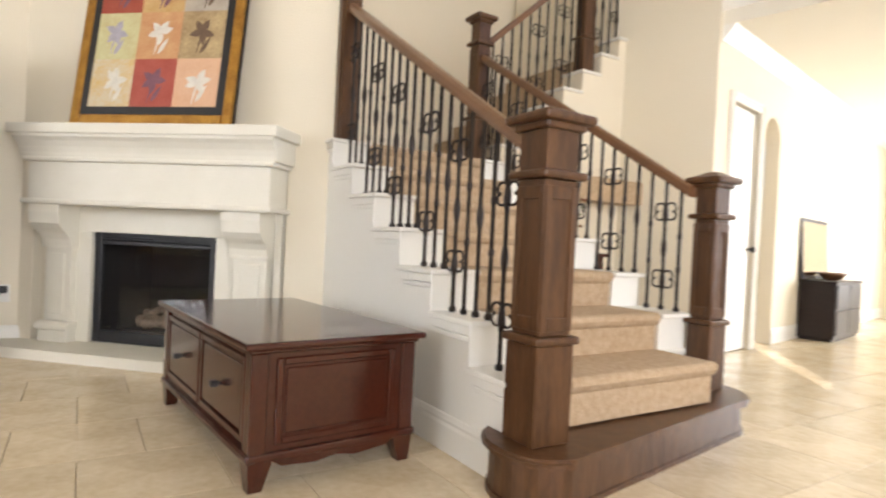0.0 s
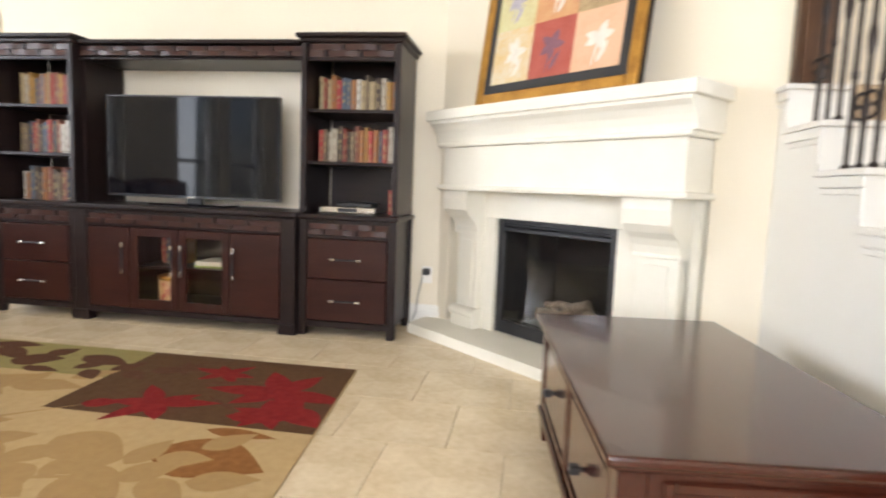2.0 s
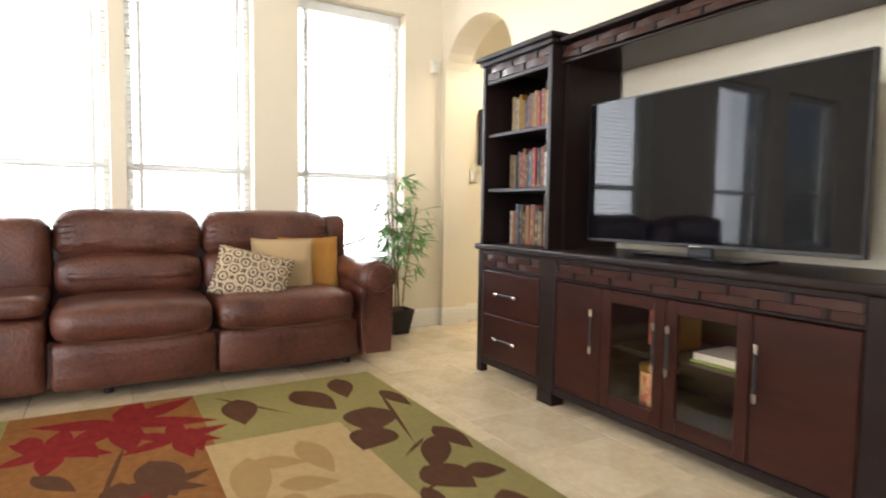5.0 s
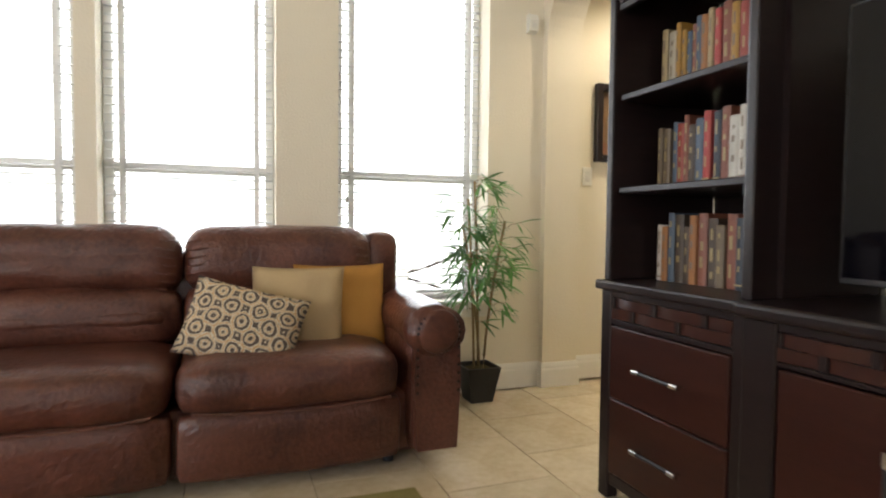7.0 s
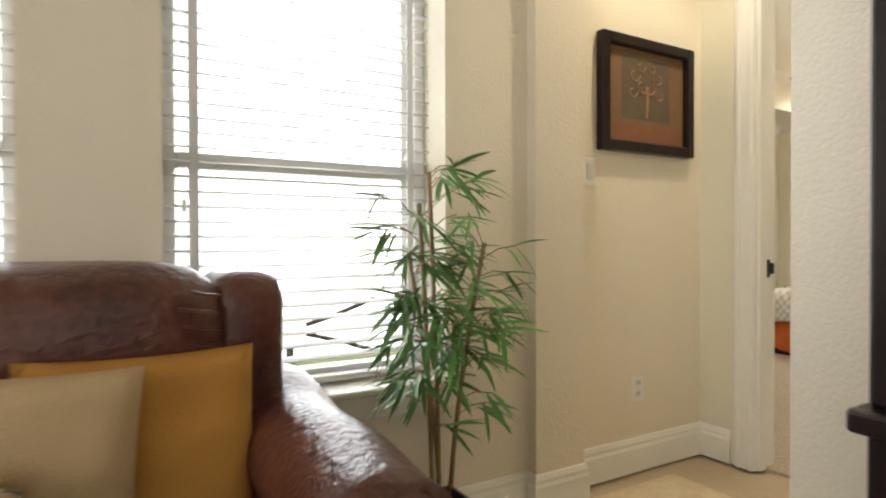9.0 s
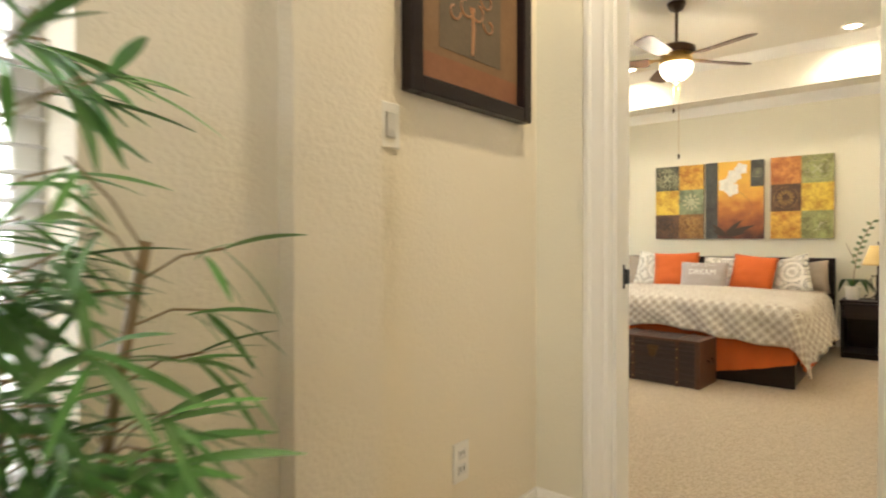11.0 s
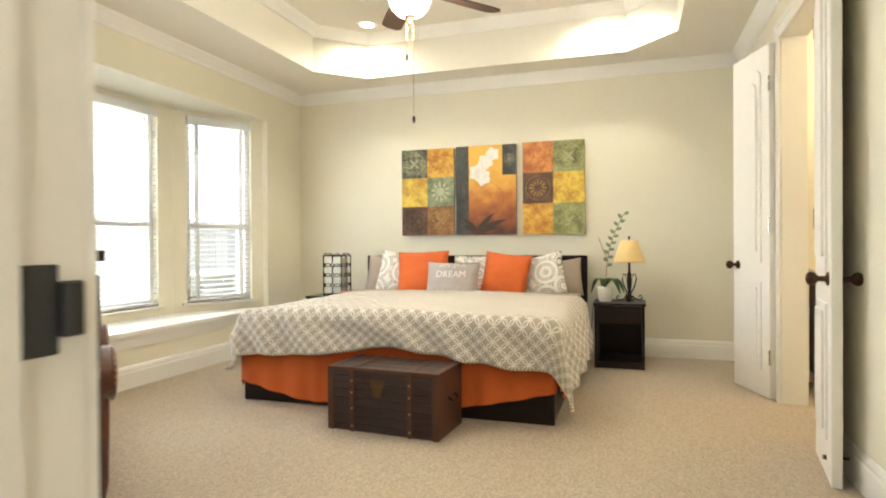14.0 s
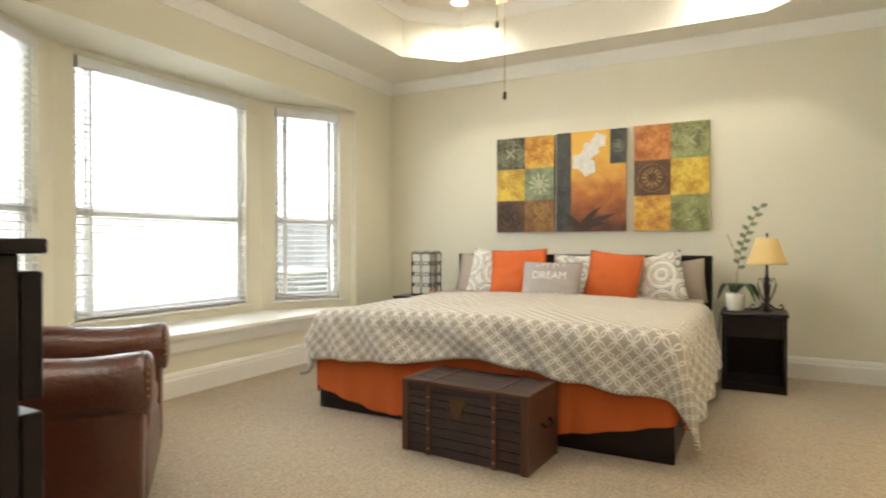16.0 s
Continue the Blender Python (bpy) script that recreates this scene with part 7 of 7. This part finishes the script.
def motif(t, cx, cz, s, k, style):
    bm = bmesh.new()
    y = AY - 0.0016
    if style == "medallion":
        for r in (0.9, 0.62, 0.30):
            tube([(cx + s * r * math.cos(2 * math.pi * i / 24), y, cz + s * r * math.sin(2 * math.pi * i / 24)) for i in range(25)], s * 0.035, 5, bm, 0.3)
        for i in range(12):
            petal_shape(cx + s * 0.32 * math.cos(i * math.pi / 6), cz + s * 0.32 * math.sin(i * math.pi / 6), i * math.pi / 6, s * 0.30, s * 0.13, y, bm)
    elif style == "rosette":
        for r, n_, ln in ((0.0, 8, 0.5), (0.42, 10, 0.46)):
            for i in range(n_):
                a = 2 * math.pi * i / n_ + r
                petal_shape(cx + s * r * math.cos(a), cz + s * r * math.sin(a), a, s * ln, s * 0.24, y - 0.00015 * i - 0.002 * (r == 0), bm)
    elif style == "spray":
        tube([(cx - s * 0.3 + s * 0.9 * math.sin(i / 12 * 1.6), y, cz - s * 0.5 + s * 0.8 * (i / 12) ** 2) for i in range(13)], s * 0.04, 5, bm, 0.3)
        for i in range(5):
            petal_shape(cx - s * 0.2 + s * 0.17 * i, cz - s * 0.46 + s * 0.13 * i, radians(20 + 32 * i), s * 0.3, s * 0.1, y - 0.0002 * i, bm)
    else:
        for sx in (-1, 1):
            for sz in (-1, 1):
                for r0, ox, oz in ((0.36, 0.40, 0.42), (0.22, 0.70, 0.12), (0.2, 0.16, 0.72)):
                    tube([(cx + sx * s * (ox + r0 * (1 - 0.7 * i / 12) * math.cos(5.2 * i / 12)), y, cz + sz * s * (oz + r0 * (1 - 0.7 * i / 12) * math.sin(5.2 * i / 12))) for i in range(13)], s * 0.075, 5, bm, 0.3)
        for i in range(4):
            petal_shape(cx, cz, math.pi / 4 + i * math.pi / 2, s * 0.55, s * 0.16, y - 0.0002 * i, bm)
    tagged(part("painted_motif", bm, MOTIF[k], t), kind="stuff")


A0, A1, B0, B1, C0, C1, Z0, Z1 = -4.985, -4.468, -4.448, -3.885, -3.825, -3.285, 1.045, 1.855
c1 = canvas(A0, A1, Z0, Z1, "canvas of six ornamental painted squares in olive and amber")
c2 = canvas(B0, B1, Z0, Z1 + 0.004, "canvas of white orchids on an amber and brown ground")
c3 = canvas(C0, C1, Z0, Z1 + 0.008, "canvas of six ornamental painted squares in rust and green")
for t, a0, a1, zt, cells in ((c1, A0, A1, Z1, (("damask", "pale", "scroll"), ("amber", "gilt", ""), ("yellow", "gilt", ""), ("sage", "pale", "rosette"), ("umber", "dark", "scroll"), ("bronze", "gilt", "scroll"))), (c3, C0, C1, Z1 + 0.008, (("rust", "gilt", ""), ("olive", "pale", "scroll"), ("umber", "gilt", "medallion"), ("yellow", "gilt", ""), ("amber", "gilt", ""), ("olive", "pale", "spray")))):
    w2, h3 = (a1 - a0) / 2, (zt - Z0) / 3
    for i, (k, mk, stl) in enumerate(cells):
        c, r = i % 2, i // 2
        xa, za = a0 + c * w2, zt - (r + 1) * h3
        patch(t, xa, xa + w2, za, za + h3, k)
        if stl:
            motif(t, xa + w2 / 2, za + h3 / 2, w2 * 0.44, mk, stl)
bx = B1 - B0
patch(c2, B0, B0 + bx * 0.22, Z0, Z1 + 0.004, "slate")


def ground_paint():
    """Oil ground that runs from wine at the foot through rust to gold at the top, cloudy."""
    m = surf("orchid_ground", (0.5, 0.25, 0.05), None, 8, 0.55, 0.35, 45)
    nt = m.node_tree
    tc, sep, nz, add, ramp = (nt.nodes.new("ShaderNode" + k) for k in ("TexCoord", "SeparateXYZ", "TexNoise", "Math", "ValToRGB"))
    nt.links.new(tc.outputs["Generated"], sep.inputs[0])
    nt.links.new(tc.outputs["Object"], nz.inputs["Vector"])
    nz.inputs["Scale"].default_value, nz.inputs["Detail"].default_value = 9, 6
    add.operation, add.inputs[1].default_value = "MULTIPLY_ADD", 0.55
    nt.links.new(nz.outputs[0], add.inputs[0])
    nt.links.new(sep.outputs[2], add.inputs[2])
    el = ramp.color_ramp.elements
    el[0].position, el[0].color = 0.28, (0.07, 0.02, 0.012, 1)
    el[1].position, el[1].color = 1.0, (0.74, 0.42, 0.06, 1)
    for p, c in ((0.48, (0.26, 0.075, 0.02, 1)), (0.66, (0.45, 0.15, 0.025, 1)), (0.84, (0.66, 0.33, 0.05, 1))):
        el.new(p).color = c
    nt.links.new(add.outputs[0], ramp.inputs[0])
    nt.links.new(ramp.outputs[0], nt.nodes["Principled BSDF"].inputs["Base Color"])
    return m


part("painted_ground", box(B0 + bx * 0.22, B1, AY - 0.0006, AY + 0.002, Z0, Z1 + 0.004), ground_paint(), c2)
patch(c2, B1 - bx * 0.22, B1, Z1 - 0.27, Z1 + 0.004, "slate", 0.0006)
motif(c2, B1 - bx * 0.11, Z1 - 0.13, bx * 0.10, "pale", "scroll")
for fx, fz, s in ((0.36, 0.57, 0.085), (0.50, 0.66, 0.08), (0.62, 0.73, 0.07), (0.46, 0.52, 0.08)):
    cx, cz = B0 + bx * fx, Z0 + fz
    for i in range(5):
        bm = bmesh.new()
        petal_shape(cx, cz, i * 2 * math.pi / 5 + fx * 7, s, s * 0.95, AY - 0.0016 - 0.00025 * i - fx * 0.002, bm)
        part("orchid_petal", bm, MOTIF["white"], c2, "white painted orchid petal")
bm = bmesh.new()
tube([(B0 + bx * (0.30 + 0.5 * math.sin(t_ * 2.6)), AY - 0.0014, Z0 + 0.06 + 0.44 * t_) for t_ in [i / 14 for i in range(15)]], 0.004, 5, bm, 0.3)
for a, ln in ((20, 0.30), (45, 0.22), (140, 0.18), (8, 0.2), (160, 0.14)):
    petal_shape(B0 + bx * 0.36, Z0 + 0.04, radians(a), ln, 0.05, AY - 0.0014 - ln * 0.003, bm)
part("painted_stem", bm, MOTIF["dark"], c2)

# ceiling fan
fan = thing("ceiling_fan", "brown five-blade ceiling fan with a lit bowl and pull chains", "ceiling fan", mx((-4.10, 8.62, 0)))
part("canopy", lathe([(0.02, TZ - 0.07), (0.05, TZ - 0.055), (0.068, TZ - 0.02), (0.07, TZ - 0.002)], 24), surf("oil_rubbed_bronze", (0.05, 0.03, 0.018), None, 12, 0.35, 0, 60, 0.8), fan, smooth=True)
BRONZE = surf("fan_bronze", (0.05, 0.03, 0.018), (0.08, 0.045, 0.025), 12, 0.35, 0, 60, 0.8)
part("downrod", cyl((0, 0, 2.52), (0, 0, TZ - 0.05), 0.012), BRONZE, fan)
part("motor", lathe([(0.03, 2.545), (0.09, 2.535), (0.135, 2.51), (0.14, 2.485), (0.13, 2.465), (0.12, 2.46)], 28), BRONZE, fan, smooth=True)
part("brass_collar", lathe([(0.12, 2.46), (0.11, 2.43), (0.125, 2.415), (0.11, 2.39), (0.075, 2.375), (0.06, 2.37)], 28), BRASS, fan, "polished brass collar", True)
BLADE = surf("fan_blade", (0.05, 0.025, 0.014), (0.08, 0.04, 0.02), 5, 0.6, 0.05, 50, stretch=(1, 6, 1))
for k in range(5):
    m = Matrix.Rotation(radians(51 + 72 * k), 4, "Z")
    b = bmesh.new()
    prism([(0.20, -0.055), (0.45, -0.068), (0.60, -0.068), (0.635, -0.035), (0.635, 0.035), (0.60, 0.068), (0.45, 0.068), (0.20, 0.055)], "z", -0.004, 0.004, b)
    bl = part("blade", b, BLADE, fan, "dark wood fan blade", m=m @ Matrix.Translation((0, 0, 2.425)) @ Matrix.Rotation(radians(12), 4, "X"))
    part("blade_iron", prism([(0.09, -0.018), (0.15, -0.012), (0.24, -0.045), (0.27, 0), (0.24, 0.045), (0.15, 0.012), (0.09, 0.018)], "z", 0.004, 0.012), BRASS, bl)
part("light_bowl", lathe([(0.118, 2.385), (0.122, 2.36), (0.105, 2.31), (0.07, 2.275), (0.02, 2.262)], 28), BOWL, fan, "lit frosted glass bowl", True)
part("bowl_finial", lathe([(0.035, 2.264), (0.03, 2.25), (0.012, 2.238), (0.004, 2.225)], 14), BRONZE, fan, smooth=True)
for x, z in ((0.02, 1.66), (-0.02, 2.02)):
    part("pull_chain", cyl((x, 0, z + 0.03), (x, 0, 2.37), 0.0018, n=6), BRASS, fan)
    part("chain_fob", lathe([(0.003, 0.035), (0.009, 0.025), (0.008, 0.0), (0.003, -0.008)], 10, (x, 0, z)), BRONZE, fan, smooth=True)
lamp("fan_lamp", "POINT", mx((-4.10, 8.62, 2.20)), 34, WARM, 0.1)

# recessed lights and vent in the tray
for x, y in ((-5.06, 10.08), (-3.10, 10.08), (-5.06, 6.75), (-3.10, 6.75)):
    rl = thing("recessed_light", "lit recessed ceiling light in the tray", "ceiling light", mx((x, y, TZ)), "recessed lights")
    part("trim_ring", lathe([(0.06, -0.001), (0.062, -0.008), (0.088, -0.006), (0.09, -0.001)], 26), WHITE, rl)
    part("bulb", lathe([(0.002, -0.006), (0.058, -0.005), (0.058, -0.001)], 22), CAN, rl)
    lamp("recessed_lamp", "SPOT", look((x, y, TZ - 0.015), (x, y + 0.001, 0)), 38, WARM, 0.06, 150)
vt = thing("ceiling_vent", "white louvred ceiling air vent", "vent", mx((-4.72, 9.55, TZ)))
fr = bmesh.new()
for b in [(-0.17, -0.145, -0.10, 0.10, -0.008, 0), (0.145, 0.17, -0.10, 0.10, -0.008, 0), (-0.145, 0.145, -0.10, -0.075, -0.008, 0), (-0.145, 0.145, 0.075, 0.10, -0.008, 0)]:
    box(*b, bm=fr)
part("frame", fr, WHITE, vt)
for i in range(7):
    part("louvre", box(-0.145, 0.145, -0.002, 0.012, -0.002, 0.0), WHITE, vt, m=Matrix.Translation((0, -0.066 + i * 0.021, -0.001)) @ Matrix.Rotation(radians(-20), 4, "X"))
# dark plate in place of the shade between the louvres, no duct behind
part("shade_plate", box(-0.145, 0.145, -0.075, 0.075, -0.0012, 0), DARKHOLE, vt)

# bathroom double doors, folded back into the bedroom
def panel_door(name, hinge, ang, width, side, label):
    """A panelled leaf from its hinge along local +x."""
    t = thing(name, label, "door", Matrix.Translation((*hinge, 0.012)) @ Matrix.Rotation(radians(ang), 4, "Z"), "bathroom door leaves", kind="structure")
    part("leaf", box(0, width, -0.019, 0.019, 0, 2.14, bev=0.003), WHITE, t)
    for s in (-1, 1):
        for z0, z1, arch in ((0.16, 0.70, 0), (0.82, 1.96, 1)):
            a, b = 0.085, width - 0.085
            pts = [(a, z0), (b, z0), (b, z1)] + ([((a + b) / 2 + (b - a) / 2 * math.cos(math.pi * k / 10), z1 + 0.07 * math.sin(math.pi * k / 10)) for k in range(1, 10)] if arch else []) + [(a, z1)]
            lo, hi = sorted((s * 0.016, s * 0.027))
            p = part("panel", prism(pts, "y", lo, hi), WHITE, t)
            cx_, cz_ = (a + b) / 2, (z0 + z1) / 2
            lo, hi = sorted((s * 0.022, s * 0.037))
            part("raised_field", prism([(cx_ + (x - cx_) * 0.72, cz_ + (z - cz_) * 0.88) for x, z in pts], "y", lo, hi), WHITE, p)
        kp = part("knob", lathe([(0.028, 0), (0.026, 0.006), (0.011, 0.012), (0.011, 0.035), (0.024, 0.045), (0.028, 0.058), (0.022, 0.072), (0.004, 0.078)], 18), BRONZE, t, "dark bronze door knob", True, Matrix.Translation((width - 0.06, s * 0.019, 0.80)) @ Matrix.Rotation(radians(-90 * s), 4, "X"))
    for z in (0.25, 1.05, 1.9):
        part("hinge", cyl((-0.004, side * 0.02, z - 0.045), (-0.004, side * 0.02, z + 0.045), 0.007, n=8), NICKEL, t)
    return t


panel_door("door_2", (-2.095, 9.44), 108, 0.43, 1, "white panelled bathroom door leaf, folded open")
panel_door("door_3", (-2.095, 8.50), -98, 0.43, -1, "white panelled bathroom door leaf, folded open towards the room")
ds = thing("door_stop", "bronze spring door stop on the baseboard", "door stop", mx((BE - 0.016, 8.2, 0.09)))
part("rod", cyl((0, 0, 0), (-0.075, 0, 0), 0.005, n=8), BRONZE, ds)
part("tip", cyl((-0.075, 0, 0), (-0.092, 0, 0), 0.010, n=10), BLACK, ds)
# bathroom behind the doors
vn = thing("bath_vanity", "dark red-brown bathroom vanity with drawers", "vanity", mx((-1.2, 9.72, 0)))
part("body", box(-0.55, 0.55, -0.22, 0.32, 0.08, 0.74, bev=0.004), CHERRY, vn)
part("counter", box(-0.58, 0.58, -0.25, 0.33, 0.74, 0.78, bev=0.006), STONE, vn)
for i in range(4):
    part("drawer", box(-0.50, -0.16, -0.235, -0.218, 0.11 + i * 0.155, 0.25 + i * 0.155, bev=0.004), CHERRY, vn)
for x in (-0.14, 0.2):
    part("door", box(x, x + 0.32, -0.235, -0.218, 0.11, 0.715, bev=0.004), CHERRY, vn)
part("plinth", box(-0.52, 0.52, -0.16, 0.32, 0, 0.08), ESP, vn)
bmir = thing("bath_mirror", "brown framed mirror above the vanity", "mirror", mx((-1.2, 10.03, 0.95)))
part("frame", box(-0.5, 0.5, -0.012, 0.015, 0, 0.85, bev=0.005), ESP, bmir)
part("glass", box(-0.45, 0.45, -0.016, -0.011, 0.05, 0.80), surf("bath_mirror_silver", (0.88, 0.88, 0.88), None, 3, 0.03, 0, 10, 1.0), bmir)
lamp("bath_lamp", "POINT", mx((-1.2, 9.2, 2.3)), 28, (1.0, 0.80, 0.5), 0.1)

# leather armchair
AMX = Matrix.Translation((-4.95, 7.36, 0.004)) @ Matrix.Rotation(radians(50), 4, "Z")
ac = thing("leather_armchair", "dark burgundy leather armchair with rolled arms", "armchair", AMX)
part("base", puffy(-0.85, -0.02, -0.36, 0.36, 0.06, 0.30, 0.04, 1, 0.006), LEATHER2, ac, smooth=True)
part("seat", puffy(-0.70, -0.02, -0.26, 0.26, 0.26, 0.43, 0.07, 2, 0.012), LEATHER2, ac, smooth=True)
bm = puffy(-0.92, -0.68, -0.36, 0.36, 0.25, 0.90, 0.10, 3, 0.015)
part("backrest", bm, LEATHER2, ac, smooth=True)
for s in (-1, 1):
    a = part("arm", puffy(-0.86, -0.02, s * 0.36 - 0.09, s * 0.36 + 0.09, 0.05, 0.50, 0.045, 4 + s, 0.006), LEATHER2, ac, smooth=True)
    part("arm_roll", tube([(-0.88 + 0.87 * k / 10, s * 0.365, 0.50 - 0.008 * math.sin(k)) for k in range(11)], 0.115, 16, flat=0.85), LEATHER2, a, smooth=True)
    part("arm_front", lathe([(0.002, 0.008), (0.06, 0.01), (0.09, 0.003), (0.1, -0.01)], 20), LEATHER2, a, smooth=True, m=Matrix.Translation((-0.004, s * 0.365, 0.50)) @ Matrix.Rotation(radians(90), 4, "Y"))
    for k in range(14):
        t_ = math.pi * (k - 1) / 11
        part("nail_head", lathe([(0.006, 0), (0.004, 0.004), (0.001, 0.005)], 8), BRASS, a, m=Matrix.Translation((-0.004, s * 0.365 + 0.092 * math.cos(t_), 0.50 + 0.08 * math.sin(t_))) @ Matrix.Rotation(radians(90), 4, "Y"))
part("recliner_pull", lathe([(0.05, 0), (0.045, 0.006), (0.03, 0.004), (0.002, 0.002)], 18), BLACK, ac, m=Matrix.Translation((-0.42, -0.452, 0.27)) @ Matrix.Rotation(radians(90), 4, "X") @ Matrix.Diagonal((1.4, 0.8, 1, 1)))
thr = throw_pillow("blue and orange throw pillow on the armchair", surf("blue_orange_weave", (0.12, 0.14, 0.18), (0.50, 0.20, 0.08), 7, 0.9, 0.3, 160, spread=0.08), (-5.40, 6.98, 0.60), (0.38, 0.38), (60, 0, 140), 0.13, 31)

# dark chest of drawers beside the bedroom door
ms = thing("chest_of_drawers", "dark espresso chest of drawers with proud drawer fronts", "chest", mx((-4.62, 5.93, 0.004)))
part("case", box(0.0, 0.67, 0.0, 0.475, 0.0, 0.922, bev=0.003), ESP, ms)
part("top", box(-0.01, 0.68, 0.0, 0.51, 0.922, 0.945, bev=0.003), ESP, ms)
for z0, z1 in ((0.05, 0.225), (0.245, 0.45), (0.47, 0.68), (0.70, 0.895)):
    dr = part("drawer", box(0.004, 0.666, 0.477, 0.51, z0, z1, bev=0.003), ESP, ms)
    part("drawer_edge", box(0.012, 0.658, 0.51, 0.513, z1 - 0.012, z1 - 0.004), ESP, dr)

# ---- floor tiles ----
TS = 0.457
tm0 = box(-TS / 2 + 0.0015, TS / 2 - 0.0015, -TS / 2 + 0.0015, TS / 2 - 0.0015, -0.013, 0, bev=0.001)
TMESH = mesh_of("tile", tm0, TILE)
far, near = [], 0
rest = bmesh.new()
for r in range(-11, 13):
    for c in range(-9, 27):
        x, y = c * TS + (TS / 2 if r % 2 else 0) + 0.1, r * TS + 0.2
        if not (-3.6 < x < 12 and -4.9 < y < 5.62):
            continue
        if y > 4.9 and not (-3.7 < x < -1.9):
            continue
        if -3.5 < x < 4.5 and -0.4 < y and near < 300 and not (y > 3.3 and x > 2.4):
            part("tile", TMESH, TILE, floor, m=mx((x, y, 0.0)))
            near += 1
        else:
            box(x - TS / 2 + 0.0025, x + TS / 2 - 0.0025, y - TS / 2 + 0.0025, y + TS / 2 - 0.0025, -0.013, 0, bm=rest)
tagged(part("tiles", rest, TILE, floor), kind="stuff")
